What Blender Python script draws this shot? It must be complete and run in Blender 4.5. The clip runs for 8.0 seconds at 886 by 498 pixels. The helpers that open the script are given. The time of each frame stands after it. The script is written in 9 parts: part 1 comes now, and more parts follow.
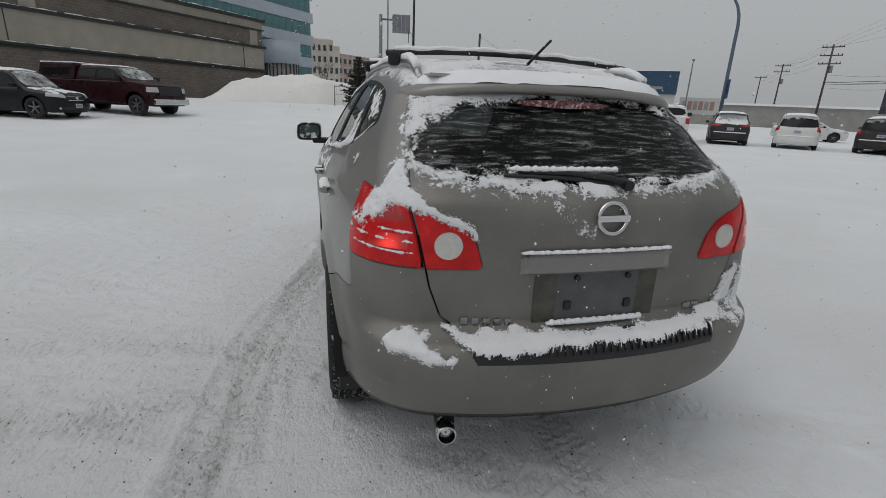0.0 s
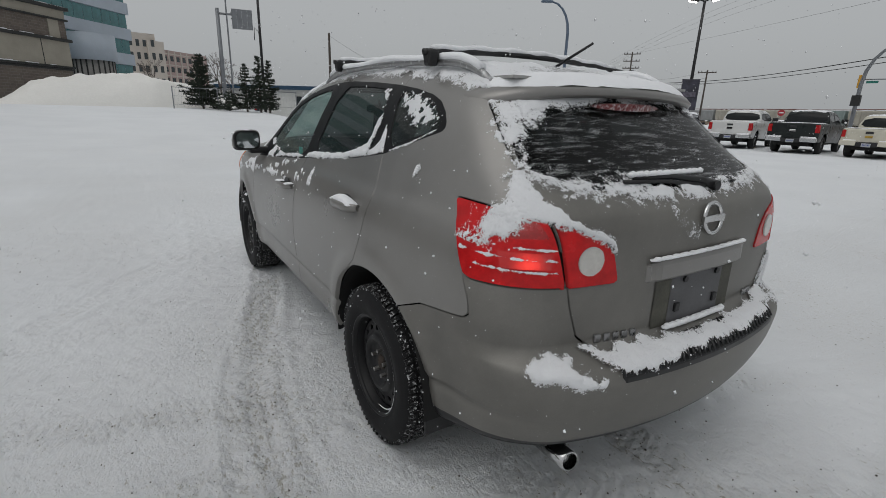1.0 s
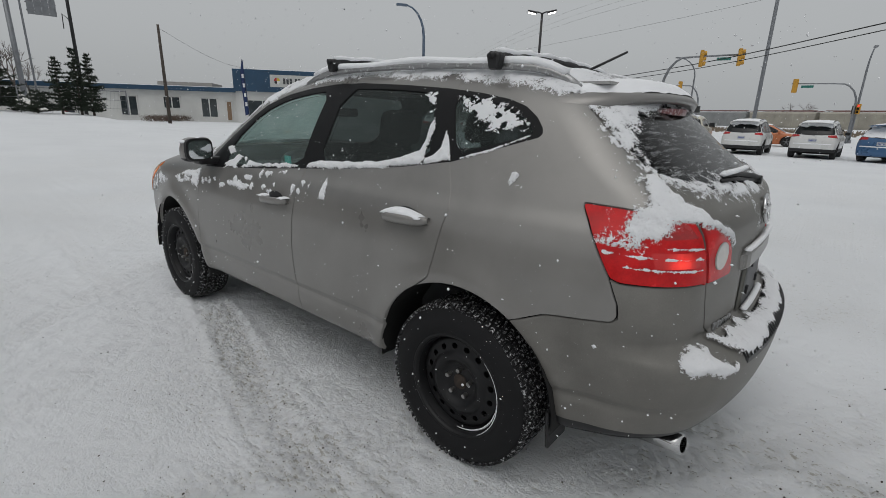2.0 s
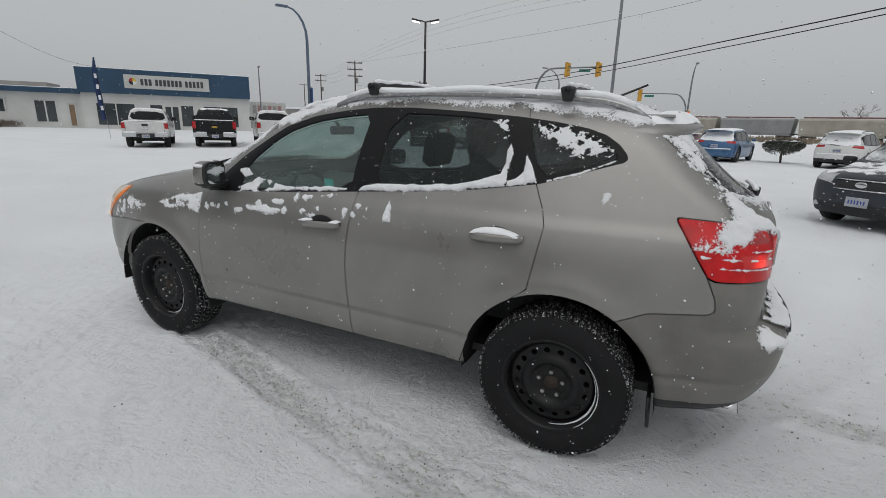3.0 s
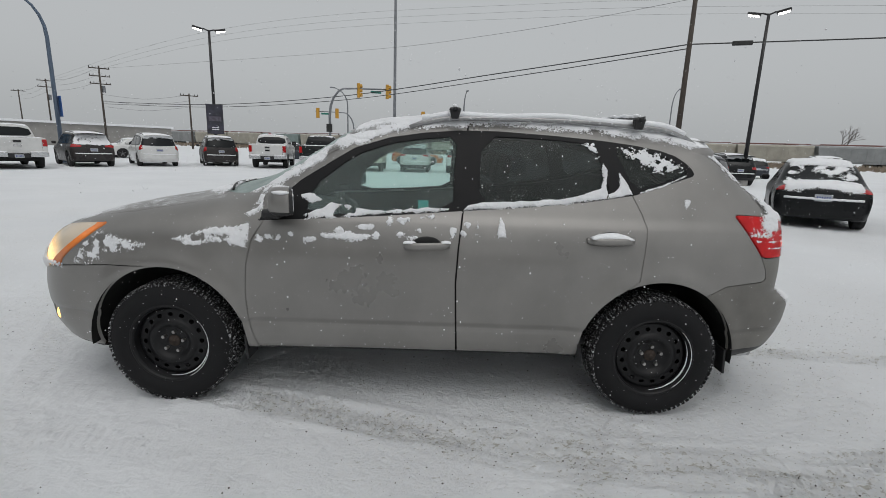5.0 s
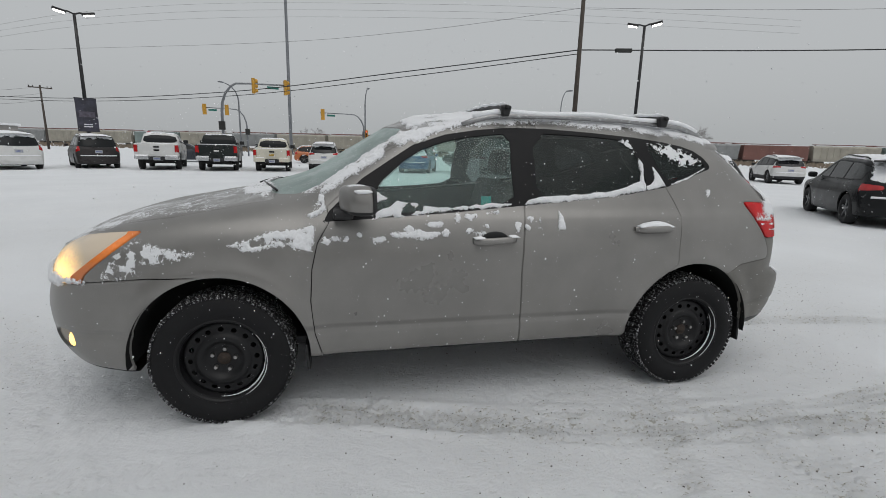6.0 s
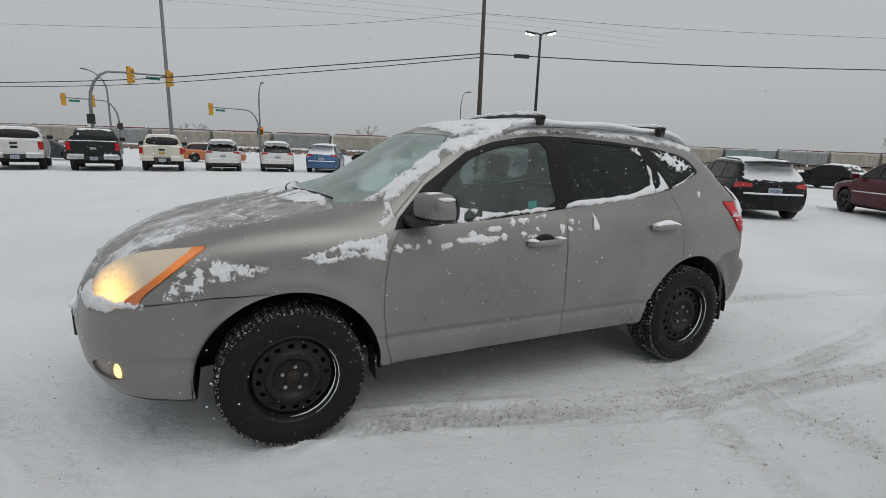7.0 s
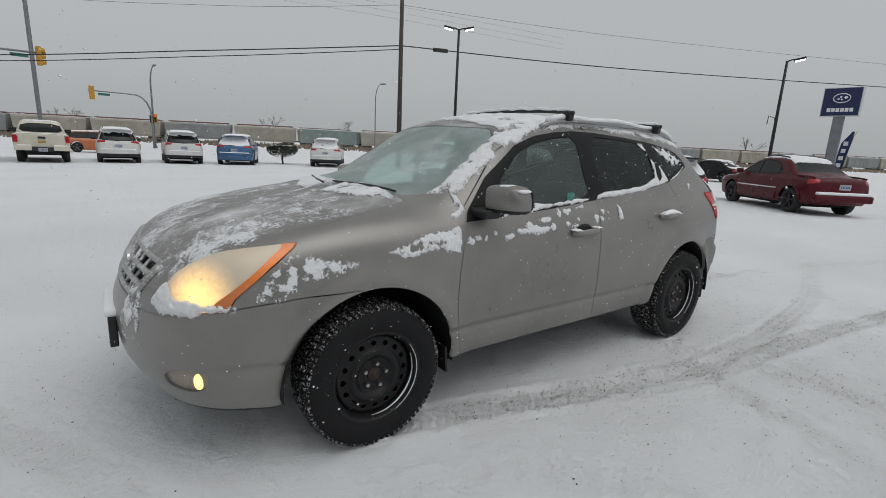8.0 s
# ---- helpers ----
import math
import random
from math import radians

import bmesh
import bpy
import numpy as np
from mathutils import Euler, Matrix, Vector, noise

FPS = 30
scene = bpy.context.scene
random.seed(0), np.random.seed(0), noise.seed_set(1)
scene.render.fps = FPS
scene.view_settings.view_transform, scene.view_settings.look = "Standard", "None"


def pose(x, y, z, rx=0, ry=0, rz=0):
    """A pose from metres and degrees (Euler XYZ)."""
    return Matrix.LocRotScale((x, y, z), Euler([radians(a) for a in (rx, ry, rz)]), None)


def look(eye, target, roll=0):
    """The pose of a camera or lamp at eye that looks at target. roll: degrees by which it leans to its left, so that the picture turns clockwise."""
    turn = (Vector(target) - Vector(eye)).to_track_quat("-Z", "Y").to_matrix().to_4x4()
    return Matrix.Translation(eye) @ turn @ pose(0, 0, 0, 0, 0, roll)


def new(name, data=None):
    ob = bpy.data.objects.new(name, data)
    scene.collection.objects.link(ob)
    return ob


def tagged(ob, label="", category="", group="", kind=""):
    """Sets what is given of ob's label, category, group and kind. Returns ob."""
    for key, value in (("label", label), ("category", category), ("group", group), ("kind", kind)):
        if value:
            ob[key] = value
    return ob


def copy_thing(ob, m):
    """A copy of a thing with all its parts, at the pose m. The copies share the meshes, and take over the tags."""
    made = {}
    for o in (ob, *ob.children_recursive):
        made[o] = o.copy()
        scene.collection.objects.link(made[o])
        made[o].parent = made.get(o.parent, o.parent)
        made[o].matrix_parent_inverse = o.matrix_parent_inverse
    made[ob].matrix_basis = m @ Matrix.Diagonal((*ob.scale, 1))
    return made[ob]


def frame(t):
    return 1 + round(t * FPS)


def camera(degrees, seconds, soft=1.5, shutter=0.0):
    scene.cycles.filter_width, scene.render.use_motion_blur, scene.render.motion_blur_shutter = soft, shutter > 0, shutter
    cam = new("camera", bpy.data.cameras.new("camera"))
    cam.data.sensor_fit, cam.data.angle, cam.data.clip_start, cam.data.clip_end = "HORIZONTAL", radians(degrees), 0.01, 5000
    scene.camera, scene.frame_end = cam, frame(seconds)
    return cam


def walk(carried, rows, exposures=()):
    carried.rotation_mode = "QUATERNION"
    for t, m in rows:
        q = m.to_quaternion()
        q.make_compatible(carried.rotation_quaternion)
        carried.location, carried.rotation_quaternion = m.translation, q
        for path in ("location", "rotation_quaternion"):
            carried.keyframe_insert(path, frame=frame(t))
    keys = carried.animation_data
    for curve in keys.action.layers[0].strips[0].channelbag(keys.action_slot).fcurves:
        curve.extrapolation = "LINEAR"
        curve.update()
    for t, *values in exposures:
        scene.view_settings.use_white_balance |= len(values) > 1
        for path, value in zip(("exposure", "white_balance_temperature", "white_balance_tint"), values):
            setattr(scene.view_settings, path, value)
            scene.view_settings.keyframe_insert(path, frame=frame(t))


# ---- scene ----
# ---- camera and walk ----
cam = camera(86.8, 8.0, 0.65)
PATH = [
    (0, (-0.919, -2.189, 1.431), (-0.405, -0.348, 0.842), 2.5),
    (0.5, (-1.321, -1.997, 1.438), (-0.535, -0.254, 0.852), 2.1),
    (1, (-1.618, -1.685, 1.417), (-0.577, -0.075, 0.851), 1.8),
    (1.5, (-1.939, -1.394, 1.405), (-0.661, 0.039, 0.844), 1.3),
    (2.8, (-2.666, -0.481, 1.451), (-0.962, 0.431, 0.933), 1.9),
    (3, (-2.798, -0.369, 1.481), (-1.055, 0.465, 0.964), 1.6),
    (3.5, (-2.977, 0.001, 1.448), (-1.142, 0.638, 0.973), 1.1),
    (4, (-3.139, 0.393, 1.442), (-1.239, 0.835, 1.005), 1.3),
    (4.5, (-3.291, 0.78, 1.455), (-1.347, 1.001, 1.036), 1.5),
    (5.8, (-3.312, 1.91, 1.434), (-1.387, 1.565, 1.014), 1.8),
    (6, (-3.25, 2.09, 1.421), (-1.339, 1.668, 1.006), 1.5),
    (6.5, (-3.13, 2.517, 1.421), (-1.268, 1.92, 1.002), 1.6),
    (7, (-3.041, 2.935, 1.444), (-1.266, 2.109, 1.035), 1.9),
    (7.5, (-2.846, 3.256, 1.432), (-1.168, 2.253, 1.007), 2.0),
    (8, (-2.673, 3.651, 1.413), (-1.09, 2.503, 0.99), 2.6),
]
walk(cam, [(t, look(eye, target, roll)) for t, eye, target, roll in PATH], [(0, -0.22), (1.5, -0.2), (3.0, 0.0), (7.0, 0.0), (8.0, -0.06)])

# ---- world and sun: an overcast sky with falling snow ----
world = bpy.data.worlds.new("overcast_sky")
scene.world = world
world.use_nodes = True
_wn = world.node_tree.nodes
_wl = world.node_tree.links
_wn.clear()
_sky = _wn.new("ShaderNodeTexSky")
_sky.sky_type = "NISHITA"
_sky.sun_disc = False
_sky.sun_elevation = radians(64)
_sky.sun_rotation = radians(257)
_sky.air_density, _sky.dust_density, _sky.ozone_density = 1.0, 6.0, 1.0
_grey = _wn.new("ShaderNodeHueSaturation")
_grey.inputs["Saturation"].default_value = 0.15
_wl.new(_sky.outputs[0], _grey.inputs["Color"])
_b1 = _wn.new("ShaderNodeBackground")
_b1.inputs["Strength"].default_value = 0.03
_wl.new(_grey.outputs[0], _b1.inputs["Color"])
_b2 = _wn.new("ShaderNodeBackground")
_b2.inputs["Color"].default_value = (0.945, 0.985, 1.008, 1)
_b2.inputs["Strength"].default_value = 0.40
_add = _wn.new("ShaderNodeAddShader")
_wl.new(_b1.outputs[0], _add.inputs[0])
_wl.new(_b2.outputs[0], _add.inputs[1])
_wo = _wn.new("ShaderNodeOutputWorld")
_wl.new(_add.outputs[0], _wo.inputs["Surface"])

sun = new("sun", bpy.data.lights.new("sun", "SUN"))
sun.data.energy = 0.6
sun.data.angle = radians(60)
sun.data.color = (1.0, 0.985, 0.965)
sun.matrix_world = look((0, 0, 30), (14, 3, 0))

# ---- materials ----


def nodes_of(name):
    m = bpy.data.materials.new(name)
    m.use_nodes = True
    nt = m.node_tree
    return m, nt, nt.nodes["Principled BSDF"]


def put(bsdf, **kw):
    for key, value in kw.items():
        bsdf.inputs[key.replace("_", " ")].default_value = value


def noise_node(nt, scale, detail=4.0, rough=0.6, coords="Object"):
    tc = nt.nodes.new("ShaderNodeTexCoord")
    n = nt.nodes.new("ShaderNodeTexNoise")
    n.inputs["Scale"].default_value = scale
    n.inputs["Detail"].default_value = detail
    n.inputs["Roughness"].default_value = rough
    nt.links.new(tc.outputs[coords], n.inputs["Vector"])
    return n


def ramp(nt, src, stops):
    r = nt.nodes.new("ShaderNodeValToRGB")
    while len(r.color_ramp.elements) < len(stops):
        r.color_ramp.elements.new(0.5)
    for e, (pos, col) in zip(r.color_ramp.elements, stops):
        e.position = pos
        e.color = (*col, 1) if isinstance(col, tuple) else (col, col, col, 1)
    nt.links.new(src, r.inputs["Fac"])
    return r


def mix_rgb(nt, fac, a, b, mode="MIX"):
    m = nt.nodes.new("ShaderNodeMix")
    m.data_type = "RGBA"
    m.blend_type = mode
    for sock, v in ((m.inputs["Factor"], fac), (m.inputs["A"], a), (m.inputs["B"], b)):
        if isinstance(v, bpy.types.NodeSocket):
            nt.links.new(v, sock)
        elif isinstance(v, tuple):
            sock.default_value = (*v, 1)
        else:
            sock.default_value = v
    return m.outputs["Result"]


def bump(nt, bsdf, src, strength=0.3, dist=0.01):
    b = nt.nodes.new("ShaderNodeBump")
    b.inputs["Strength"].default_value = strength
    b.inputs["Distance"].default_value = dist
    nt.links.new(src, b.inputs["Height"])
    nt.links.new(b.outputs["Normal"], bsdf.inputs["Normal"])


def surface(name, col, rough=0.6, metal=0.0, var=0.15, scale=6.0, fine=60.0, bump_s=0.15, dist=0.004, spec=0.5, dust=0.0, dust_scale=30.0, dust_big=0.0, coat=0.0, coords="Object"):
    """A plain material with variation at two scales; dust: how much fine snow lies on it."""
    m, nt, b = nodes_of(name)
    n1 = noise_node(nt, scale, 5, coords=coords)
    n2 = noise_node(nt, fine, 3, coords=coords)
    lo = tuple(c * (1 - var) for c in col)
    hi = tuple(min(1, c * (1 + var)) for c in col)
    r1 = ramp(nt, n1.outputs["Fac"], [(0.3, lo), (0.7, hi)])
    r2 = ramp(nt, n2.outputs["Fac"], [(0.3, 1 - var * 0.6), (0.7, 1.0)])
    out = mix_rgb(nt, 1.0, r1.outputs[0], r2.outputs[0], "MULTIPLY")
    rr = ramp(nt, n1.outputs["Fac"], [(0.3, max(0, rough - 0.08)), (0.7, min(1, rough + 0.08))])
    rough_out = rr.outputs[0]
    if dust:
        n3 = noise_node(nt, dust_scale, 8, 0.75, coords=coords)
        grain = n3.outputs["Fac"]
        if dust_big:
            n4 = noise_node(nt, dust_big, 5, 0.6, coords=coords)
            grain = mix_rgb(nt, 0.5, n3.outputs["Fac"], n4.outputs["Fac"])
        stops = (0.64 - 0.18 * dust, 0.74 - 0.12 * dust) if dust > 0.3 else (0.715 - 0.16 * dust, 0.735 - 0.16 * dust)
        r3 = ramp(nt, grain, [(stops[0], 0.0), (stops[1], 1.0)])
        out = mix_rgb(nt, r3.outputs[0], out, (0.8, 0.81, 0.83))
        rough_out = mix_rgb(nt, r3.outputs[0], rough_out, (0.8, 0.8, 0.8))
    nt.links.new(out, b.inputs["Base Color"])
    nt.links.new(rough_out, b.inputs["Roughness"])
    put(b, Metallic=metal, Specular_IOR_Level=spec, Coat_Weight=coat)
    if bump_s:
        bump(nt, b, n2.outputs["Fac"], bump_s, dist)
    return m


def glass_mat(name, col, rough=0.02, frost=0.0, frost_scale=40.0, veil=0.0, ior=1.3, streak=0.0):
    """A thin pane: sees through, mirrors a little; frost: white rime on it."""
    m, nt, b = nodes_of(name)
    nt.nodes.remove(b)
    tr = nt.nodes.new("ShaderNodeBsdfTransparent")
    tr.inputs["Color"].default_value = (*col, 1)
    gl = nt.nodes.new("ShaderNodeBsdfGlossy")
    gl.inputs["Roughness"].default_value = rough
    fr = nt.nodes.new("ShaderNodeFresnel")
    fr.inputs["IOR"].default_value = ior
    mx = nt.nodes.new("ShaderNodeMixShader")
    nt.links.new(fr.outputs[0], mx.inputs[0])
    nt.links.new(tr.outputs[0], mx.inputs[1])
    nt.links.new(gl.outputs[0], mx.inputs[2])
    last = mx.outputs[0]
    if veil:
        dv = nt.nodes.new("ShaderNodeBsdfDiffuse")
        dv.inputs["Color"].default_value = (0.66, 0.80, 0.77, 1)
        tv = nt.nodes.new("ShaderNodeBsdfTranslucent")
        tv.inputs["Color"].default_value = (0.60, 0.76, 0.73, 1)
        mv = nt.nodes.new("ShaderNodeMixShader")
        mv.inputs[0].default_value = 0.42
        nt.links.new(dv.outputs[0], mv.inputs[1])
        nt.links.new(tv.outputs[0], mv.inputs[2])
        nv = noise_node(nt, 3.0, 4, 0.6)
        rv = ramp(nt, nv.outputs["Fac"], [(0.3, veil * 0.8), (0.7, min(1.0, veil * 1.2))])
        mz = nt.nodes.new("ShaderNodeMixShader")
        nt.links.new(rv.outputs[0], mz.inputs[0])
        nt.links.new(last, mz.inputs[1])
        nt.links.new(mv.outputs[0], mz.inputs[2])
        last = mz.outputs[0]
    if frost:
        n = noise_node(nt, frost_scale, 9, 0.8)
        n2 = noise_node(nt, 4.0, 3, 0.6)
        if streak:
            tc = nt.nodes.new("ShaderNodeTexCoord")
            mp = nt.nodes.new("ShaderNodeMapping")
            mp.inputs["Scale"].default_value = (0.12, 0.5, 1.0)
            nt.links.new(tc.outputs["Object"], mp.inputs["Vector"])
            nt.links.new(mp.outputs[0], n2.inputs["Vector"])
            n2.inputs["Scale"].default_value = streak
        a = nt.nodes.new("ShaderNodeMath")
        a.operation = "ADD"
        h = nt.nodes.new("ShaderNodeMath")
        h.operation = "MULTIPLY"
        h.inputs[1].default_value = 0.6
        nt.links.new(n2.outputs["Fac"], h.inputs[0])
        nt.links.new(n.outputs["Fac"], a.inputs[0])
        nt.links.new(h.outputs[0], a.inputs[1])
        r = ramp(nt, a.outputs[0], [(0.95 - 0.3 * frost, 0.0), (1.0 - 0.14 * frost, min(1.0, 0.35 + 0.65 * frost))])
        df = nt.nodes.new("ShaderNodeBsdfDiffuse")
        df.inputs["Color"].default_value = (0.8, 0.82, 0.84, 1)
        tl = nt.nodes.new("ShaderNodeBsdfTranslucent")
        tl.inputs["Color"].default_value = (0.75, 0.8, 0.8, 1)
        m1 = nt.nodes.new("ShaderNodeMixShader")
        m1.inputs[0].default_value = 0.35
        nt.links.new(df.outputs[0], m1.inputs[1])
        nt.links.new(tl.outputs[0], m1.inputs[2])
        m2 = nt.nodes.new("ShaderNodeMixShader")
        nt.links.new(r.outputs[0], m2.inputs[0])
        nt.links.new(last, m2.inputs[1])
        nt.links.new(m1.outputs[0], m2.inputs[2])
        last = m2.outputs[0]
    nt.links.new(last, nt.nodes["Material Output"].inputs["Surface"])
    return m


def glow_mat(name, col, strength, base=(0.8, 0.8, 0.8)):
    m, nt, b = nodes_of(name)
    put(b, Base_Color=(*base, 1), Emission_Color=(*col, 1), Emission_Strength=strength, Roughness=0.3)
    return m


PAINT = surface("grey_metallic_paint", (0.250, 0.242, 0.231), 0.34, 0.48, 0.12, 2.2, 900.0, 0.0, spec=0.45, dust=0.30, dust_scale=120.0, coat=0.18)
PAINT_DIRTY = surface("grey_paint_under_road_film", (0.190, 0.183, 0.168), 0.46, 0.35, 0.20, 3.5, 240.0, 0.05, 0.001, spec=0.4, dust=0.28, dust_scale=110.0, coat=0.05)
PAINT_TOP = surface("grey_paint_dusted_with_snow", (0.240, 0.232, 0.221), 0.44, 0.4, 0.10, 3.0, 400.0, 0.1, 0.003, dust=0.86, dust_scale=230.0, dust_big=3.0)
BLACK_PLASTIC = surface("black_plastic", (0.012, 0.012, 0.013), 0.45, 0, 0.25, 8, 220, 0.1, 0.001, dust=0.12, dust_scale=70)
BLACK_TRIM = surface("black_window_trim", (0.006, 0.006, 0.007), 0.5, 0, 0.2, 8, 220, 0.03, 0.001, spec=0.2, dust=0.06, dust_scale=60)
UNDERBODY = surface("dark_underbody", (0.006, 0.006, 0.006), 0.8, 0, 0.3, 8, 90, 0.2)
RUBBER = surface("tyre_rubber", (0.010, 0.010, 0.011), 0.72, 0, 0.3, 12, 160, 0.25, 0.002, spec=0.25, dust=0.30, dust_scale=160)
TREAD = surface("snowy_tyre_tread", (0.014, 0.014, 0.015), 0.8, 0, 0.3, 12, 160, 0.3, 0.003, spec=0.25, dust=0.62, dust_scale=85)
STEEL_BLACK = surface("black_painted_steel", (0.010, 0.010, 0.011), 0.45, 0.0, 0.3, 10, 180, 0.15, 0.001, spec=0.3, dust=0.28, dust_scale=130)
STEEL_BARE = surface("worn_bare_steel", (0.42, 0.41, 0.40), 0.35, 1.0, 0.25, 14, 160, 0.1, 0.001)
RUST = surface("rusty_hub", (0.045, 0.033, 0.026), 0.8, 0.2, 0.4, 40, 200, 0.3, 0.002)
CHROME = surface("chrome", (0.62, 0.62, 0.62), 0.14, 1.0, 0.08, 10, 300, 0.0)
SNOW = None


def snow_mat(name, col=(0.86, 0.87, 0.89), fine=140.0, strength=0.5, dist=0.006):
    m, nt, b = nodes_of(name)
    n1 = noise_node(nt, 9.0, 6, 0.65)
    n2 = noise_node(nt, fine, 6, 0.7)
    r = ramp(nt, n1.outputs["Fac"], [(0.25, tuple(c * 0.93 for c in col)), (0.7, col)])
    nt.links.new(r.outputs[0], b.inputs["Base Color"])
    put(b, Roughness=0.75, Specular_IOR_Level=0.25)
    bump(nt, b, n2.outputs["Fac"], strength, dist)
    return m


SNOW = snow_mat("fresh_snow")


def powder_mat():
    """Snow that breaks up into single grains where its cover thins out."""
    m, nt, b = nodes_of("powder_snow")
    n1 = noise_node(nt, 9.0, 6, 0.65)
    r = ramp(nt, n1.outputs["Fac"], [(0.25, (0.80, 0.81, 0.83)), (0.7, (0.86, 0.87, 0.89))])
    nt.links.new(r.outputs[0], b.inputs["Base Color"])
    put(b, Roughness=0.8, Specular_IOR_Level=0.2)
    n2 = noise_node(nt, 150.0, 5, 0.75)
    bump(nt, b, n2.outputs["Fac"], 0.8, 0.008)
    n3 = noise_node(nt, 80.0, 5, 0.85)
    a = nt.nodes.new("ShaderNodeAttribute")
    a.attribute_name = "cover"
    s = nt.nodes.new("ShaderNodeMath")
    s.operation = "MULTIPLY_ADD"
    s.inputs[1].default_value = 0.5
    nt.links.new(a.outputs["Fac"], s.inputs[0])
    nt.links.new(n3.outputs["Fac"], s.inputs[2])
    k = ramp(nt, s.outputs[0], [(0.735, 0.0), (0.76, 1.0)])
    tr = nt.nodes.new("ShaderNodeBsdfTransparent")
    mx = nt.nodes.new("ShaderNodeMixShader")
    nt.links.new(k.outputs[0], mx.inputs[0])
    nt.links.new(tr.outputs[0], mx.inputs[1])
    nt.links.new(b.outputs[0], mx.inputs[2])
    nt.links.new(mx.outputs[0], nt.nodes["Material Output"].inputs["Surface"])
    return m


POWDER = powder_mat()
GLASS_CLEAR = glass_mat("side_window_glass", (0.80, 0.95, 0.91), 0.01, veil=0.16, ior=1.22)
GLASS_DARK = glass_mat("privacy_glass", (0.15, 0.165, 0.165), 0.015, 0.10, 90.0, veil=0.045, ior=1.25)
GLASS_REAR = glass_mat("frosted_rear_glass", (0.10, 0.11, 0.11), 0.05, 0.33, 300.0, ior=1.27, streak=75.0)
GLASS_WIND = glass_mat("snow_dusted_windscreen", (0.66, 0.80, 0.76), 0.03, 0.42, 150.0, veil=0.60, ior=1.25)
GLASS_FAR = surface("far_window_glass", (0.010, 0.012, 0.013), 0.1, 0, 0.2, 4, 40, 0.0, spec=0.28, dust=0.06, dust_scale=20)
RED_LENS = surface("red_lamp_lens", (0.56, 0.010, 0.012), 0.22, 0, 0.25, 14, 120, 0.0, spec=0.3, dust=0.03, dust_scale=60)
RED_DARK = surface("dark_red_reflector", (0.36, 0.007, 0.008), 0.25, 0, 0.3, 20, 160, 0.1, 0.002, coat=0.5)
RED_GLOW = glow_mat("lit_red_tail_lamp", (1.0, 0.03, 0.02), 0.9, (0.7, 0.03, 0.02))
WHITE_LENS = surface("white_lamp_lens", (0.55, 0.53, 0.50), 0.15, 0, 0.1, 30, 200, 0.1, 0.001, coat=0.5)

# ---- mesh helpers ----


def link_mesh(name, verts, faces, mat, parent=None, label="", smooth=True, normals=None):
    me = bpy.data.meshes.new(name)
    if isinstance(faces, np.ndarray):
        n = faces.shape[1]
        me.vertices.add(len(verts))
        me.vertices.foreach_set("co", np.asarray(verts, np.float32).ravel())
        me.loops.add(faces.size)
        me.loops.foreach_set("vertex_index", faces.astype(np.int32).ravel())
        me.polygons.add(len(faces))
        me.polygons.foreach_set("loop_start", np.arange(0, faces.size, n, dtype=np.int32))
        me.update(calc_edges=True)
    else:
        me.from_pydata([tuple(v) for v in verts], [], [tuple(int(i) for i in f) for f in faces])
    if mat is not None:
        me.materials.append(mat)
    if smooth and len(me.polygons):
        me.polygons.foreach_set("use_smooth", np.ones(len(me.polygons), bool))
    if normals is not None and len(verts):
        me.normals_split_custom_set_from_vertices(np.asarray(normals, np.float32).tolist())
    me.update()
    ob = new(name, me)
    if parent is not None:
        ob.parent = parent
    if label:
        ob["label"] = label
    return ob


def part(name, bm, mat, parent=None, label="", smooth=False):
    me = bpy.data.meshes.new(name)
    bm.normal_update()
    bm.to_mesh(me)
    bm.free()
    me.materials.append(mat)
    if smooth:
        me.polygons.foreach_set("use_smooth", [True] * len(me.polygons))
    ob = new(name, me)
    if parent is not None:
        ob.parent = parent
    if label:
        ob["label"] = label
    return ob


def thing(name, label, category, at=(0, 0, 0), turn=0.0, group="", kind=""):
    ob = new(name)
    ob.matrix_world = pose(*at, 0, 0, turn)
    return tagged(ob, label, category, group, kind)


def add_box(bm, x0, x1, y0, y1, z0, z1, bevel=0.0, m=None):
    r = bmesh.ops.create_cube(bm, size=1.0)
    vs = r["verts"]
    for v in vs:
        v.co = Vector(((x0 + x1) / 2 + v.co.x * (x1 - x0), (y0 + y1) / 2 + v.co.y * (y1 - y0), (z0 + z1) / 2 + v.co.z * (z1 - z0)))
    if bevel:
        es = list({e for v in vs for e in v.link_edges})
        r2 = bmesh.ops.bevel(bm, geom=es, offset=bevel, segments=2, affect="EDGES", profile=0.5)
        vs = list({v for f in r2["faces"] for v in f.verts} | {v for v in vs if v.is_valid})
    if m is not None:
        bmesh.ops.transform(bm, matrix=m, verts=vs)
    return vs


def add_cyl(bm, p0, p1, r0, r1=None, seg=16, caps=True):
    p0, p1 = Vector(p0), Vector(p1)
    d = p1 - p0
    m = Matrix.Translation((p0 + p1) / 2) @ d.to_track_quat("Z", "Y").to_matrix().to_4x4()
    return bmesh.ops.create_cone(bm, cap_ends=caps, segments=seg, radius1=r0, radius2=r0 if r1 is None else r1, depth=d.length, matrix=m)["verts"]


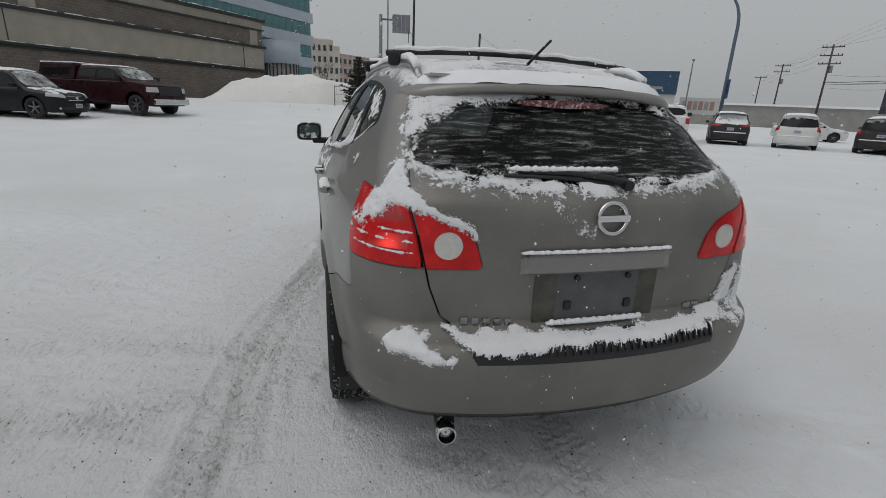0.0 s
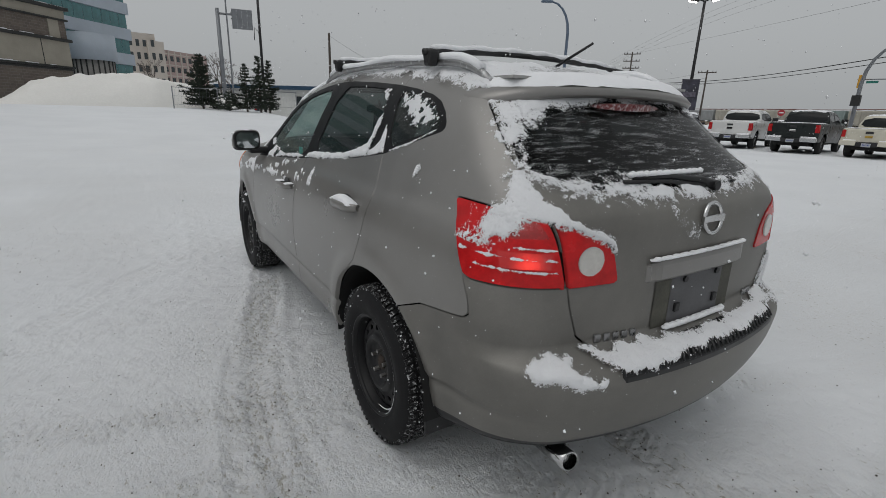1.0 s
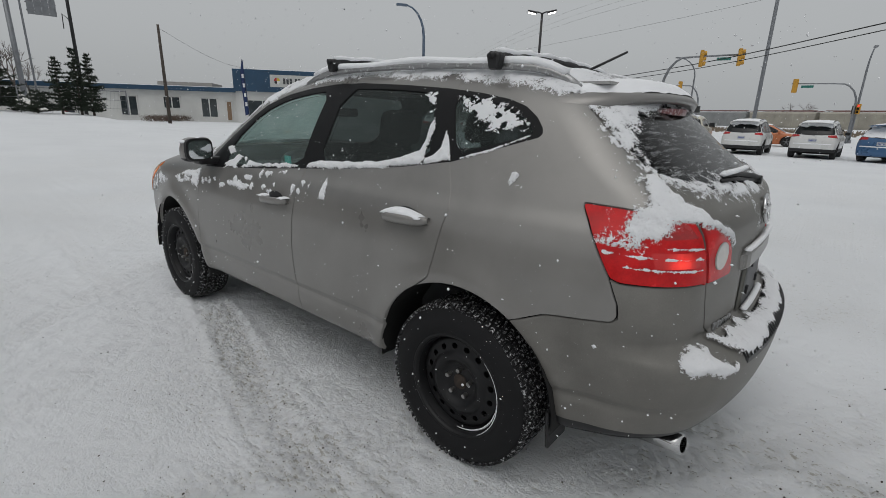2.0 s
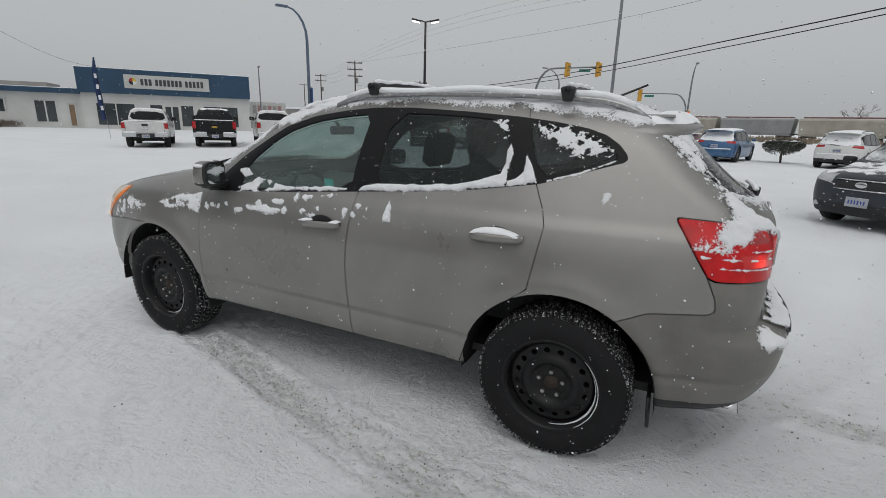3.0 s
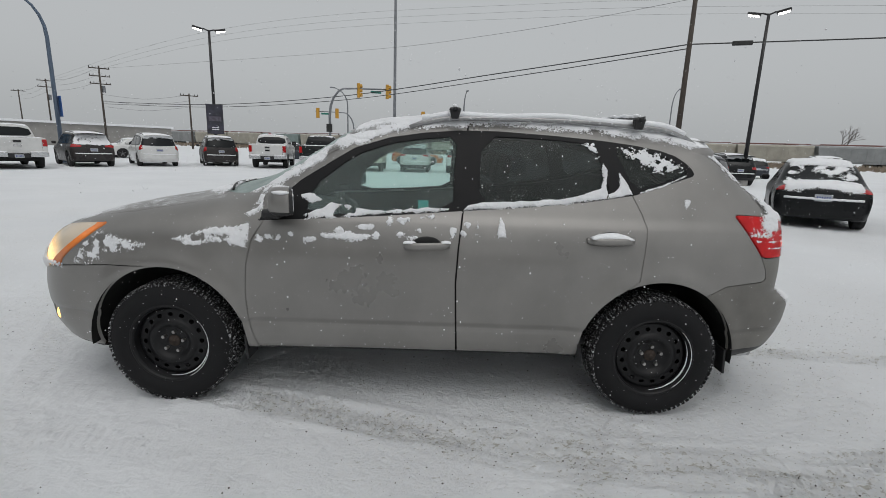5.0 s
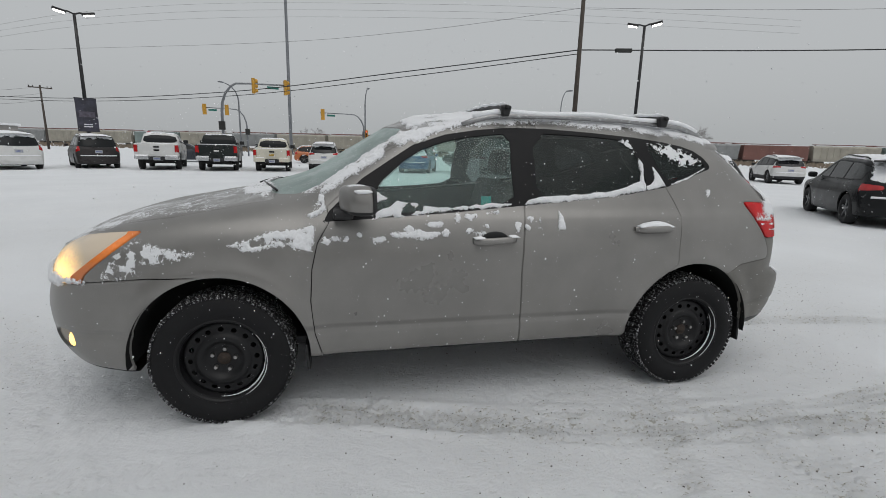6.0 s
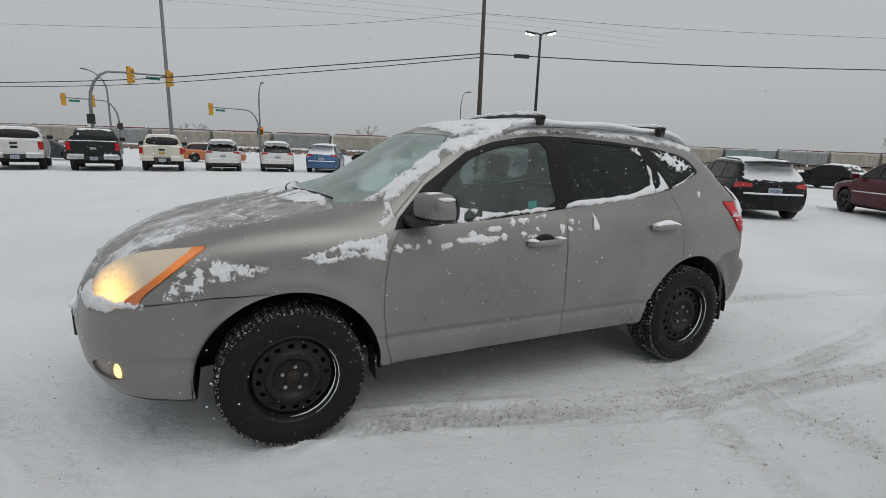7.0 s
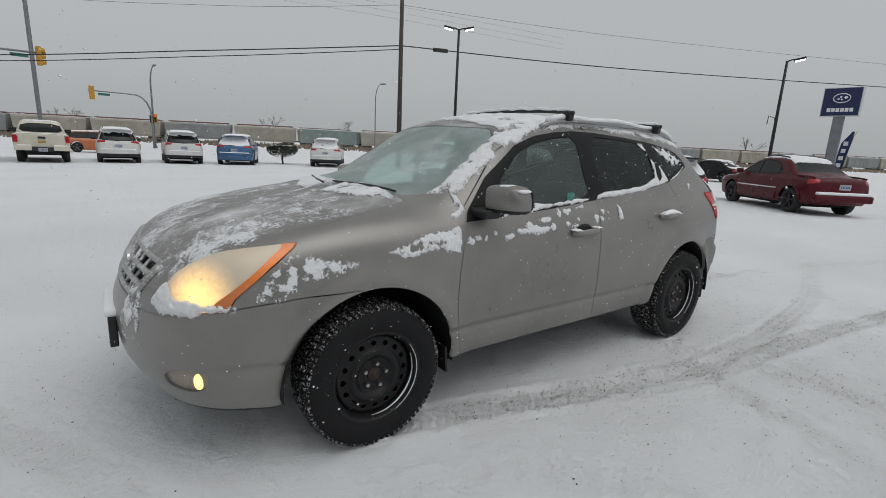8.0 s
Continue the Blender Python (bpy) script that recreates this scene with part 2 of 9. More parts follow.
def add_tube(bm, pts, r, seg=8, r1=None):
    """A round bar along a line of points, thinning from r to r1."""
    pts = [Vector(p) for p in pts]
    rings = []
    for i, p in enumerate(pts):
        d = (pts[min(i + 1, len(pts) - 1)] - pts[max(i - 1, 0)]).normalized()
        q = d.to_track_quat("Z", "Y")
        rr = r if r1 is None else r + (r1 - r) * i / (len(pts) - 1)
        rings.append([bm.verts.new(p + q @ Vector((rr * math.cos(a * math.tau / seg), rr * math.sin(a * math.tau / seg), 0))) for a in range(seg)])
    for a, b in zip(rings, rings[1:]):
        for k in range(seg):
            bm.faces.new((a[k], a[(k + 1) % seg], b[(k + 1) % seg], b[k]))
    bm.faces.new(rings[0][::-1])
    bm.faces.new(rings[-1])


def box_part(name, dims, mat, parent=None, label="", bevel=0.0, m=None):
    bm = bmesh.new()
    add_box(bm, *dims, bevel=bevel, m=m)
    return part(name, bm, mat, parent, label)


def tube_part(name, pts, r, mat, parent=None, label="", seg=8, r1=None):
    bm = bmesh.new()
    add_tube(bm, pts, r, seg, r1)
    return part(name, bm, mat, parent, label, smooth=True)


def spin_part(name, profile, mat, parent=None, label="", seg=48, axis="x"):
    """A body turned round the x axis from a profile of (x, radius)."""
    verts, faces = [], []
    for k in range(seg):
        a = k * math.tau / seg
        for x, r in profile:
            verts.append((x, r * math.cos(a), r * math.sin(a)))
    n = len(profile)
    for k in range(seg):
        for i in range(n - 1):
            faces.append((k * n + i, k * n + i + 1, (k + 1) % seg * n + i + 1, (k + 1) % seg * n + i))
    return link_mesh(name, verts, faces, mat, parent, label)


# ---- curves, fields and cutting ----


def spline(*pts):
    """A smooth function through points, held flat outside them."""
    xs = np.array([p[0] for p in pts], float)
    ys = np.array([p[1] for p in pts], float)
    d = np.diff(ys) / np.diff(xs)
    m = np.zeros(len(xs))
    for i in range(1, len(xs) - 1):
        m[i] = 0 if d[i - 1] * d[i] <= 0 else 2 * d[i - 1] * d[i] / (d[i - 1] + d[i])
    m[0], m[-1] = d[0], d[-1]
    gx = np.linspace(xs[0], xs[-1], 600)
    k = np.clip(np.searchsorted(xs, gx) - 1, 0, len(xs) - 2)
    h = xs[k + 1] - xs[k]
    t = (gx - xs[k]) / h
    gy = (2 * t**3 - 3 * t**2 + 1) * ys[k] + (t**3 - 2 * t**2 + t) * h * m[k] + (-2 * t**3 + 3 * t**2) * ys[k + 1] + (t**3 - t**2) * h * m[k + 1]
    return lambda v: np.interp(v, gx, gy)


def smax(a, b, k):
    h = np.clip(0.5 + 0.5 * (a - b) / k, 0, 1)
    return b + (a - b) * h + k * h * (1 - h)


def poly_sd(px, py, poly):
    """The signed distance of points to a closed polygon, negative inside."""
    p = np.array(poly, float)
    d = np.full(px.shape, 1e9)
    inside = np.zeros(px.shape, bool)
    for (ax, ay), (bx, by) in zip(p, np.roll(p, -1, 0)):
        ex, ey = bx - ax, by - ay
        t = np.clip(((px - ax) * ex + (py - ay) * ey) / (ex * ex + ey * ey + 1e-12), 0, 1)
        d = np.minimum(d, np.hypot(px - ax - t * ex, py - ay - t * ey))
        cross = (ay > py) != (by > py)
        with np.errstate(divide="ignore", invalid="ignore"):
            inside ^= cross & (px < ax + (py - ay) * ex / (ey if abs(ey) > 1e-12 else 1e-12))
    return np.where(inside, -d, d)


def line_d(px, py, line):
    d = np.full(px.shape, 1e9)
    for (ax, ay), (bx, by) in zip(line, line[1:]):
        ex, ey = bx - ax, by - ay
        t = np.clip(((px - ax) * ex + (py - ay) * ey) / (ex * ex + ey * ey + 1e-12), 0, 1)
        d = np.minimum(d, np.hypot(px - ax - t * ex, py - ay - t * ey))
    return d


def round_poly(poly, n=2):
    """Corner cutting: rounds a polygon."""
    p = np.array(poly, float)
    for _ in range(n):
        q = np.roll(p, -1, 0)
        p = np.stack([p * 0.78 + q * 0.22, p * 0.22 + q * 0.78], 1).reshape(-1, 2)
    return p


def cut(V, T, L, d):
    """Cuts triangles along d = 0. Returns verts, triangles, labels and d at the verts."""
    d = np.where(np.abs(d) < 1e-7, 1e-7, d)
    s = d[T] > 0
    n = s.sum(1)
    mixed = (n == 1) | (n == 2)
    if not mixed.any():
        return V, T, L, d
    keep, lab = T[~mixed], L[~mixed]
    tt, ss, ll = T[mixed], s[mixed], L[mixed]
    odd = np.where(ss.sum(1) == 1, ss.argmax(1), (~ss).argmax(1))
    i = np.arange(len(tt))
    a, b, c = tt[i, odd], tt[i, (odd + 1) % 3], tt[i, (odd + 2) % 3]

    def mid(u, v):
        lo, hi = np.minimum(u, v), np.maximum(u, v)
        return lo.astype(np.int64) * (len(V) + 1) + hi

    keys = np.concatenate([mid(a, b), mid(a, c)])
    uniq, inv = np.unique(keys, return_inverse=True)
    lo, hi = uniq // (len(V) + 1), uniq % (len(V) + 1)
    t = (d[lo] / (d[lo] - d[hi]))[:, None]
    NV = V[lo] * (1 - t) + V[hi] * t
    base = len(V)
    ab, ac = base + inv[: len(tt)], base + inv[len(tt) :]
    new_t = np.concatenate([np.stack([a, ab, ac], 1), np.stack([ab, b, c], 1), np.stack([ab, c, ac], 1)])
    return np.concatenate([V, NV]), np.concatenate([keep, new_t]), np.concatenate([lab, ll, ll, ll]), np.concatenate([d, np.zeros(len(NV))])


def tri_side(T, d):
    """For every triangle, the d of its farthest corner."""
    dd = d[T]
    return np.take_along_axis(dd, np.abs(dd).argmax(1)[:, None], 1)[:, 0]


def compact(V, T, *extra):
    used = np.unique(T)
    back = np.full(len(V), -1)
    back[used] = np.arange(len(used))
    return (V[used], back[T], *[e[used] for e in extra])


def box_grid(lo, hi, core_lo, core_hi, cell, f):
    """A closed skin: rays from an inner box out through an outer one, each stopped where f = 0."""
    lo, hi, core_lo, core_hi = (np.array(v, float) for v in (lo, hi, core_lo, core_hi))
    Vs, Ts, off = [], [], 0
    for ax in range(3):
        u, v = [k for k in range(3) if k != ax]
        nu, nv = (max(4, int(round((hi[k] - lo[k]) / cell))) for k in (u, v))
        gu, gv = np.meshgrid(np.linspace(lo[u], hi[u], nu + 1), np.linspace(lo[v], hi[v], nv + 1), indexing="ij")
        ids = np.arange(gu.size).reshape(gu.shape)
        a, b, c, e = ids[:-1, :-1].ravel(), ids[1:, :-1].ravel(), ids[1:, 1:].ravel(), ids[:-1, 1:].ravel()
        for side in (0, 1):
            P = np.zeros((gu.size, 3))
            P[:, u], P[:, v], P[:, ax] = gu.ravel(), gv.ravel(), (lo, hi)[side][ax]
            tri = np.concatenate([np.stack([a, b, c], 1), np.stack([a, c, e], 1)])
            if (side == 0) != (ax == 1):
                tri = tri[:, ::-1]
            Vs.append(P), Ts.append(tri + off)
            off += len(P)
    P, T = np.concatenate(Vs), np.concatenate(Ts)
    key = np.round(P / 1e-5).astype(np.int64)
    _, first, inv = np.unique(key, axis=0, return_index=True, return_inverse=True)
    P, T = P[first], inv.ravel()[T]
    Q = np.clip(P, core_lo, core_hi)
    D = P - Q
    a, b = np.zeros(len(P)), np.full(len(P), 1.35)
    for _ in range(26):
        m = (a + b) / 2
        out = f(Q + D * m[:, None]) > 0
        b, a = np.where(out, m, b), np.where(out, a, m)
    return Q + D * ((a + b) / 2)[:, None], T


def grad(f, V, e=2e-3):
    g = np.stack([f(V + e * np.eye(3)[k]) - f(V - e * np.eye(3)[k]) for k in range(3)], 1) / (2 * e)
    return g / (np.linalg.norm(g, axis=1, keepdims=True) + 1e-9)


def flange(V, T, N, depth):
    """Turns the open edges of a panel inwards by depth, so that it has thickness."""
    e = np.concatenate([T[:, [0, 1]], T[:, [1, 2]], T[:, [2, 0]]])
    key = np.sort(e, 1)
    _, inv, cnt = np.unique(key, axis=0, return_inverse=True, return_counts=True)
    rim = e[cnt[inv.ravel()] == 1]
    if not len(rim):
        return V, T, N
    vs = np.unique(rim)
    back = np.full(len(V), -1)
    back[vs] = np.arange(len(vs))
    n0 = len(V)
    V2 = np.concatenate([V, V[vs], V[vs] - depth * N[vs]])
    N2 = np.concatenate([N, N[vs], N[vs]])
    a, b = n0 + back[rim[:, 0]], n0 + back[rim[:, 1]]
    a2, b2 = a + len(vs), b + len(vs)
    T2 = np.concatenate([T, np.stack([b, a, a2], 1), np.stack([b, a2, b2], 1)])
    return V2, T2, N2


def vnoise(P, scale, seed=0, octaves=3):
    """Smooth value noise in -1..1 at points."""
    out, amp, tot = np.zeros(len(P)), 1.0, 0.0
    for o in range(octaves):
        Q = P * scale * 2**o + 17.3 * (seed + o)
        i = np.floor(Q).astype(np.int64)
        w = Q - i
        w = w * w * (3 - 2 * w)
        acc = np.zeros(len(P))
        for dx in (0, 1):
            for dy in (0, 1):
                for dz in (0, 1):
                    h = (i[:, 0] + dx) * 374761393 + (i[:, 1] + dy) * 668265263 + (i[:, 2] + dz) * 2147483647 + seed * 144665
                    h = (h ^ (h >> 13)) * 1274126177
                    h = ((h ^ (h >> 16)) & 0xFFFF) / 32767.5 - 1
                    acc += h * np.where(dx, w[:, 0], 1 - w[:, 0]) * np.where(dy, w[:, 1], 1 - w[:, 1]) * np.where(dz, w[:, 2], 1 - w[:, 2])
        out += acc * amp
        tot += amp
        amp *= 0.5
    return out / tot


def subdivide(V, T):
    e = np.sort(np.concatenate([T[:, [0, 1]], T[:, [1, 2]], T[:, [2, 0]]]), 1)
    u, inv = np.unique(e, axis=0, return_inverse=True)
    inv = inv.ravel() + len(V)
    m = len(T)
    ab, bc, ca = inv[:m], inv[m : 2 * m], inv[2 * m :]
    NV = np.concatenate([V, (V[u[:, 0]] + V[u[:, 1]]) / 2])
    return NV, np.concatenate([np.stack([T[:, 0], ab, ca], 1), np.stack([ab, T[:, 1], bc], 1), np.stack([ca, bc, T[:, 2]], 1), np.stack([ab, bc, ca], 1)])

# ---- vehicle bodies ----


def car_field(S):
    """The solid of a car body: sides, top, tail, nose and floor, rounded into one another."""
    top, dy = S["top"], 0.02

    def f(P):
        x, y, z = P[:, 0], P[:, 1], P[:, 2]
        ax = np.sqrt(x * x + 1e-8)
        w = S["wz"](z) - S["tr"] * np.clip(S["tr0"] - y, 0, None) ** 2 - S["tf"] * np.clip(y - S["tf0"], 0, None) ** 2
        for cy, cz, r in S.get("flares", ()):
            q = np.hypot(y - cy, z - cz)
            w = w + S.get("flare", 0.016) * np.exp(-(((q - r - 0.025) / 0.06) ** 2)) * (z > 0.2)
        f1 = ax - w
        slope = (top(y + dy) - top(y - dy)) / (2 * dy)
        f2 = (z - top(y) + S["crown"](y) * ax**2 + S.get("crown4", 0) * ax**4) / np.sqrt(1 + slope**2)
        f3 = S["rear"](z) + (S["rk"](z) if callable(S["rk"]) else S["rk"]) * ax**2 + S.get("rk4", 0) * ax**4 - y
        f4 = y - S["front"](z) + (S["dent"](z) * np.exp(-((ax / 0.60) ** 4)) if "dent" in S else 0) + S["fk"] * ax**2 + S.get("fk4", 0) * ax**4
        f5 = S["bot"](y) - z
        g = smax(f1, f2, S["kt"])
        g = smax(g, f3, S["kr"])
        g = smax(g, f4, S["kf"])
        return smax(g, f5, S["kb"])

    return f


class Skin:
    """A body skin whose triangles carry labels; carve() cuts regions out of it along crisp lines."""

    def __init__(self, S, cell):
        self.f = car_field(S)
        self.V, self.T = box_grid(S["lo"], S["hi"], S["core_lo"], S["core_hi"], cell, self.f)
        self.L = np.zeros(len(self.T), int)
        self.names = ["body"]

    def mid(self):
        return self.V[self.T].mean(1)

    def key(self, label):
        if label not in self.names:
            self.names.append(label)
        return self.names.index(label)

    def carve(self, label, dfun, gap=0.0, over=None):
        k = self.key(label)
        for off in ((gap, -gap) if gap else (0.0,)):
            self.V, self.T, self.L, _ = cut(self.V, self.T, self.L, dfun(self.V) - off)
        d = dfun(self.mid())
        free = np.ones(len(d), bool) if over is None else np.isin(self.L, [self.key(o) for o in over])
        self.L[free & (d < -gap)] = k
        if gap:
            self.L[free & (np.abs(d) <= gap)] = self.key("gap")

    def emit(self, label, mat, parent, name=None, side=0, depth=0.014, inset=0.0, text="", keep=None):
        """The triangles with this label as one mesh; side: -1 the left ones, 1 the right ones."""
        sel = self.L == self.names.index(label)
        m = self.mid()
        if side:
            sel &= m[:, 0] * side > 0
        if keep is not None:
            sel &= keep(m)
        if not sel.any():
            return None
        V, T = compact(self.V, self.T[sel])
        N = grad(self.f, V)
        V = V - inset * N
        V, T, N = flange(V, T, N, depth)
        return link_mesh(name or label, V, T, mat, parent, text, True, N)


def snow_on(skin, name, dfun, parent, thick=0.02, edge=0.03, rough=0.35, rscale=14.0, sub=1, up=0.5, label="", mat=None, seed=3, lump=0.8, fade=0.030, lift=0.0):
    """A layer of snow lying on a skin where dfun < 0, ragged at its edge."""
    P0 = skin.V0 if hasattr(skin, "V0") else skin.V
    T0 = skin.T0 if hasattr(skin, "V0") else skin.T
    near = dfun(P0)[T0].min(1) < edge + 0.06 + fade
    if not near.any():
        return None
    V, T = compact(P0, T0[near])
    for _ in range(sub):
        V, T = subdivide(V, T)
    V = V - grad(skin.f, V) * skin.f(V)[:, None] * 0.9

    def d2(P):
        return dfun(P) + rough * edge * 2 * vnoise(P, rscale, seed, 4)

    L = np.zeros(len(T), int)
    V, T, L, d = cut(V, T, L, d2(V) - fade)
    T = T[d2(V[T].mean(1)) < fade]
    if not len(T):
        return None
    V, T = compact(V, T)
    N = grad(skin.f, V)
    raw = d2(V)
    cover = np.clip(0.5 - raw / (2 * fade), 0, 1)
    d = np.clip(-raw, 0, edge) / edge
    h = 0.6 * thick * np.sqrt(np.clip(d * (2 - d), 0, 1)) * np.clip(1 + lump * vnoise(V, 30, seed + 5, 3), 0.15, 2) + 0.0012 + lift
    Nu = N + np.array((0, 0, up))
    Nu /= np.linalg.norm(Nu, axis=1, keepdims=True)
    Vn = V + Nu * h[:, None]
    T2 = T
    ob = link_mesh(name, Vn, T2, mat or POWDER, parent, label)
    at = ob.data.attributes.new("cover", "FLOAT", "POINT")
    at.data.foreach_set("value", cover.astype(np.float32))
    tagged(ob, kind="stuff")
    return ob


def both(poly):
    """A left-hand outline, listed from top to bottom, joined with its mirror image."""
    return [(-x, z) for x, z in poly] + [(x, z) for x, z in poly[::-1]] if poly[0][0] > 0 else poly + [(-x, z) for x, z in poly[::-1]]


# ---- the grey crossover ----

ROOT = thing("crossover_suv", "dirty grey metallic crossover with patches of snow on snowy ground", "car", (0.035, 0, 0))
ROOT.scale = (1.04, 1, 1)
WHEELBASE, HUB_Z, TYRE_R = 2.69, 0.345, 0.352
SUV = dict(
    wz=spline((0.10, 0.78), (0.22, 0.815), (0.34, 0.853), (0.42, 0.870), (0.462, 0.873), (0.492, 0.869), (0.520, 0.880), (0.70, 0.890), (0.85, 0.884), (0.97, 0.864), (1.05, 0.838), (1.11, 0.806), (1.15, 0.788), (1.36, 0.690), (1.5, 0.617), (1.6, 0.56), (1.75, 0.47)),
    tr=0.081, tr0=0.32, tf=0.078, tf0=2.30,
    flares=((0, 0.35, 0.43), (WHEELBASE, 0.35, 0.43)),
    top=spline((-1.0, 1.42), (-0.6, 1.52), (-0.45, 1.555), (-0.2, 1.598), (0.1, 1.632), (0.5, 1.658), (0.9, 1.668), (1.2, 1.662), (1.5, 1.636), (1.75, 1.578), (2.0, 1.440), (2.3, 1.268), (2.55, 1.189), (2.66, 1.155), (2.8, 1.125), (3.0, 1.085), (3.2, 1.049), (3.4, 0.986), (3.55, 0.932), (3.65, 0.884), (3.8, 0.6)),
    crown=spline((-1, 0.16), (1.6, 0.15), (2.0, 0.22), (2.25, 0.20), (2.5, 0.11), (2.7, 0.045), (2.95, 0.019), (3.3, 0.051), (3.7, 0.096)),
    rear=spline((0.10, -0.66), (0.30, -0.83), (0.38, -0.908), (0.46, -0.941), (0.55, -0.960), (0.62, -0.967), (0.655, -0.954), (0.672, -0.928), (0.69, -0.882), (0.72, -0.838), (0.90, -0.835), (1.06, -0.832), (1.12, -0.820), (1.18, -0.765), (1.218, -0.712), (1.256, -0.660), (1.32, -0.583), (1.40, -0.503), (1.50, -0.415), (1.62, -0.32), (1.8, -0.2)),
    rk=spline((0.3, 0.28), (0.42, 0.238), (0.52, 0.205), (0.64, 0.205), (0.72, 0.140), (0.85, 0.121), (1.5, 0.141)), rk4=0.093,
    front=spline((0.10, 3.42), (0.24, 3.50), (0.32, 3.592), (0.45, 3.661), (0.60, 3.675), (0.75, 3.660), (0.85, 3.652), (1.0, 3.615), (1.1, 3.48)),
    dent=spline((0.3, 0), (0.58, 0), (0.64, 0.004), (0.70, 0.018), (0.78, 0.036), (0.84, 0.056), (0.92, 0.074), (1.0, 0.10), (1.3, 0.15)),
    fk=0.231, fk4=0.26,
    bot=spline((-1.1, 0.335), (-0.6, 0.33), (-0.4, 0.33), (0.4, 0.325), (2.3, 0.315), (3.1, 0.27), (3.7, 0.25)),
    kt=0.11, kr=0.19, kf=0.167, kb=0.05,
    lo=(-1.0, -1.15, 0.10), hi=(1.0, 3.80, 1.85), core_lo=(-0.30, -0.10, 0.62), core_hi=(0.30, 2.75, 0.95),
)
SUV["crown4"] = 0.10
suv = Skin(SUV, 0.017)
suv.V0, suv.T0 = suv.V.copy(), suv.T.copy()
far_side = 0.30


def side_poly(poly, n=0, grow=0.0):
    p = round_poly(poly, n) if n else poly
    return lambda P: np.maximum(poly_sd(P[:, 1], P[:, 2], p) - grow, far_side - np.abs(P[:, 0]))


def across(x):
    """Outlines seen from the rear, front and top are given in the width of the standing car."""
    return x * (1.04 - 0.035 / np.maximum(np.abs(x), 0.35))


def rear_poly(poly, n=0, ylim=-0.25):
    p = round_poly(poly, n) if n else poly
    return lambda P: np.maximum(poly_sd(across(P[:, 0]), P[:, 2], p), P[:, 1] - ylim)


def front_poly(poly, n=0, ylim=2.9):
    p = round_poly(poly, n) if n else poly
    return lambda P: np.maximum(poly_sd(across(-np.abs(P[:, 0])), P[:, 2], p), ylim - P[:, 1])


def top_poly(poly, n=0, zlim=0.9):
    p = round_poly(poly, n) if n else poly
    return lambda P: np.maximum(poly_sd(P[:, 0], P[:, 1], p), zlim - P[:, 2])


G = 0.0028
HOOD = both([(-0.66, 2.44), (-0.70, 2.60), (-0.735, 2.9), (-0.70, 3.1), (-0.60, 3.30), (-0.45, 3.46), (-0.40, 3.53), (-0.30, 3.57)])
suv.carve("hood", top_poly([(x, y) for x, y in HOOD], 0, 0.75), G)
suv.carve("front_bumper", side_poly([(2.4, 0.1), (2.78, 0.786), (3.00, 0.780), (3.20, 0.766), (3.34, 0.755), (3.50, 0.72), (3.9, 0.66), (3.9, 0.1)]), G)
far_side = -1.0
suv.carve("front_bumper", side_poly([(3.30, 0.1), (3.30, 0.775), (3.50, 0.72), (3.9, 0.66), (3.9, 0.1)]))
suv.carve("rear_bumper", side_poly([(-0.2, 0.1), (-0.235, 0.712), (-0.36, 0.764), (-0.575, 0.790), (-0.592, 0.806), (-0.586, 0.85), (-0.530, 0.97), (-1.3, 0.97), (-1.3, 0.1)]), G)
far_side = 0.30
GATE = both([(-0.50, 1.56), (-0.548, 1.479), (-0.570, 1.426), (-0.589, 1.368), (-0.604, 1.31), (-0.615, 1.256), (-0.613, 1.220), (-0.630, 1.145), (-0.628, 1.10), (-0.585, 0.925), (-0.568, 0.847), (-0.53, 0.745), (-0.46, 0.690)])
suv.carve("tailgate", rear_poly(GATE), 0.0035)
DOOR_F = [(1.070, 1.60), (1.090, 1.131), (1.110, 0.936), (1.119, 0.748), (1.111, 0.552), (1.100, 0.32), (2.16, 0.32), (2.199, 0.345), (2.233, 0.471), (2.249, 0.647), (2.240, 0.814), (2.211, 0.945), (2.154, 1.044), (2.16, 1.12), (1.85, 1.40), (1.6, 1.53), (1.3, 1.60)]
DOOR_R = [(1.066, 1.60), (1.086, 1.131), (1.106, 0.936), (1.115, 0.748), (1.107, 0.552), (1.096, 0.32), (0.46, 0.32), (0.40, 0.50), (0.30, 0.66), (0.16, 0.77), (0.134, 0.792), (0.110, 0.958), (0.096, 1.061), (0.118, 1.133), (0.166, 1.234), (0.287, 1.60)]
suv.carve("front_door", side_poly(DOOR_F), G)
suv.carve("rear_door", side_poly(DOOR_R), G)
# rear lamps: an outer half on the body and an inner half on the tailgate
_lamp_side = side_poly([(-0.43, 1.20), (-0.428, 1.152), (-0.417, 1.146), (-0.415, 1.134), (-0.448, 1.085), (-0.500, 1.005), (-0.540, 0.945), (-0.552, 0.930), (-0.58, 0.920), (-1.2, 0.910), (-1.2, 1.20)])
_lamp_rear = rear_poly([(-1.0, 1.150), (-0.755, 1.150), (-0.634, 1.112), (-0.590, 0.914), (-0.80, 0.906), (-1.0, 0.906)])
_mirror = lambda P: np.stack([-np.abs(P[:, 0]), P[:, 1], P[:, 2]], 1)
suv.carve("tail_lamp", lambda P: np.maximum(_lamp_side(P), _lamp_rear(_mirror(P))), 0.0035)
LAMP_IN = [(-0.622, 1.112), (-0.515, 1.082), (-0.462, 1.055), (-0.420, 1.005), (-0.396, 0.925), (-0.408, 0.912), (-0.581, 0.914)]
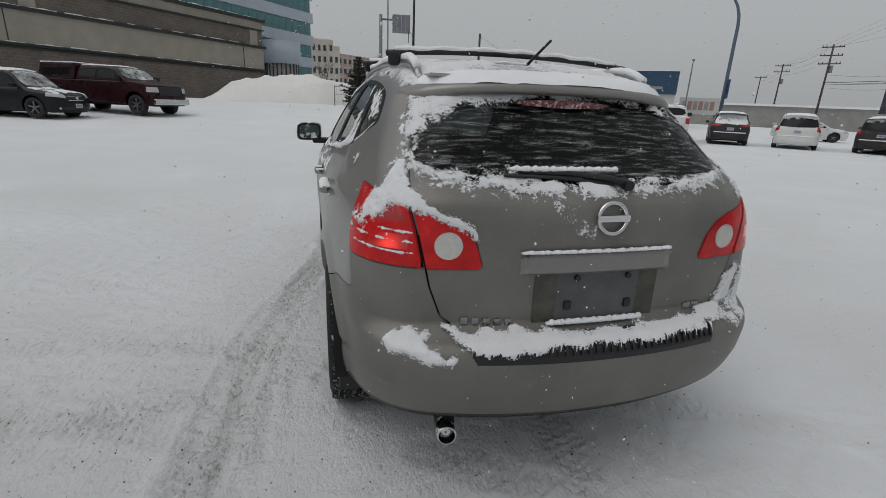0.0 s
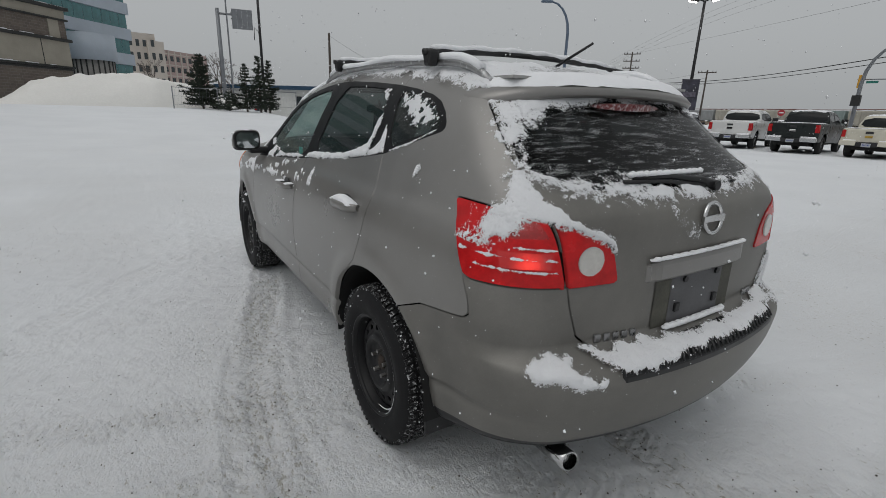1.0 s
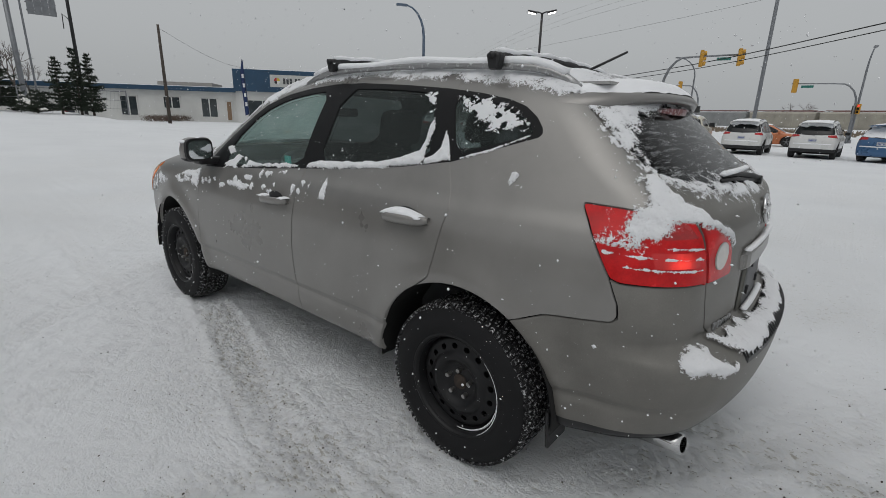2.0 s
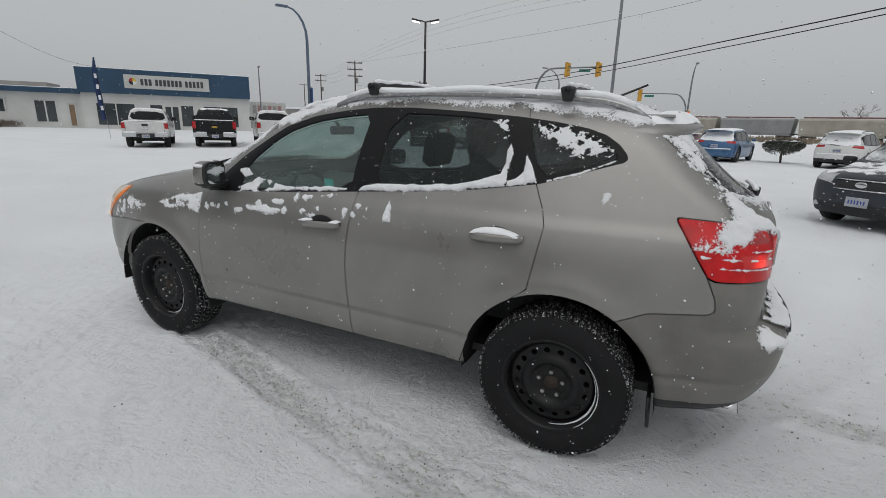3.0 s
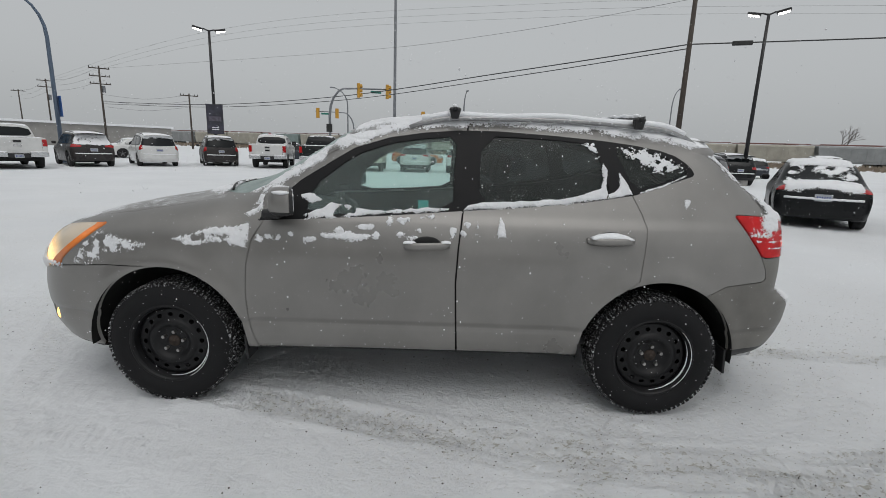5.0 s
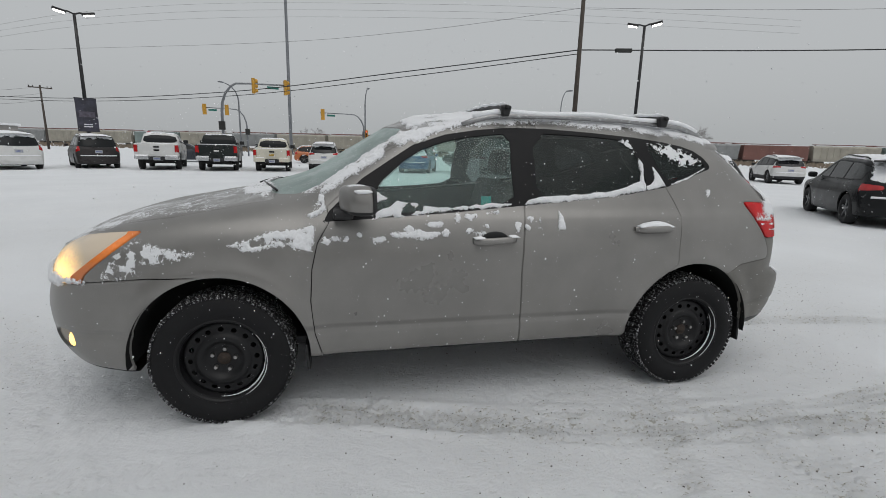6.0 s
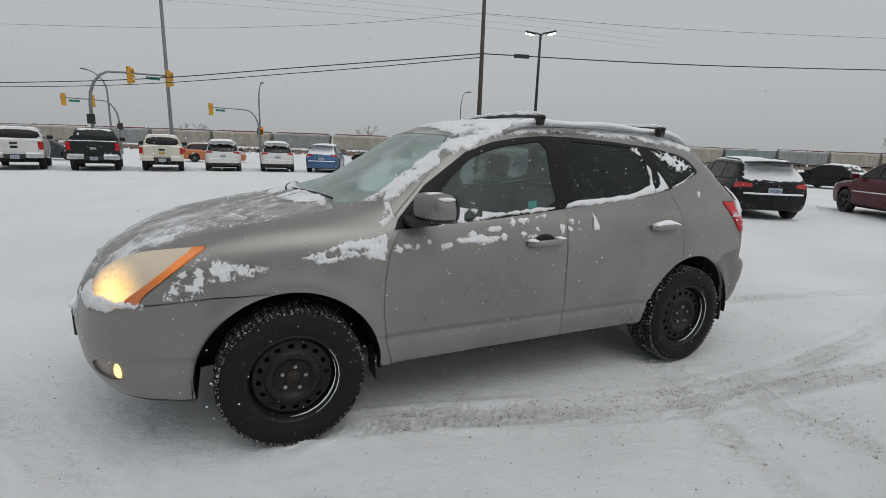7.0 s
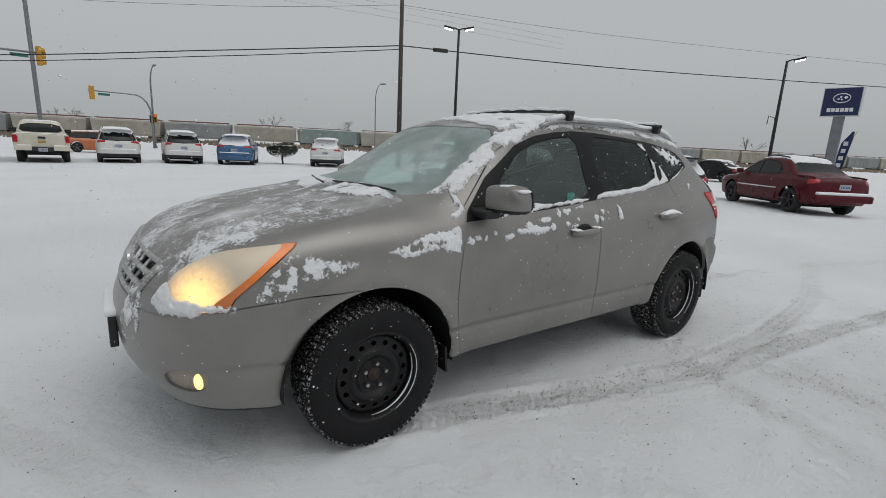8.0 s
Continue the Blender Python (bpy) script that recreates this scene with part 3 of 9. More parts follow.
suv.carve("gate_lamp", lambda P: rear_poly(LAMP_IN)(_mirror(P)), 0.002, ["tailgate"])
suv.carve("reverse_lamp", lambda P: rear_poly([(-0.511 + 0.046 * math.cos(a * 0.35), 0.995 + 0.046 * math.sin(a * 0.35)) for a in range(18)])(_mirror(P)), 0.0, ["gate_lamp"])
suv.carve("lit_band", lambda P: np.maximum(np.abs(P[:, 2] - 0.985 + 0.02 * P[:, 1]) - 0.024, np.abs(np.abs(P[:, 0]) - 0.70) - 0.055), 0.0, ["tail_lamp"])
suv.carve("lamp_reflector", lambda P: rear_poly([(-0.722, 1.060), (-0.700, 1.118), (-0.655, 1.105), (-0.640, 1.066)])(_mirror(P)), 0.0, ["tail_lamp"])
REAR_GLASS = both([(-0.43, 1.525), (-0.50, 1.475), (-0.552, 1.417), (-0.582, 1.338), (-0.602, 1.262), (-0.588, 1.224), (-0.50, 1.199), (-0.39, 1.190), (-0.25, 1.184), (-0.02, 1.180)])
suv.carve("rear_window", rear_poly(REAR_GLASS, 1), 0.002)
DLO = [(2.181, 1.048), (2.15, 1.10), (1.980, 1.261), (1.816, 1.368), (1.696, 1.444), (1.506, 1.506), (1.312, 1.538), (1.119, 1.556), (0.895, 1.558), (0.582, 1.543), (0.308, 1.523), (0.130, 1.503), (-0.015, 1.478), (-0.096, 1.452), (-0.155, 1.414), (-0.190, 1.376), (-0.196, 1.356), (-0.185, 1.342), (-0.155, 1.333), (-0.006, 1.285), (0.152, 1.234), (0.426, 1.190), (0.720, 1.157), (1.095, 1.126), (1.510, 1.090), (1.954, 1.061)]
suv.carve("window_trim", side_poly(DLO))
suv.carve("front_window", side_poly([(1.93, 1.086), (1.915, 1.22), (1.70, 1.40), (1.502, 1.472), (1.308, 1.505), (1.125, 1.522), (1.145, 1.30), (1.14, 1.142), (1.512, 1.104)], 1), 0.0015, ["window_trim"])
suv.carve("rear_side_window", side_poly([(0.99, 1.53), (0.65, 1.523), (0.368, 1.503), (0.316, 1.366), (0.28, 1.235), (0.721, 1.176), (1.005, 1.146)], 1), 0.0015, ["window_trim"])
suv.carve("quarter_window", side_poly([(0.258, 1.500), (0.12, 1.480), (-0.010, 1.450), (-0.090, 1.420), (-0.142, 1.382), (-0.158, 1.360), (-0.140, 1.347), (0.02, 1.302), (0.15, 1.259)], 1), 0.0015, ["window_trim"])
SCREEN = both([(-0.25, 1.805), (-0.548, 1.725), (-0.600, 2.03), (-0.645, 2.29), (-0.575, 2.45), (-0.39, 2.560), (-0.20, 2.60), (-0.02, 2.61)])
suv.carve("windscreen", top_poly(SCREEN, 1, 1.0), 0.003)
# head lamps
_hl_f = front_poly([(-1.0, 1.02), (-0.785, 1.004), (-0.70, 0.974), (-0.65, 0.935), (-0.615, 0.882), (-0.595, 0.800), (-0.590, 0.755), (-0.62, 0.738), (-0.80, 0.750), (-1.0, 0.762)])
_hl_s = side_poly([(3.00, 1.04), (3.038, 0.990), (3.070, 0.968), (3.150, 0.908), (3.225, 0.848), (3.280, 0.800), (3.305, 0.755), (3.31, 0.70), (3.9, 0.6), (3.9, 1.1)])
_hl = lambda P: np.maximum(_hl_f(P), _hl_s(P))
suv.carve("head_lamp", _hl, 0.0025)
suv.carve("amber_lens", lambda P: np.maximum(_hl(P), -side_poly([(3.07, 1.04), (3.092, 0.985), (3.135, 0.955), (3.215, 0.892), (3.292, 0.832), (3.345, 0.790), (3.372, 0.755), (3.375, 0.70), (3.9, 0.6), (3.9, 1.1)])(P)), 0.0, ["head_lamp"])
suv.carve("grille", front_poly([(0.0, 0.898), (-0.40, 0.892), (-0.492, 0.884), (-0.500, 0.868), (-0.425, 0.740), (-0.40, 0.727), (0.0, 0.715)], 0, 3.3), 0.003)
suv.carve("lower_intake", front_poly([(0.0, 0.44), (-0.36, 0.435), (-0.46, 0.40), (-0.42, 0.34), (0.0, 0.33)], 0, 3.2), 0.0)
suv.carve("fog_recess", side_poly([(3.385, 0.480), (3.425, 0.508), (3.49, 0.503), (3.530, 0.47), (3.515, 0.425), (3.44, 0.395), (3.39, 0.42)], 1))
# lower black edge of the rear bumper, floor and wheel openings
suv.carve("valance", lambda P: np.maximum(P[:, 2] - (0.392 + 0.02 * (np.abs(P[:, 0]) > 9)), P[:, 1] + 0.42), 0.0, ["rear_bumper", "body"])
suv.carve("valance", lambda P: np.maximum(P[:, 2] - 0.285, 3.08 - P[:, 1]), 0.0, ["front_bumper", "body"])
ARCH = 0.432
for cy in (0.0, WHEELBASE):
    suv.carve("opening", lambda P, cy=cy: np.maximum(np.hypot(P[:, 1] - cy, P[:, 2] - 0.355) - ARCH, 0.42 - np.abs(P[:, 0])))
_m = suv.mid()
_n = grad(suv.f, _m)
suv.L[(_n[:, 2] < -0.6) & (_m[:, 2] < 0.45) & (suv.L != suv.key("opening"))] = suv.key("floor_pan")

for sd in (-1, 1):
    suv.emit("body", PAINT, ROOT, "quarter_panel", sd, 0.02, keep=lambda m: (m[:, 2] < 1.54) & (m[:, 1] < 1.5))
    suv.emit("body", PAINT, ROOT, "front_wing", sd, 0.02, keep=lambda m: (m[:, 2] < 1.54) & (m[:, 1] >= 1.5))
suv.emit("body", PAINT_TOP, ROOT, "roof_panel", depth=0.02, text="grey roof skin under patchy snow", keep=lambda m: m[:, 2] >= 1.54)
suv.emit("hood", PAINT_TOP, ROOT, "hood", text="grey hood dusted with fine snow", depth=0.02)
suv.emit("front_bumper", PAINT, ROOT, "front_bumper", depth=0.02)
suv.emit("rear_bumper", PAINT_DIRTY, ROOT, "rear_bumper", depth=0.02)
gate = suv.emit("tailgate", PAINT_DIRTY, ROOT, "tailgate", depth=0.02)
door_parts = {}
for sd in (-1, 1):
    door_parts["f", sd] = suv.emit("front_door", PAINT, ROOT, "front_door", sd, 0.025)
    door_parts["r", sd] = suv.emit("rear_door", PAINT, ROOT, "rear_door", sd, 0.025)
    suv.emit("window_trim", BLACK_TRIM, ROOT, "window_trim", sd, 0.012)
    suv.emit("front_window", GLASS_CLEAR, door_parts["f", sd], "side_window", sd, 0.004, 0.005, "clear front side window")
    suv.emit("rear_side_window", GLASS_DARK, door_parts["r", sd], "side_window", sd, 0.004, 0.005, "dark tinted rear side window")
    suv.emit("quarter_window", GLASS_DARK, ROOT, "quarter_window", sd, 0.004, 0.005, "dark tinted quarter window")
    suv.emit("valance", BLACK_PLASTIC, ROOT, "lower_trim", sd, 0.01, keep=lambda m: m[:, 1] < 1)
    suv.emit("valance", BLACK_PLASTIC, ROOT, "chin_trim", sd, 0.01, keep=lambda m: m[:, 1] >= 1)
rear_glass = suv.emit("rear_window", GLASS_REAR, gate, "rear_window", 0, 0.004, 0.004, "dark rear window crusted with snow")
windscreen = suv.emit("windscreen", GLASS_WIND, ROOT, "windscreen", 0, 0.004, 0.004, "windscreen with thin blown snow")
suv.emit("floor_pan", UNDERBODY, ROOT, "floor_pan", depth=0.005)
# a dark inner skin behind the panels
_paint = [suv.key(k) for k in ("body", "front_door", "rear_door", "gap", "hood", "front_bumper", "rear_bumper", "tailgate", "tail_lamp", "gate_lamp", "valance", "grille", "lower_intake", "fog_recess")]
_V, _T = compact(suv.V, suv.T[np.isin(suv.L, _paint)])
_N = grad(suv.f, _V)
link_mesh("inner_skin", _V - 0.024 * _N, _T, UNDERBODY, ROOT, "", True, _N)
for glass in (rear_glass, windscreen):
    glass.visible_shadow = False


def ray_to(skin, origin, way, far=2.0):
    a, b = 0.0, far
    o, w = np.array(origin, float), np.array(way, float)
    for _ in range(30):
        m = (a + b) / 2
        if skin.f((o + w * m)[None])[0] > 0:
            b = m
        else:
            a = m
    return o + w * a


def on_left(y, z):
    return float(ray_to(suv, (0, y, z), (-1, 0, 0))[0])


def on_rear(x, z):
    return float(ray_to(suv, (x, 0.6, z), (0, -1, 0))[1])


def on_top(x, y):
    return float(ray_to(suv, (x, y, 0.8), (0, 0, 1))[2])


def on_front(x, z):
    return float(ray_to(suv, (x, 2.7, z), (0, 1, 0))[1])


def lamp_glow(name, col, at, radius, strength, base):
    """A lit lens: brightest in front of its bulb."""
    m, nt, b = nodes_of(name)
    tc = nt.nodes.new("ShaderNodeTexCoord")
    d = nt.nodes.new("ShaderNodeVectorMath")
    d.operation = "DISTANCE"
    d.inputs[1].default_value = at
    nt.links.new(tc.outputs["Object"], d.inputs[0])
    r = nt.nodes.new("ShaderNodeMapRange")
    r.inputs["From Min"].default_value, r.inputs["From Max"].default_value = 0.0, radius
    r.inputs["To Min"].default_value, r.inputs["To Max"].default_value = 1.0, 0.0
    nt.links.new(d.outputs["Value"], r.inputs["Value"])
    p = nt.nodes.new("ShaderNodeMath")
    p.operation = "POWER"
    p.inputs[1].default_value = 1.6
    nt.links.new(r.outputs[0], p.inputs[0])
    n = noise_node(nt, 45, 4, 0.7)
    n2 = ramp(nt, n.outputs["Fac"], [(0.3, 0.55), (0.7, 1.1)])
    q = nt.nodes.new("ShaderNodeMath")
    q.operation = "MULTIPLY"
    nt.links.new(p.outputs[0], q.inputs[0])
    nt.links.new(n2.outputs[0], q.inputs[1])
    s = nt.nodes.new("ShaderNodeMath")
    s.operation = "MULTIPLY"
    s.inputs[1].default_value = strength
    nt.links.new(q.outputs[0], s.inputs[0])
    nt.links.new(s.outputs[0], b.inputs["Emission Strength"])
    put(b, Base_Color=(*base, 1), Emission_Color=(*col, 1), Roughness=0.18, Coat_Weight=0.5)
    return m


# lamps
SNOWED_LENS = surface("snowed_over_lens", (0.30, 0.29, 0.27), 0.3, 0, 0.2, 8, 100, 0.1, dust=0.95, dust_scale=60)
for sd in (-1, 1):
    lamp = suv.emit("tail_lamp", RED_LENS, ROOT, "tail_lamp", sd, 0.03, -0.006, "red tail lamp with snow on it")
    suv.emit("lit_band", lamp_glow("lit_tail_band", (1.0, 0.05, 0.03), (sd * 0.70, -0.72, 0.985), 0.062, 1.5, (0.56, 0.012, 0.012)), lamp, "lit_band", sd, 0.004, -0.007)
    suv.emit("lamp_reflector", RED_DARK, lamp, "reflector", sd, 0.004, -0.006)
    inner = suv.emit("gate_lamp", RED_LENS, gate, "gate_lamp", sd, 0.02, -0.005, "red inner lamp on the tailgate")
    suv.emit("reverse_lamp", WHITE_LENS, gate, "reverse_lamp", sd, 0.02, -0.010, "round white reversing lamp")
    head = suv.emit("head_lamp", lamp_glow("lit_head_lamp", (1.0, 0.58, 0.13), (sd * 0.735, 3.40, 0.805), 0.17, 2.6, (0.64, 0.54, 0.42)) if sd < 0 else SNOWED_LENS, ROOT, "head_lamp", sd, 0.02, -0.004, "lit head lamp glowing warm yellow through snow" if sd < 0 else "head lamp crusted with snow")
    suv.emit("amber_lens", lamp_glow("amber_lens", (1.0, 0.28, 0.04), (sd * 0.80, 3.12, 0.93), 0.22, 0.4, (0.60, 0.17, 0.04)) if sd < 0 else SNOWED_LENS, head, "amber_lens", sd, 0.02, -0.005, "orange turn signal lens")
    fog = suv.emit("fog_recess", surface("fog_lamp_bezel", (0.34, 0.30, 0.25), 0.35), ROOT, "fog_lamp", sd, 0.03, 0.012)
    bm = bmesh.new()
    bmesh.ops.create_uvsphere(bm, u_segments=20, v_segments=12, radius=0.042)
    bmesh.ops.scale(bm, vec=(0.5, 0.50, 0.95), verts=bm.verts)
    bmesh.ops.translate(bm, vec=(-sd * on_left(3.42, 0.45) - sd * 0.021, 3.412, 0.448), verts=bm.verts)
    part("fog_bulb", bm, glow_mat("lit_fog_lamp", (1.0, 0.60, 0.16), 2.2, (0.7, 0.55, 0.3)), fog, smooth=True)
suv.emit("grille", BLACK_PLASTIC, ROOT, "grille_backing", 0, 0.03, 0.03)
suv.emit("lower_intake", BLACK_PLASTIC, ROOT, "lower_intake", 0, 0.03, 0.02)


def along_front(name, pts, r, mat, parent, out=0.0):
    return tube_part(name, [(x, on_front(x, z) + out, z) for x, z in pts], r, mat, parent)


GRILLE_GREY = surface("satin_grille_bars", (0.34, 0.34, 0.33), 0.35, 0.6, 0.2, 20, 200, 0.1, dust=0.85, dust_scale=50)
for k in range(4):
    z = 0.738 + 0.050 * k
    hw = 0.400 + 0.024 * k
    along_front("grille_slat", [(-hw + i * hw / 8, z) for i in range(17)], 0.013, GRILLE_GREY, ROOT, -0.006)
for k in range(-4, 5):
    along_front("grille_rib", [(k * 0.090, 0.73), (k * 0.096, 0.78), (k * 0.103, 0.83), (k * 0.110, 0.888)], 0.009, GRILLE_GREY, ROOT, -0.010)
for sd in (-1, 1):
    along_front("grille_frame", [(sd * 0.405, 0.728), (sd * 0.435, 0.77), (sd * 0.468, 0.83), (sd * 0.492, 0.885)], 0.016, GRILLE_GREY, ROOT, -0.004)
bm = bmesh.new()
add_cyl(bm, (0, on_front(0, 0.815) - 0.03, 0.805), (0, on_front(0, 0.815) + 0.002, 0.805), 0.060, 0.054, 24)
part("front_emblem", bm, CHROME, ROOT, "plain round chrome emblem")
box_part("plate_bracket", (-0.19, 0.19, 3.665, 3.70, 0.44, 0.585), BLACK_PLASTIC, ROOT, "empty black number plate bracket", 0.006)
bm = bmesh.new()
add_box(bm, -0.19, 0.19, 3.65, 3.71, 0.586, 0.62, 0.012)
part("bracket_snow", bm, SNOW, ROOT, "", True)

# wheels


def make_wheel():
    w = new("wheel")
    spin_part("tyre", [(0.098, 0.205), (0.110, 0.25), (0.110, 0.30), (0.100, 0.327), (0.086, 0.339), (0.040, 0.3435), (-0.040, 0.3435), (-0.086, 0.339), (-0.100, 0.327), (-0.1085, 0.31), (-0.1095, 0.302), (-0.112, 0.298), (-0.113, 0.27), (-0.110, 0.245), (-0.105, 0.238), (-0.104, 0.225), (-0.099, 0.215), (-0.09, 0.205)], RUBBER, w, "black winter tyre", 72)
    bm = bmesh.new()
    rows = ((-0.086, 0.030, 76, 0.30, 0.0), (-0.047, 0.026, 60, 0.55, 0.4), (-0.012, 0.022, 60, 0.62, 0.1), (0.022, 0.022, 60, 0.62, 0.6), (0.052, 0.026, 60, 0.55, 0.3), (0.086, 0.030, 76, 0.30, 0.2))
    for x, wd, n, fill, ph in rows:
        for k in range(n):
            a = (k + ph) * math.tau / n
            ln = 0.352 * math.tau / n * (0.66 if abs(x) > 0.07 else 0.72)
            tilt = 14 if x < 0 else -14
            m = Matrix.Rotation(a, 4, "X") @ Matrix.Translation((x, 0, 0.3435 if abs(x) < 0.07 else 0.338)) @ Matrix.Rotation(radians(tilt), 4, "Z")
            if abs(x) > 0.07:
                m = m @ Matrix.Rotation(radians(16 if x > 0 else -16), 4, "Y")
            add_box(bm, -wd / 2, wd / 2, -ln / 2, ln / 2, -0.004, 0.0085, 0, m)
    tagged(part("tread", bm, TREAD, w, "snow-packed tread blocks"), kind="stuff")
    spin_part("rim", [(0.095, 0.222), (0.098, 0.214), (0.085, 0.205), (0.03, 0.196), (-0.045, 0.196), (-0.070, 0.203), (-0.092, 0.209), (-0.100, 0.213), (-0.105, 0.219), (-0.104, 0.225), (-0.098, 0.228)], STEEL_BLACK, w, "black steel rim", 64)
    # pressed disc with oval holes
    rs = np.concatenate([np.linspace(0.030, 0.12, 14), np.linspace(0.126, 0.199, 20)])
    xs = spline((0.030, -0.058), (0.070, -0.058), (0.084, -0.062), (0.098, -0.076), (0.112, -0.083), (0.124, -0.080), (0.140, -0.070), (0.165, -0.064), (0.185, -0.062), (0.199, -0.050))
    na = 192
    A, R = np.meshgrid(np.arange(na) * math.tau / na, rs, indexing="ij")
    V = np.stack([xs(R), R * np.cos(A), R * np.sin(A)], -1).reshape(-1, 3)
    ids = np.arange(len(V)).reshape(A.shape)
    nxt = np.roll(ids, -1, 0)
    a, b, c, d = ids[:, :-1].ravel(), ids[:, 1:].ravel(), nxt[:, 1:].ravel(), nxt[:, :-1].ravel()
    T = np.concatenate([np.stack([a, b, c], 1), np.stack([a, c, d], 1)])

    def holes(P):
        ang, rad = np.arctan2(P[:, 2], P[:, 1]), np.hypot(P[:, 1], P[:, 2])
        q = (ang / math.tau * 16) % 1 - 0.5
        return np.hypot(q * math.tau / 16 * rad * 0.95, (rad - 0.160) * 1.15) - 0.0135

    L = np.zeros(len(T), int)
    V, T, L, _ = cut(V, T, L, holes(V))
    T = T[holes(V[T].mean(1)) > 0]
    V, T = compact(V, T)
    n0 = len(V)
    V = np.concatenate([V, V + np.array((0.006, 0, 0))])
    e = np.concatenate([T[:, [0, 1]], T[:, [1, 2]], T[:, [2, 0]]])
    _, inv, cnt = np.unique(np.sort(e, 1), axis=0, return_inverse=True, return_counts=True)
    rim = e[cnt[inv.ravel()] == 1]
    T = np.concatenate([T, T[:, ::-1] + n0, np.stack([rim[:, 1], rim[:, 0], rim[:, 0] + n0], 1), np.stack([rim[:, 1], rim[:, 0] + n0, rim[:, 1] + n0], 1)])
    link_mesh("disc", V, T, STEEL_BLACK, w, "black pressed steel wheel disc with oval holes")
    spin_part("brake_drum", [(-0.03, 0.0), (-0.035, 0.10), (-0.03, 0.165), (0.05, 0.175), (0.05, 0.0)], UNDERBODY, w, "", 32)
    spin_part("hub_cap", [(-0.052, 0.034), (-0.060, 0.034), (-0.066, 0.028), (-0.064, 0.016), (-0.072, 0.013), (-0.072, 0.0)], RUST, w, "rusty wheel hub", 24)
    for k in range(5):
        a = math.radians(90 + 72 * k)
        c = (0.0572 * math.cos(a), 0.0572 * math.sin(a))
        bm = bmesh.new()
        add_cyl(bm, (-0.056, *c), (-0.080, *c), 0.0105, 0.0095, 6)
        part("lug_nut", bm, STEEL_BARE, w)
    # snow caught in the rim
    for r0, x0, a0, n, wd in ((0.2015, -0.078, -30, 46, 0.0052), (0.214, -0.101, -48, 40, 0.0026)):
        bm = bmesh.new()
        arc = [(x0, -(r0 + 0.0004 * math.sin(k * 0.9)) * math.cos(radians(a0 + 2.6 * k)), -(r0 + 0.0004 * math.sin(k * 0.9)) * math.sin(radians(a0 + 2.6 * k))) for k in range(n)]
        add_tube(bm, arc[: n // 2 + 1][::-1], wd, 6, 0.0012)
        add_tube(bm, arc[n // 2 :], wd, 6, 0.0012)
        part("rim_snow", bm, SNOW, w, "thin snow crescent in the rim", True)
    return w


wheel = make_wheel()
wheel.parent = ROOT
wheel.location = (-0.775, 0.0, HUB_Z)
for sx, y, turn in ((-1, WHEELBASE, 9), (1, 0.0, 15), (1, WHEELBASE, 70)):
    m = Matrix.Translation((sx * 0.775, y, HUB_Z)) @ (Matrix.Rotation(math.pi, 4, "Z") if sx > 0 else Matrix()) @ Matrix.Rotation(radians(turn), 4, "X")
    copy_thing(wheel, m)
for cy in (0.0, WHEELBASE):
    for sd in (-1, 1):
        # wheel well lining
        V, F = [], []
        xs_ = (0.872, 0.70, 0.45)
        for k in range(29):
            a = radians(-6 + 192 * k / 28)
            for x in xs_:
                V.append((sd * x, cy + (ARCH + 0.004) * math.cos(a), max(0.325, 0.355 + (ARCH + 0.004) * math.sin(a))))
        for k in range(28):
            for i in range(2):
                F.append((3 * k + i, 3 * k + i + 1, 3 * k + i + 4, 3 * k + i + 3))
        n = len(V)
        V.append((sd * 0.45, cy, 0.355))
        F += [(3 * k + 2, n, 3 * k + 5) for k in range(28)]
        link_mesh("wheel_well", V, F, UNDERBODY, ROOT)
        y = cy - 0.418
        bm = bmesh.new()
        add_box(bm, sd * 0.72 if sd > 0 else -0.855, sd * 0.855 if sd > 0 else -0.72, y - 0.008, y + 0.008, 0.255, 0.40, 0.006)
        for v in bm.verts:
            v.co.y += 0.10 * max(0, v.co.z - 0.30) - 0.12 * max(0, 0.26 - v.co.z)
        part("mud_flap", bm, BLACK_PLASTIC, ROOT, "black mud flap crusted with slush")
box_part("axle_beam", (-0.68, 0.68, -0.05, 0.05, 0.26, 0.34), UNDERBODY, ROOT)
box_part("axle_beam", (-0.68, 0.68, WHEELBASE - 0.05, WHEELBASE + 0.05, 0.24, 0.34), UNDERBODY, ROOT)

# tailgate fittings
gz = 0.935
bm = bmesh.new()
V, F = [], []
NX = 24
for i in range(NX + 1):
    x = -0.288 + 0.576 * i / NX
    e = 1 - max(0, abs(x) - 0.255) / 0.033
    y = on_rear(x, gz)
    for dz, dy in ((-0.042, 0.01), (-0.042, -0.014 * e), (-0.032, -0.024 * e), (0.016, -0.022 * e), (0.036 * max(0.6, e), -0.008), (0.038 * max(0.6, e), 0.01)):
        V.append((x, y + dy, gz + dz))
for i in range(NX):
    for j in range(5):
        F.append((6 * i + j, 6 * i + 6 + j, 6 * i + 7 + j, 6 * i + 1 + j))
F += [tuple(range(6)), tuple(range(6 * NX + 5, 6 * NX - 1, -1))]
link_mesh("plate_garnish", V, F, PAINT, gate, "grey garnish strip over the empty plate recess", False)
py = on_rear(0, 0.80)
PLATE_GREY = surface("dark_grey_plate_recess", (0.10, 0.10, 0.105), 0.55, 0.1, 0.25, 9, 120, 0.1)
GRIME = surface("greenish_road_grime", (0.075, 0.073, 0.058), 0.7, 0, 0.4, 14, 120, 0.2)
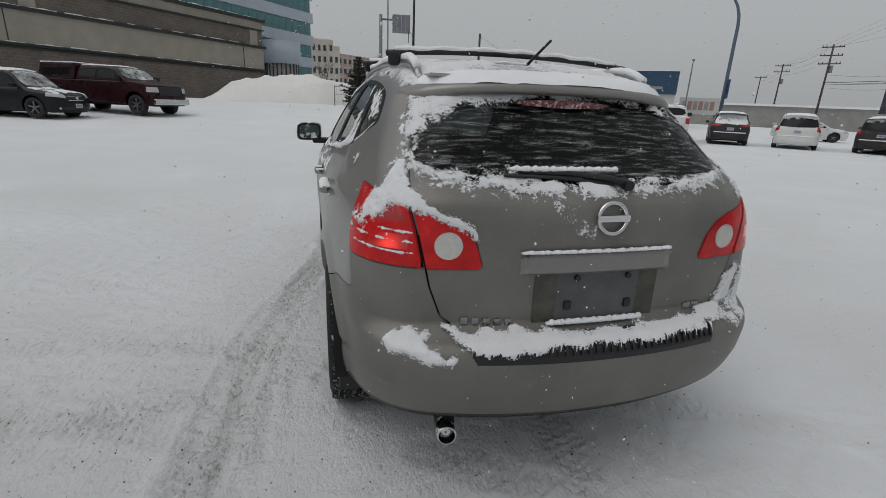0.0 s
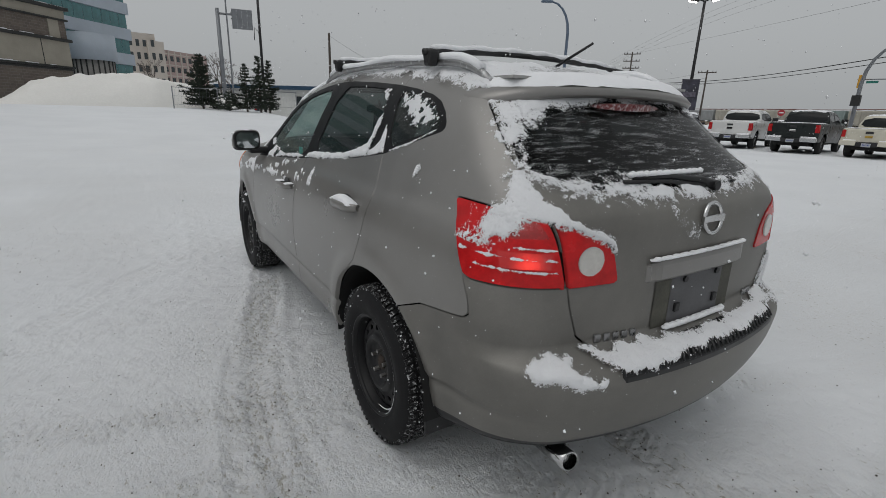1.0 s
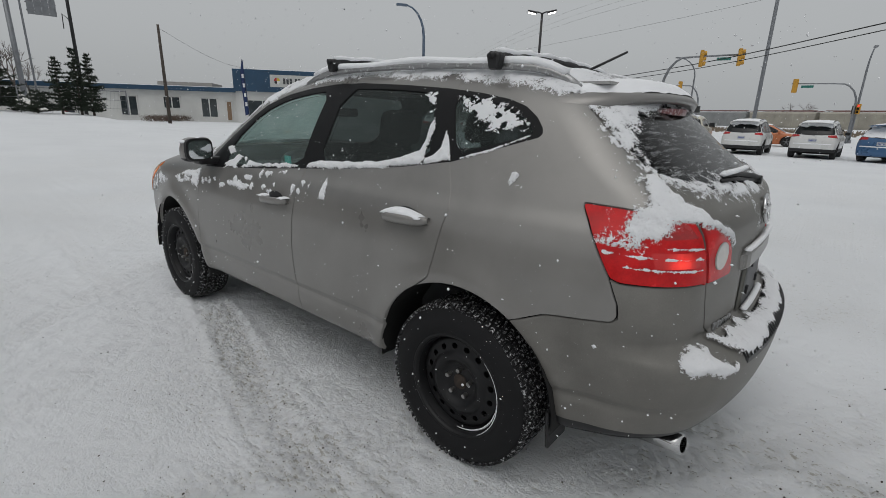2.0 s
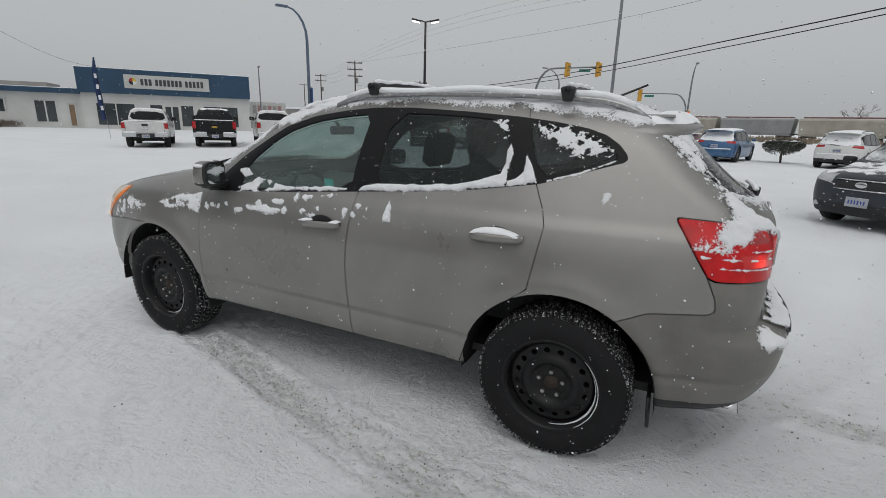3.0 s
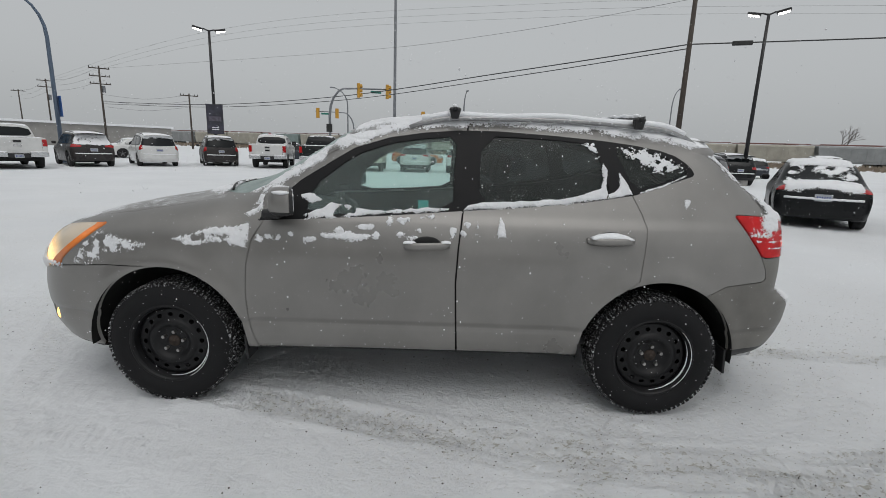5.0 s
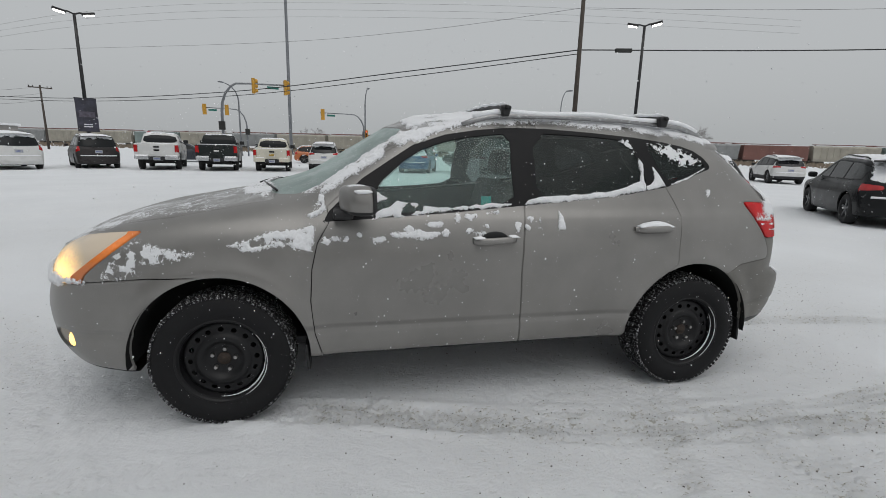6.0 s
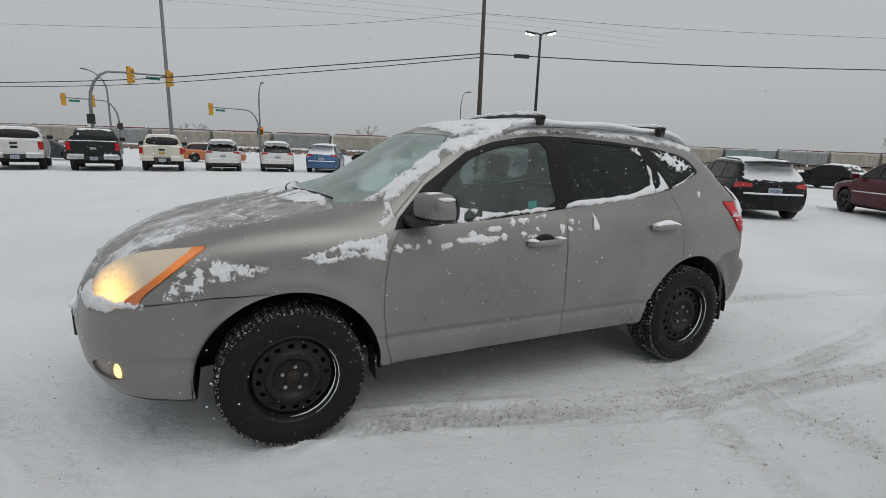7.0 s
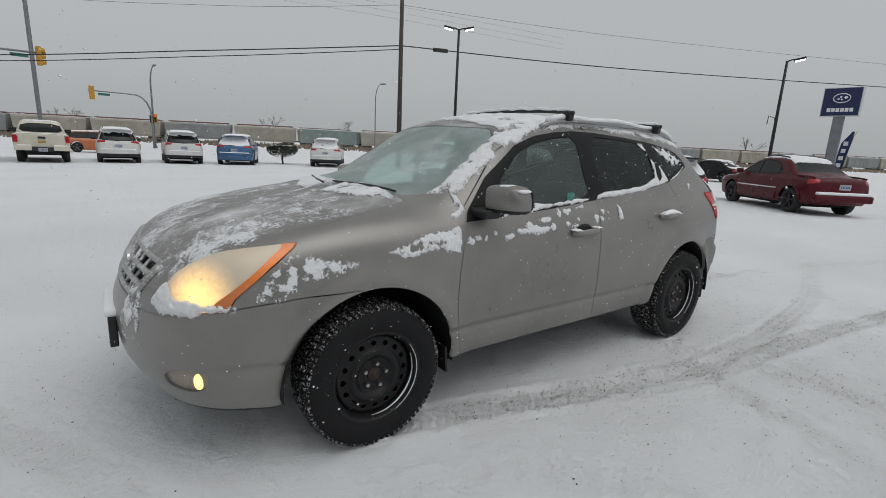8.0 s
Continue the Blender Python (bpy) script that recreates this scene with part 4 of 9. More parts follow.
# flat panels darker than the gate, set just proud of it, mark the recess
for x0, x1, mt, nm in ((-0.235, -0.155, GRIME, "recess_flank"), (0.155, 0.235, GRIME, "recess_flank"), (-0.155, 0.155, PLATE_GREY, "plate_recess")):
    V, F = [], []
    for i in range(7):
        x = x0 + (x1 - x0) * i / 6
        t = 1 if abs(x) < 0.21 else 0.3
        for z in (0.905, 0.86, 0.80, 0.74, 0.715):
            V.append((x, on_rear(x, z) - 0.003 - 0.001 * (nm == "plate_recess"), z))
    for i in range(6):
        for j in range(4):
            F.append((5 * i + j, 5 * i + 5 + j, 5 * i + 6 + j, 5 * i + 1 + j))
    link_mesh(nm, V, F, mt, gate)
for x, z in ((-0.085, 0.875), (0.11, 0.875)):
    bm = bmesh.new()
    add_cyl(bm, (x, py + 0.01, z), (x, py - 0.010, z), 0.011, 0.011, 14)
    part("plate_screw", bm, BLACK_PLASTIC, gate)
for x, z in ((-0.112, 0.775), (0.120, 0.770)):
    box_part("plate_clip", (x - 0.013, x + 0.013, py - 0.012, py + 0.01, z - 0.016, z + 0.016), BLACK_PLASTIC, gate, "", 0.003)
BADGE = surface("dull_chrome_badge", (0.30, 0.30, 0.30), 0.3, 0.9, 0.15, 40, 200, 0.05, dust=0.3, dust_scale=150)
# ring emblem with a bar, and the raised name as plain chrome blocks
ey = on_rear(0.015, 1.085)
ring = [(0.018 + 0.052 * math.cos(a * math.tau / 32), ey - 0.010 + 0.16 * (0.052 * math.sin(a * math.tau / 32)), 1.085 + 0.052 * math.sin(a * math.tau / 32)) for a in range(33)]
emblem = tube_part("emblem", ring, 0.008, CHROME, gate, "chrome ring emblem with a plain bar")
box_part("emblem_bar", (-0.043, 0.079, ey - 0.020, ey - 0.004, 1.073, 1.097), CHROME, emblem, "", 0.003)
for i in range(5):
    x = -0.478 + 0.037 * i
    m = Matrix.Translation((x + 0.013, on_rear(x + 0.013, 0.728) - 0.002, 0.728 - 0.002 * i)) @ Matrix.Rotation(radians(-9), 4, "Z")
    bm = bmesh.new()
    add_box(bm, -0.013, 0.013, -0.006, 0.004, -0.0145, 0.0145, 0.004, m)
    part("name_block", bm, BADGE, gate, "plain chrome name block")
for i in range(2):
    x = 0.385 + 0.040 * i
    box_part("trim_block", (x, x + 0.032, on_rear(x, 0.735) - 0.006, on_rear(x, 0.735) + 0.02, 0.712, 0.738), BADGE, gate, "plain chrome trim block", 0.002)
# roof spoiler with the high brake lamp
V, F = [], []
NX, prof = 32, ((-0.02, 0.010), (-0.10, 0.022), (-0.19, 0.012), (-0.215, -0.006), (-0.205, -0.030), (-0.16, -0.034), (-0.06, -0.040), (0.0, -0.06))
for i in range(NX + 1):
    u = -1 + 2 * i / NX
    x = 0.600 * u
    yb = -0.268 + 0.06 * u * u + 0.03 * u**6
    zt = on_top(x * 0.93, -0.30 + 0.06 * u * u) - 0.020 - 0.01 * u * u
    e = 1 - 0.22 * u * u - 0.42 * abs(u) ** 12
    for py_, pz_ in prof:
        V.append((x, yb + py_ * e, zt + pz_ * (0.6 + 0.4 * e) - 0.35 * -py_ * 0.30))
n = len(prof)
for i in range(NX):
    for j in range(n - 1):
        F.append((n * i + j, n * i + j + 1, n * i + n + j + 1, n * i + n + j))
F += [tuple(range(n))[::-1], tuple(range(n * NX, n * NX + n))]
link_mesh("roof_spoiler", V, F, PAINT, gate, "grey roof spoiler with snow on top")
zt = on_top(0, -0.30) - 0.075
V, F = [], []
for i in range(13):
    u = -1 + i / 6
    x, y0 = 0.215 * u, -0.472 + 0.05 * u * u
    V += [(x, -0.40, zt - 0.045 + 0.012 * u * u), (x, y0, zt - 0.043 + 0.012 * u * u), (x, y0 - 0.004, zt - 0.016 - 0.014 * u**4), (x, -0.40, zt - 0.012 - 0.014 * u**4)]
for i in range(12):
    F += [(4 * i + j, 4 * i + (j + 1) % 4, 4 * i + 4 + (j + 1) % 4, 4 * i + 4 + j) for j in range(4)]
F += [(0, 1, 2, 3), (51, 50, 49, 48)]
link_mesh("high_brake_lamp", V, F, surface("frosted_brake_lamp", (0.16, 0.012, 0.012), 0.3, 0, 0.3, 20, 160, 0.1, 0.002, dust=0.75, dust_scale=90), gate, "dark red high brake lamp with frost", False)
# rear wiper
wy = lambda x, z: on_rear(x, z) - 0.022
tube_part("wiper_arm", [(0.095, wy(0.095, 1.190) - 0.008, 1.190), (0.04, wy(0.04, 1.207) - 0.014, 1.207), (-0.10, wy(-0.1, 1.222) - 0.01, 1.222), (-0.28, wy(-0.28, 1.222), 1.222)], 0.016, BLACK_PLASTIC, gate, "black rear wiper arm", 10, 0.006)
tube_part("wiper_blade", [(-0.33, wy(-0.33, 1.214), 1.214), (-0.15, wy(-0.15, 1.208) + 0.004, 1.208), (0.05, wy(0.05, 1.190) + 0.004, 1.190)], 0.007, BLACK_PLASTIC, gate)
bm = bmesh.new()
add_cyl(bm, (0.095, wy(0.09, 1.19) + 0.03, 1.188), (0.095, wy(0.09, 1.19) - 0.022, 1.188), 0.024, 0.018, 16)
part("wiper_pivot", bm, BLACK_PLASTIC, gate)
# black step pad with ribs on the bumper
V, F = [], []
NX = 36
for i in range(NX + 1):
    x = -0.47 + 0.94 * i / NX
    e = min(1.0, (0.47 - abs(x)) / 0.03 + 0.35)
    yo = on_rear(x, 0.615)
    yi = on_rear(x, 0.70) - 0.006
    for y, z in ((yo + 0.012, 0.618), (yo - 0.002, 0.622), (yo - 0.002, 0.640), (yo + 0.009, 0.660), (yo + 0.03, 0.672), (yi, 0.692), (yi + 0.01, 0.70)):
        V.append((x, y + (1 - e) * 0.02, z - (1 - e) * 0.004))
for i in range(NX):
    for j in range(6):
        F.append((7 * i + j, 7 * i + 7 + j, 7 * i + 8 + j, 7 * i + 1 + j))
F += [tuple(range(7)), tuple(range(7 * NX + 6, 7 * NX - 1, -1))]
pad = link_mesh("step_pad", V, F, BLACK_PLASTIC, ROOT, "black ribbed bumper step pad", False)
for i in range(34):
    x = -0.45 + 0.9 * i / 33
    yo, yi = on_rear(x, 0.615), on_rear(x, 0.70)
    tube_part("pad_rib", [(x - 0.012, yo - 0.004, 0.650), (x - 0.006, yo + 0.01, 0.668), (x + 0.006, yo + 0.035, 0.679), (x + 0.02, yi - 0.012, 0.692)], 0.0045, BLACK_PLASTIC, pad, "", 5)
    if i % 4 != 3:
        tube_part("rib_snow", [(x - 0.004, yo + 0.004 + 0.006 * (i % 3), 0.660), (x + 0.004, yo + 0.022, 0.672), (x + 0.010, yo + 0.036, 0.680)], 0.0028 + 0.0015 * (i % 3), SNOW, pad, "", 6, 0.008)
# exhaust
spin = spin_part("exhaust_pipe", [(0.0, 0.030), (0.0, 0.036), (0.05, 0.037), (0.20, 0.033), (0.20, 0.026), (0.02, 0.029), (0.03, 0.0)], CHROME, ROOT, "chrome exhaust tip", 28)
spin.matrix_basis = Matrix.Translation((-0.497, -0.790, 0.250)) @ Matrix.Rotation(radians(82), 4, "Z") @ Matrix.Rotation(radians(10), 4, "Y")
spin_part("exhaust_bore", [(0.028, 0.028), (0.029, 0.0)], UNDERBODY, ROOT, "", 20).matrix_basis = spin.matrix_basis.copy()
tube_part("exhaust_line", [(-0.475, -0.72, 0.255), (-0.43, -0.45, 0.30), (-0.40, 0.2, 0.30)], 0.025, UNDERBODY, ROOT)
# door handles
for sd in (-1, 1):
    for y0, y1, z0, z1, dk in ((1.152, 1.400, 0.955, 0.944, "f"), (0.172, 0.425, 1.004, 0.998, "r")):
        V, F = [], []
        for i in range(21):
            u = i / 20
            y, z = y0 + (y1 - y0) * u, z0 + (z1 - z0) * u
            out = 0.040 * (1 - abs(2 * u - 1) ** 5) + 0.006
            hz = 0.020 * (1 - 0.25 * abs(2 * u - 1) ** 6)
            xs_ = on_left(y, z)
            for k in range(10):
                a = k * math.tau / 10
                V.append((sd * -(xs_ - out + 0.011 * math.cos(a) + 0.002), y, z + hz * math.sin(a)))
        for i in range(20):
            for k in range(10):
                F.append((10 * i + k, 10 * i + (k + 1) % 10, 10 * i + 10 + (k + 1) % 10, 10 * i + 10 + k))
        F += [tuple(range(10)), tuple(range(209, 199, -1))]
        link_mesh("door_handle", V, F, PAINT, door_parts[dk, sd], "grey pull handle with snow")
        yc, zc = (y0 + y1) / 2, (z0 + z1) / 2
        # thin black oval on the door skin stands in for the handle hollow's shade
        bm = bmesh.new()
        bmesh.ops.create_uvsphere(bm, u_segments=18, v_segments=10, radius=1.0)
        bmesh.ops.scale(bm, vec=(0.004, 0.075, 0.042), verts=bm.verts)
        bmesh.ops.translate(bm, vec=(sd * -on_left(yc, zc) - sd * 0.0005, yc, zc + 0.004), verts=bm.verts)
        part("handle_hollow_shade", bm, BLACK_PLASTIC, door_parts[dk, sd], "", True)
# mirrors
MIRROR = surface("mirror_silver", (0.55, 0.57, 0.58), 0.05, 1.0, 0.05, 8, 60, 0)
for sd in (-1, 1):
    mirror = new("side_mirror")
    mirror.parent = ROOT
    V, F = [], []
    nu, nv = 28, 16
    for i in range(nv + 1):
        th = math.pi * i / nv
        for k in range(nu):
            ph = math.tau * k / nu
            sx_, sy_, sz_ = math.sin(th) * math.cos(ph), math.sin(th) * math.sin(ph), math.cos(th)
            q = lambda v, e: math.copysign(abs(v) ** e, v)
            x, y, z = 0.096 * q(sx_, 0.42), 0.080 * q(sy_, 0.62), 0.072 * q(sz_, 0.42)
            y = min(y * (1.0 if y > 0 else 0.5), 0.08)
            V.append((sd * (0.953 + x - 0.02 * (z > 0) * (x > 0) * z / 0.08), 2.000 + y - 0.35 * x, 1.172 + z))
    for i in range(nv):
        for k in range(nu):
            F.append((nu * i + k, nu * i + nu + k, nu * i + nu + (k + 1) % nu, nu * i + (k + 1) % nu))
    top_f = [f for f in F if sum(V[j][2] for j in f) / 4 > 1.128]
    low_f = [f for f in F if sum(V[j][2] for j in f) / 4 <= 1.128]
    link_mesh("mirror_shell", V, top_f, PAINT, mirror, "grey mirror housing")
    link_mesh("mirror_base", V, low_f, BLACK_PLASTIC, mirror, "black lower mirror housing")
    box_part("mirror_arm", (min(sd * 0.78, sd * 0.93), max(sd * 0.78, sd * 0.93), 2.03, 2.13, 1.072, 1.118), BLACK_PLASTIC, mirror, "", 0.014)
    m = Matrix.Translation((sd * 0.953, 1.957, 1.172)) @ Matrix.Rotation(radians(-sd * 19), 4, "Z")
    for nm, hx, hz, y0, y1, mt in (("mirror_glass", 0.080, 0.054, -0.006, 0.002, MIRROR), ("mirror_edge", 0.093, 0.068, -0.003, 0.014, BLACK_PLASTIC)):
        q = lambda v: math.copysign(abs(v) ** 0.55, v)
        ring2 = [(hx * q(math.cos(a * math.tau / 32)), hz * q(math.sin(a * math.tau / 32))) for a in range(32)]
        V = [tuple(m @ Vector((x, y, z))) for y in (y0, y1) for x, z in ring2]
        F = [(k, (k + 1) % 32, 32 + (k + 1) % 32, 32 + k) for k in range(32)] + [tuple(range(32))[::-1], tuple(range(32, 64))]
        link_mesh(nm, V, F, mt, mirror, "", False)
# roof rails, cross bars, antenna
RAIL = surface("satin_roof_rail", (0.34, 0.34, 0.34), 0.35, 0.8, 0.1, 10, 200, 0.05, dust=0.5, dust_scale=30)
for sd in (-1, 1):
    pts = []
    for i in range(25):
        u = i / 24
        y = 1.40 - 1.66 * u
        lift = 0.045 * min(1, 9 * u, 9 * (1 - u)) ** 0.7
        pts.append((sd * (0.550 - 0.035 * u), y, on_top(sd * (0.550 - 0.035 * u), y) + lift - 0.004))
    tube_part("roof_rail", pts, 0.016, RAIL, ROOT, "satin silver roof rail topped with snow", 10)
    bm = bmesh.new()
    add_tube(bm, [(p[0], p[1], p[2] + 0.018 + 0.006 * math.sin(7 * i)) for i, p in enumerate(pts[1:-1])], 0.017, 8)
    part("rail_snow", bm, SNOW, ROOT, "", True)
for y in (1.145, 0.100):
    zb = on_top(0.54, y) + 0.085
    bar = tube_part("roof_cross_bar", [(-0.60 + 0.05 * i, y, zb + 0.028 * (1 - (i / 12 - 1) ** 2)) for i in range(25)], 0.013, BLACK_PLASTIC, ROOT, "black roof cross bar with a snow ridge", 10)
    bm = bmesh.new()
    add_tube(bm, [(-0.56 + 0.05 * i, y + 0.003 * math.sin(i * 2.1), zb + 0.013 + 0.028 * (1 - ((i + 0.8) / 12 - 1) ** 2) + 0.004 * math.sin(i * 1.7)) for i in range(23)], 0.013, 8)
    part("bar_snow", bm, SNOW, bar, "", True)
    for sd in (-1, 1):
        bm = bmesh.new()
        z0 = on_top(sd * 0.52, y) + 0.02
        add_box(bm, sd * 0.565 - 0.024, sd * 0.565 + 0.024, y - 0.032, y + 0.032, z0, zb + 0.012, 0.012)
        for v in bm.verts:
            if v.co.z > zb - 0.02:
                v.co.y = y + (v.co.y - y) * 1.05
            else:
                v.co.y = y + (v.co.y - y) * 0.7
        part("bar_foot", bm, BLACK_PLASTIC, bar, "black clamp foot")
zr = on_top(0.03, 0.02)
tube_part("antenna", [(0.03, 0.02, zr - 0.005), (0.035, -0.03, zr + 0.02), (0.043, -0.19, 1.712)], 0.0075, BLACK_PLASTIC, ROOT, "short black whip antenna", 8, 0.0055)
# windscreen wipers, cowl
for pts in (((-0.56, 2.43), (-0.40, 2.53), (-0.08, 2.565)), ((-0.02, 2.60), (0.25, 2.575), (0.55, 2.45))):
    tube_part("wiper", [(x, y, on_top(x, y) + 0.010) for x, y in [(pts[0][0] + (pts[2][0] - pts[0][0]) * t, (1 - t) ** 2 * pts[0][1] + 2 * t * (1 - t) * pts[1][1] + t * t * pts[2][1]) for t in [i / 8 for i in range(9)]]], 0.0065, BLACK_PLASTIC, ROOT, "black windscreen wiper")
# cabin
CLOTH = surface("charcoal_seat_cloth", (0.035, 0.036, 0.038), 0.9, 0, 0.2, 20, 300, 0.3, 0.002)
DASH = surface("dark_dash_plastic", (0.022, 0.022, 0.024), 0.6, 0, 0.2, 12, 300, 0.2, 0.001)
box_part("cabin_floor", (-0.74, 0.74, -0.5, 2.4, 0.36, 0.40), DASH, ROOT, "", 0.0)
bm = bmesh.new()
add_box(bm, -0.70, 0.70, 1.92, 2.46, 0.72, 1.04, 0.06)
for v in bm.verts:
    if v.co.z > 0.9 and v.co.y < 2.2:
        v.co.z -= 0.03
part("dashboard", bm, DASH, ROOT, "dark dashboard", True)
for sd in (-1, 1):
    seat = new("front_seat")
    seat.parent = ROOT
    box_part("seat_cushion", (sd * 0.36 - 0.25, sd * 0.36 + 0.25, 1.05, 1.55, 0.52, 0.68), CLOTH, seat, "", 0.05)
    box_part("backrest", (-0.24, 0.24, -0.07, 0.07, 0.0, 0.58), CLOTH, seat, "", 0.05, Matrix.Translation((sd * 0.36, 1.03, 0.64)) @ Matrix.Rotation(radians(14), 4, "X"))
    box_part("headrest", (-0.13, 0.13, -0.05, 0.05, 0.0, 0.19), CLOTH, seat, "", 0.045, Matrix.Translation((sd * 0.36, 0.865, 1.245)) @ Matrix.Rotation(radians(10), 4, "X"))
    box_part("rear_headrest", (sd * 0.34 - 0.13, sd * 0.34 + 0.13, -0.02, 0.07, 1.16, 1.30), CLOTH, ROOT, "", 0.04)
box_part("rear_bench", (-0.66, 0.66, 0.12, 0.62, 0.50, 0.72), CLOTH, ROOT, "", 0.06)
box_part("bench_back", (-0.66, 0.66, -0.08, 0.08, 0.0, 0.60), CLOTH, ROOT, "", 0.06, Matrix.Translation((0, 0.12, 0.62)) @ Matrix.Rotation(radians(16), 4, "X"))
wheel_ring = tube_part("steering_wheel", [(0.185 * math.cos(a * math.tau / 28), 0.185 * math.sin(a * math.tau / 28), 0) for a in range(29)], 0.015, DASH, ROOT, "black steering wheel", 8)
wheel_ring.matrix_basis = pose(-0.36, 1.78, 0.98, 66, 0, 0)
box_part("steering_boss", (-0.10, 0.10, -0.07, 0.05, -0.03, 0.02), DASH, wheel_ring, "", 0.02)
box_part("rear_view_mirror", (-0.12, 0.12, 1.80, 1.84, 1.385, 1.445), DASH, ROOT, "", 0.015)
tube_part("mirror_stalk", [(0, 1.83, 1.42), (0, 1.88, 1.475)], 0.010, DASH, ROOT)
box_part("head_lining", (-0.50, 0.50, -0.35, 1.62, 1.535, 1.545), surface("pale_head_lining", (0.35, 0.35, 0.34), 0.9), ROOT)
bm = bmesh.new()
add_box(bm, -0.003, 0.003, -0.028, 0.028, -0.024, 0.024, 0.0, Matrix.Translation((on_left(1.305, 1.15) + 0.020, 1.305, 1.150)))
part("window_sticker", bm, surface("teal_sticker", (0.03, 0.36, 0.33), 0.5), ROOT, "small teal sticker behind the side window")

# ---- snow on the crossover ----


def left_poly(poly, n=1):
    p = round_poly(poly, n)
    return lambda P: np.maximum(poly_sd(P[:, 1], P[:, 2], p), P[:, 0] + 0.2)


def flecks(fun, scale, amount, seed):
    """Breaks a region up into clumps."""
    return lambda P: np.maximum(fun(P), 0.055 * (vnoise(P, scale, seed, 2) + amount))


def rsnow(poly, n=1):
    return rear_poly(poly, n, -0.27)


snow_on(suv, "snow_cover", lambda P: np.maximum(np.maximum(poly_sd(P[:, 0], P[:, 1], [(-0.52, 1.70), (0.52, 1.70), (0.55, 1.0), (0.50, -0.42), (-0.50, -0.42), (-0.55, 1.0)]), 1.3 - P[:, 2]), 0.05 * (vnoise(P, 2.2, 4, 3) - 0.30)), ROOT, 0.024, 0.05, 0.5, 9, 0, label="patchy snow on the roof")
snow_on(suv, "snow_cover", flecks(left_poly([(1.70, 1.555), (1.2, 1.625), (0.4, 1.635), (-0.2, 1.585), (-0.42, 1.52), (-0.38, 1.47), (-0.1, 1.525), (0.3, 1.563), (1.1, 1.598), (1.65, 1.515)]), 9, -0.18, 11), ROOT, 0.016, 0.022, 0.6, 18, 1, label="broken snow along the roof edge")
snow_on(suv, "snow_cover", flecks(left_poly([(-0.15, 1.575), (-0.29, 1.545), (-0.31, 1.495), (-0.25, 1.47), (-0.19, 1.50), (-0.10, 1.53)]), 12, -0.12, 2), ROOT, 0.010, 0.016, 0.6, 30, 2, fade=0.016)
# ledge along the lower edge of the side windows
snow_on(suv, "sill_snow", left_poly([(1.085, 1.130), (0.87, 1.145), (0.543, 1.174), (0.31, 1.211), (0.302, 1.232), (0.307, 1.28), (0.295, 1.361), (0.318, 1.396), (0.328, 1.366), (0.321, 1.314), (0.339, 1.264), (0.427, 1.233), (0.5, 1.21), (0.721, 1.185), (0.993, 1.172), (1.06, 1.155)], 0), ROOT, 0.020, 0.014, 0.25, 26, 2, label="snow wedge along the rear window sill", fade=0.008)
snow_on(suv, "sill_snow", left_poly([(0.30, 1.213), (0.165, 1.239), (0.208, 1.318), (0.234, 1.365), (0.232, 1.282), (0.255, 1.252), (0.298, 1.235)], 0), ROOT, 0.012, 0.012, 0.25, 26, 2, fade=0.008)
snow_on(suv, "sill_snow", left_poly([(0.122, 1.243), (-0.009, 1.283), (-0.148, 1.342), (-0.151, 1.348), (-0.009, 1.292), (0.122, 1.252)], 0), ROOT, 0.006, 0.006, 0.4, 30, 2, fade=0.006)
snow_on(suv, "sill_snow", flecks(left_poly([(1.97, 1.056), (1.517, 1.100), (1.12, 1.128), (1.12, 1.143), (1.424, 1.124), (1.518, 1.116), (1.64, 1.120), (1.711, 1.135), (1.797, 1.148), (1.842, 1.120), (1.933, 1.086)], 0), 16, -0.22, 7), ROOT, 0.016, 0.014, 0.4, 30, 2, fade=0.008)
snow_on(suv, "pane_snow", left_poly([(1.968, 1.178), (1.939, 1.201), (1.869, 1.182), (1.848, 1.156), (1.913, 1.147)], 1), ROOT, 0.010, 0.014, 0.6, 30, 2, fade=0.010)
snow_on(suv, "pane_snow", flecks(left_poly([(0.429, 1.496), (0.369, 1.500), (0.331, 1.425), (0.362, 1.430), (0.385, 1.465)], 0), 20, -0.2, 9), ROOT, 0.006, 0.02, 0.7, 40, 2, fade=0.012)
snow_on(suv, "pane_snow", flecks(left_poly([(0.225, 1.490), (0.20, 1.475), (0.128, 1.466), (0.086, 1.478), (-0.015, 1.442), (-0.138, 1.379), (-0.114, 1.370), (0.017, 1.369), (0.081, 1.388), (0.133, 1.407)], 0), 34, -0.20, 13), ROOT, 0.005, 0.02, 0.9, 70, 2, fade=0.022, label="thin crusted snow on the quarter window")
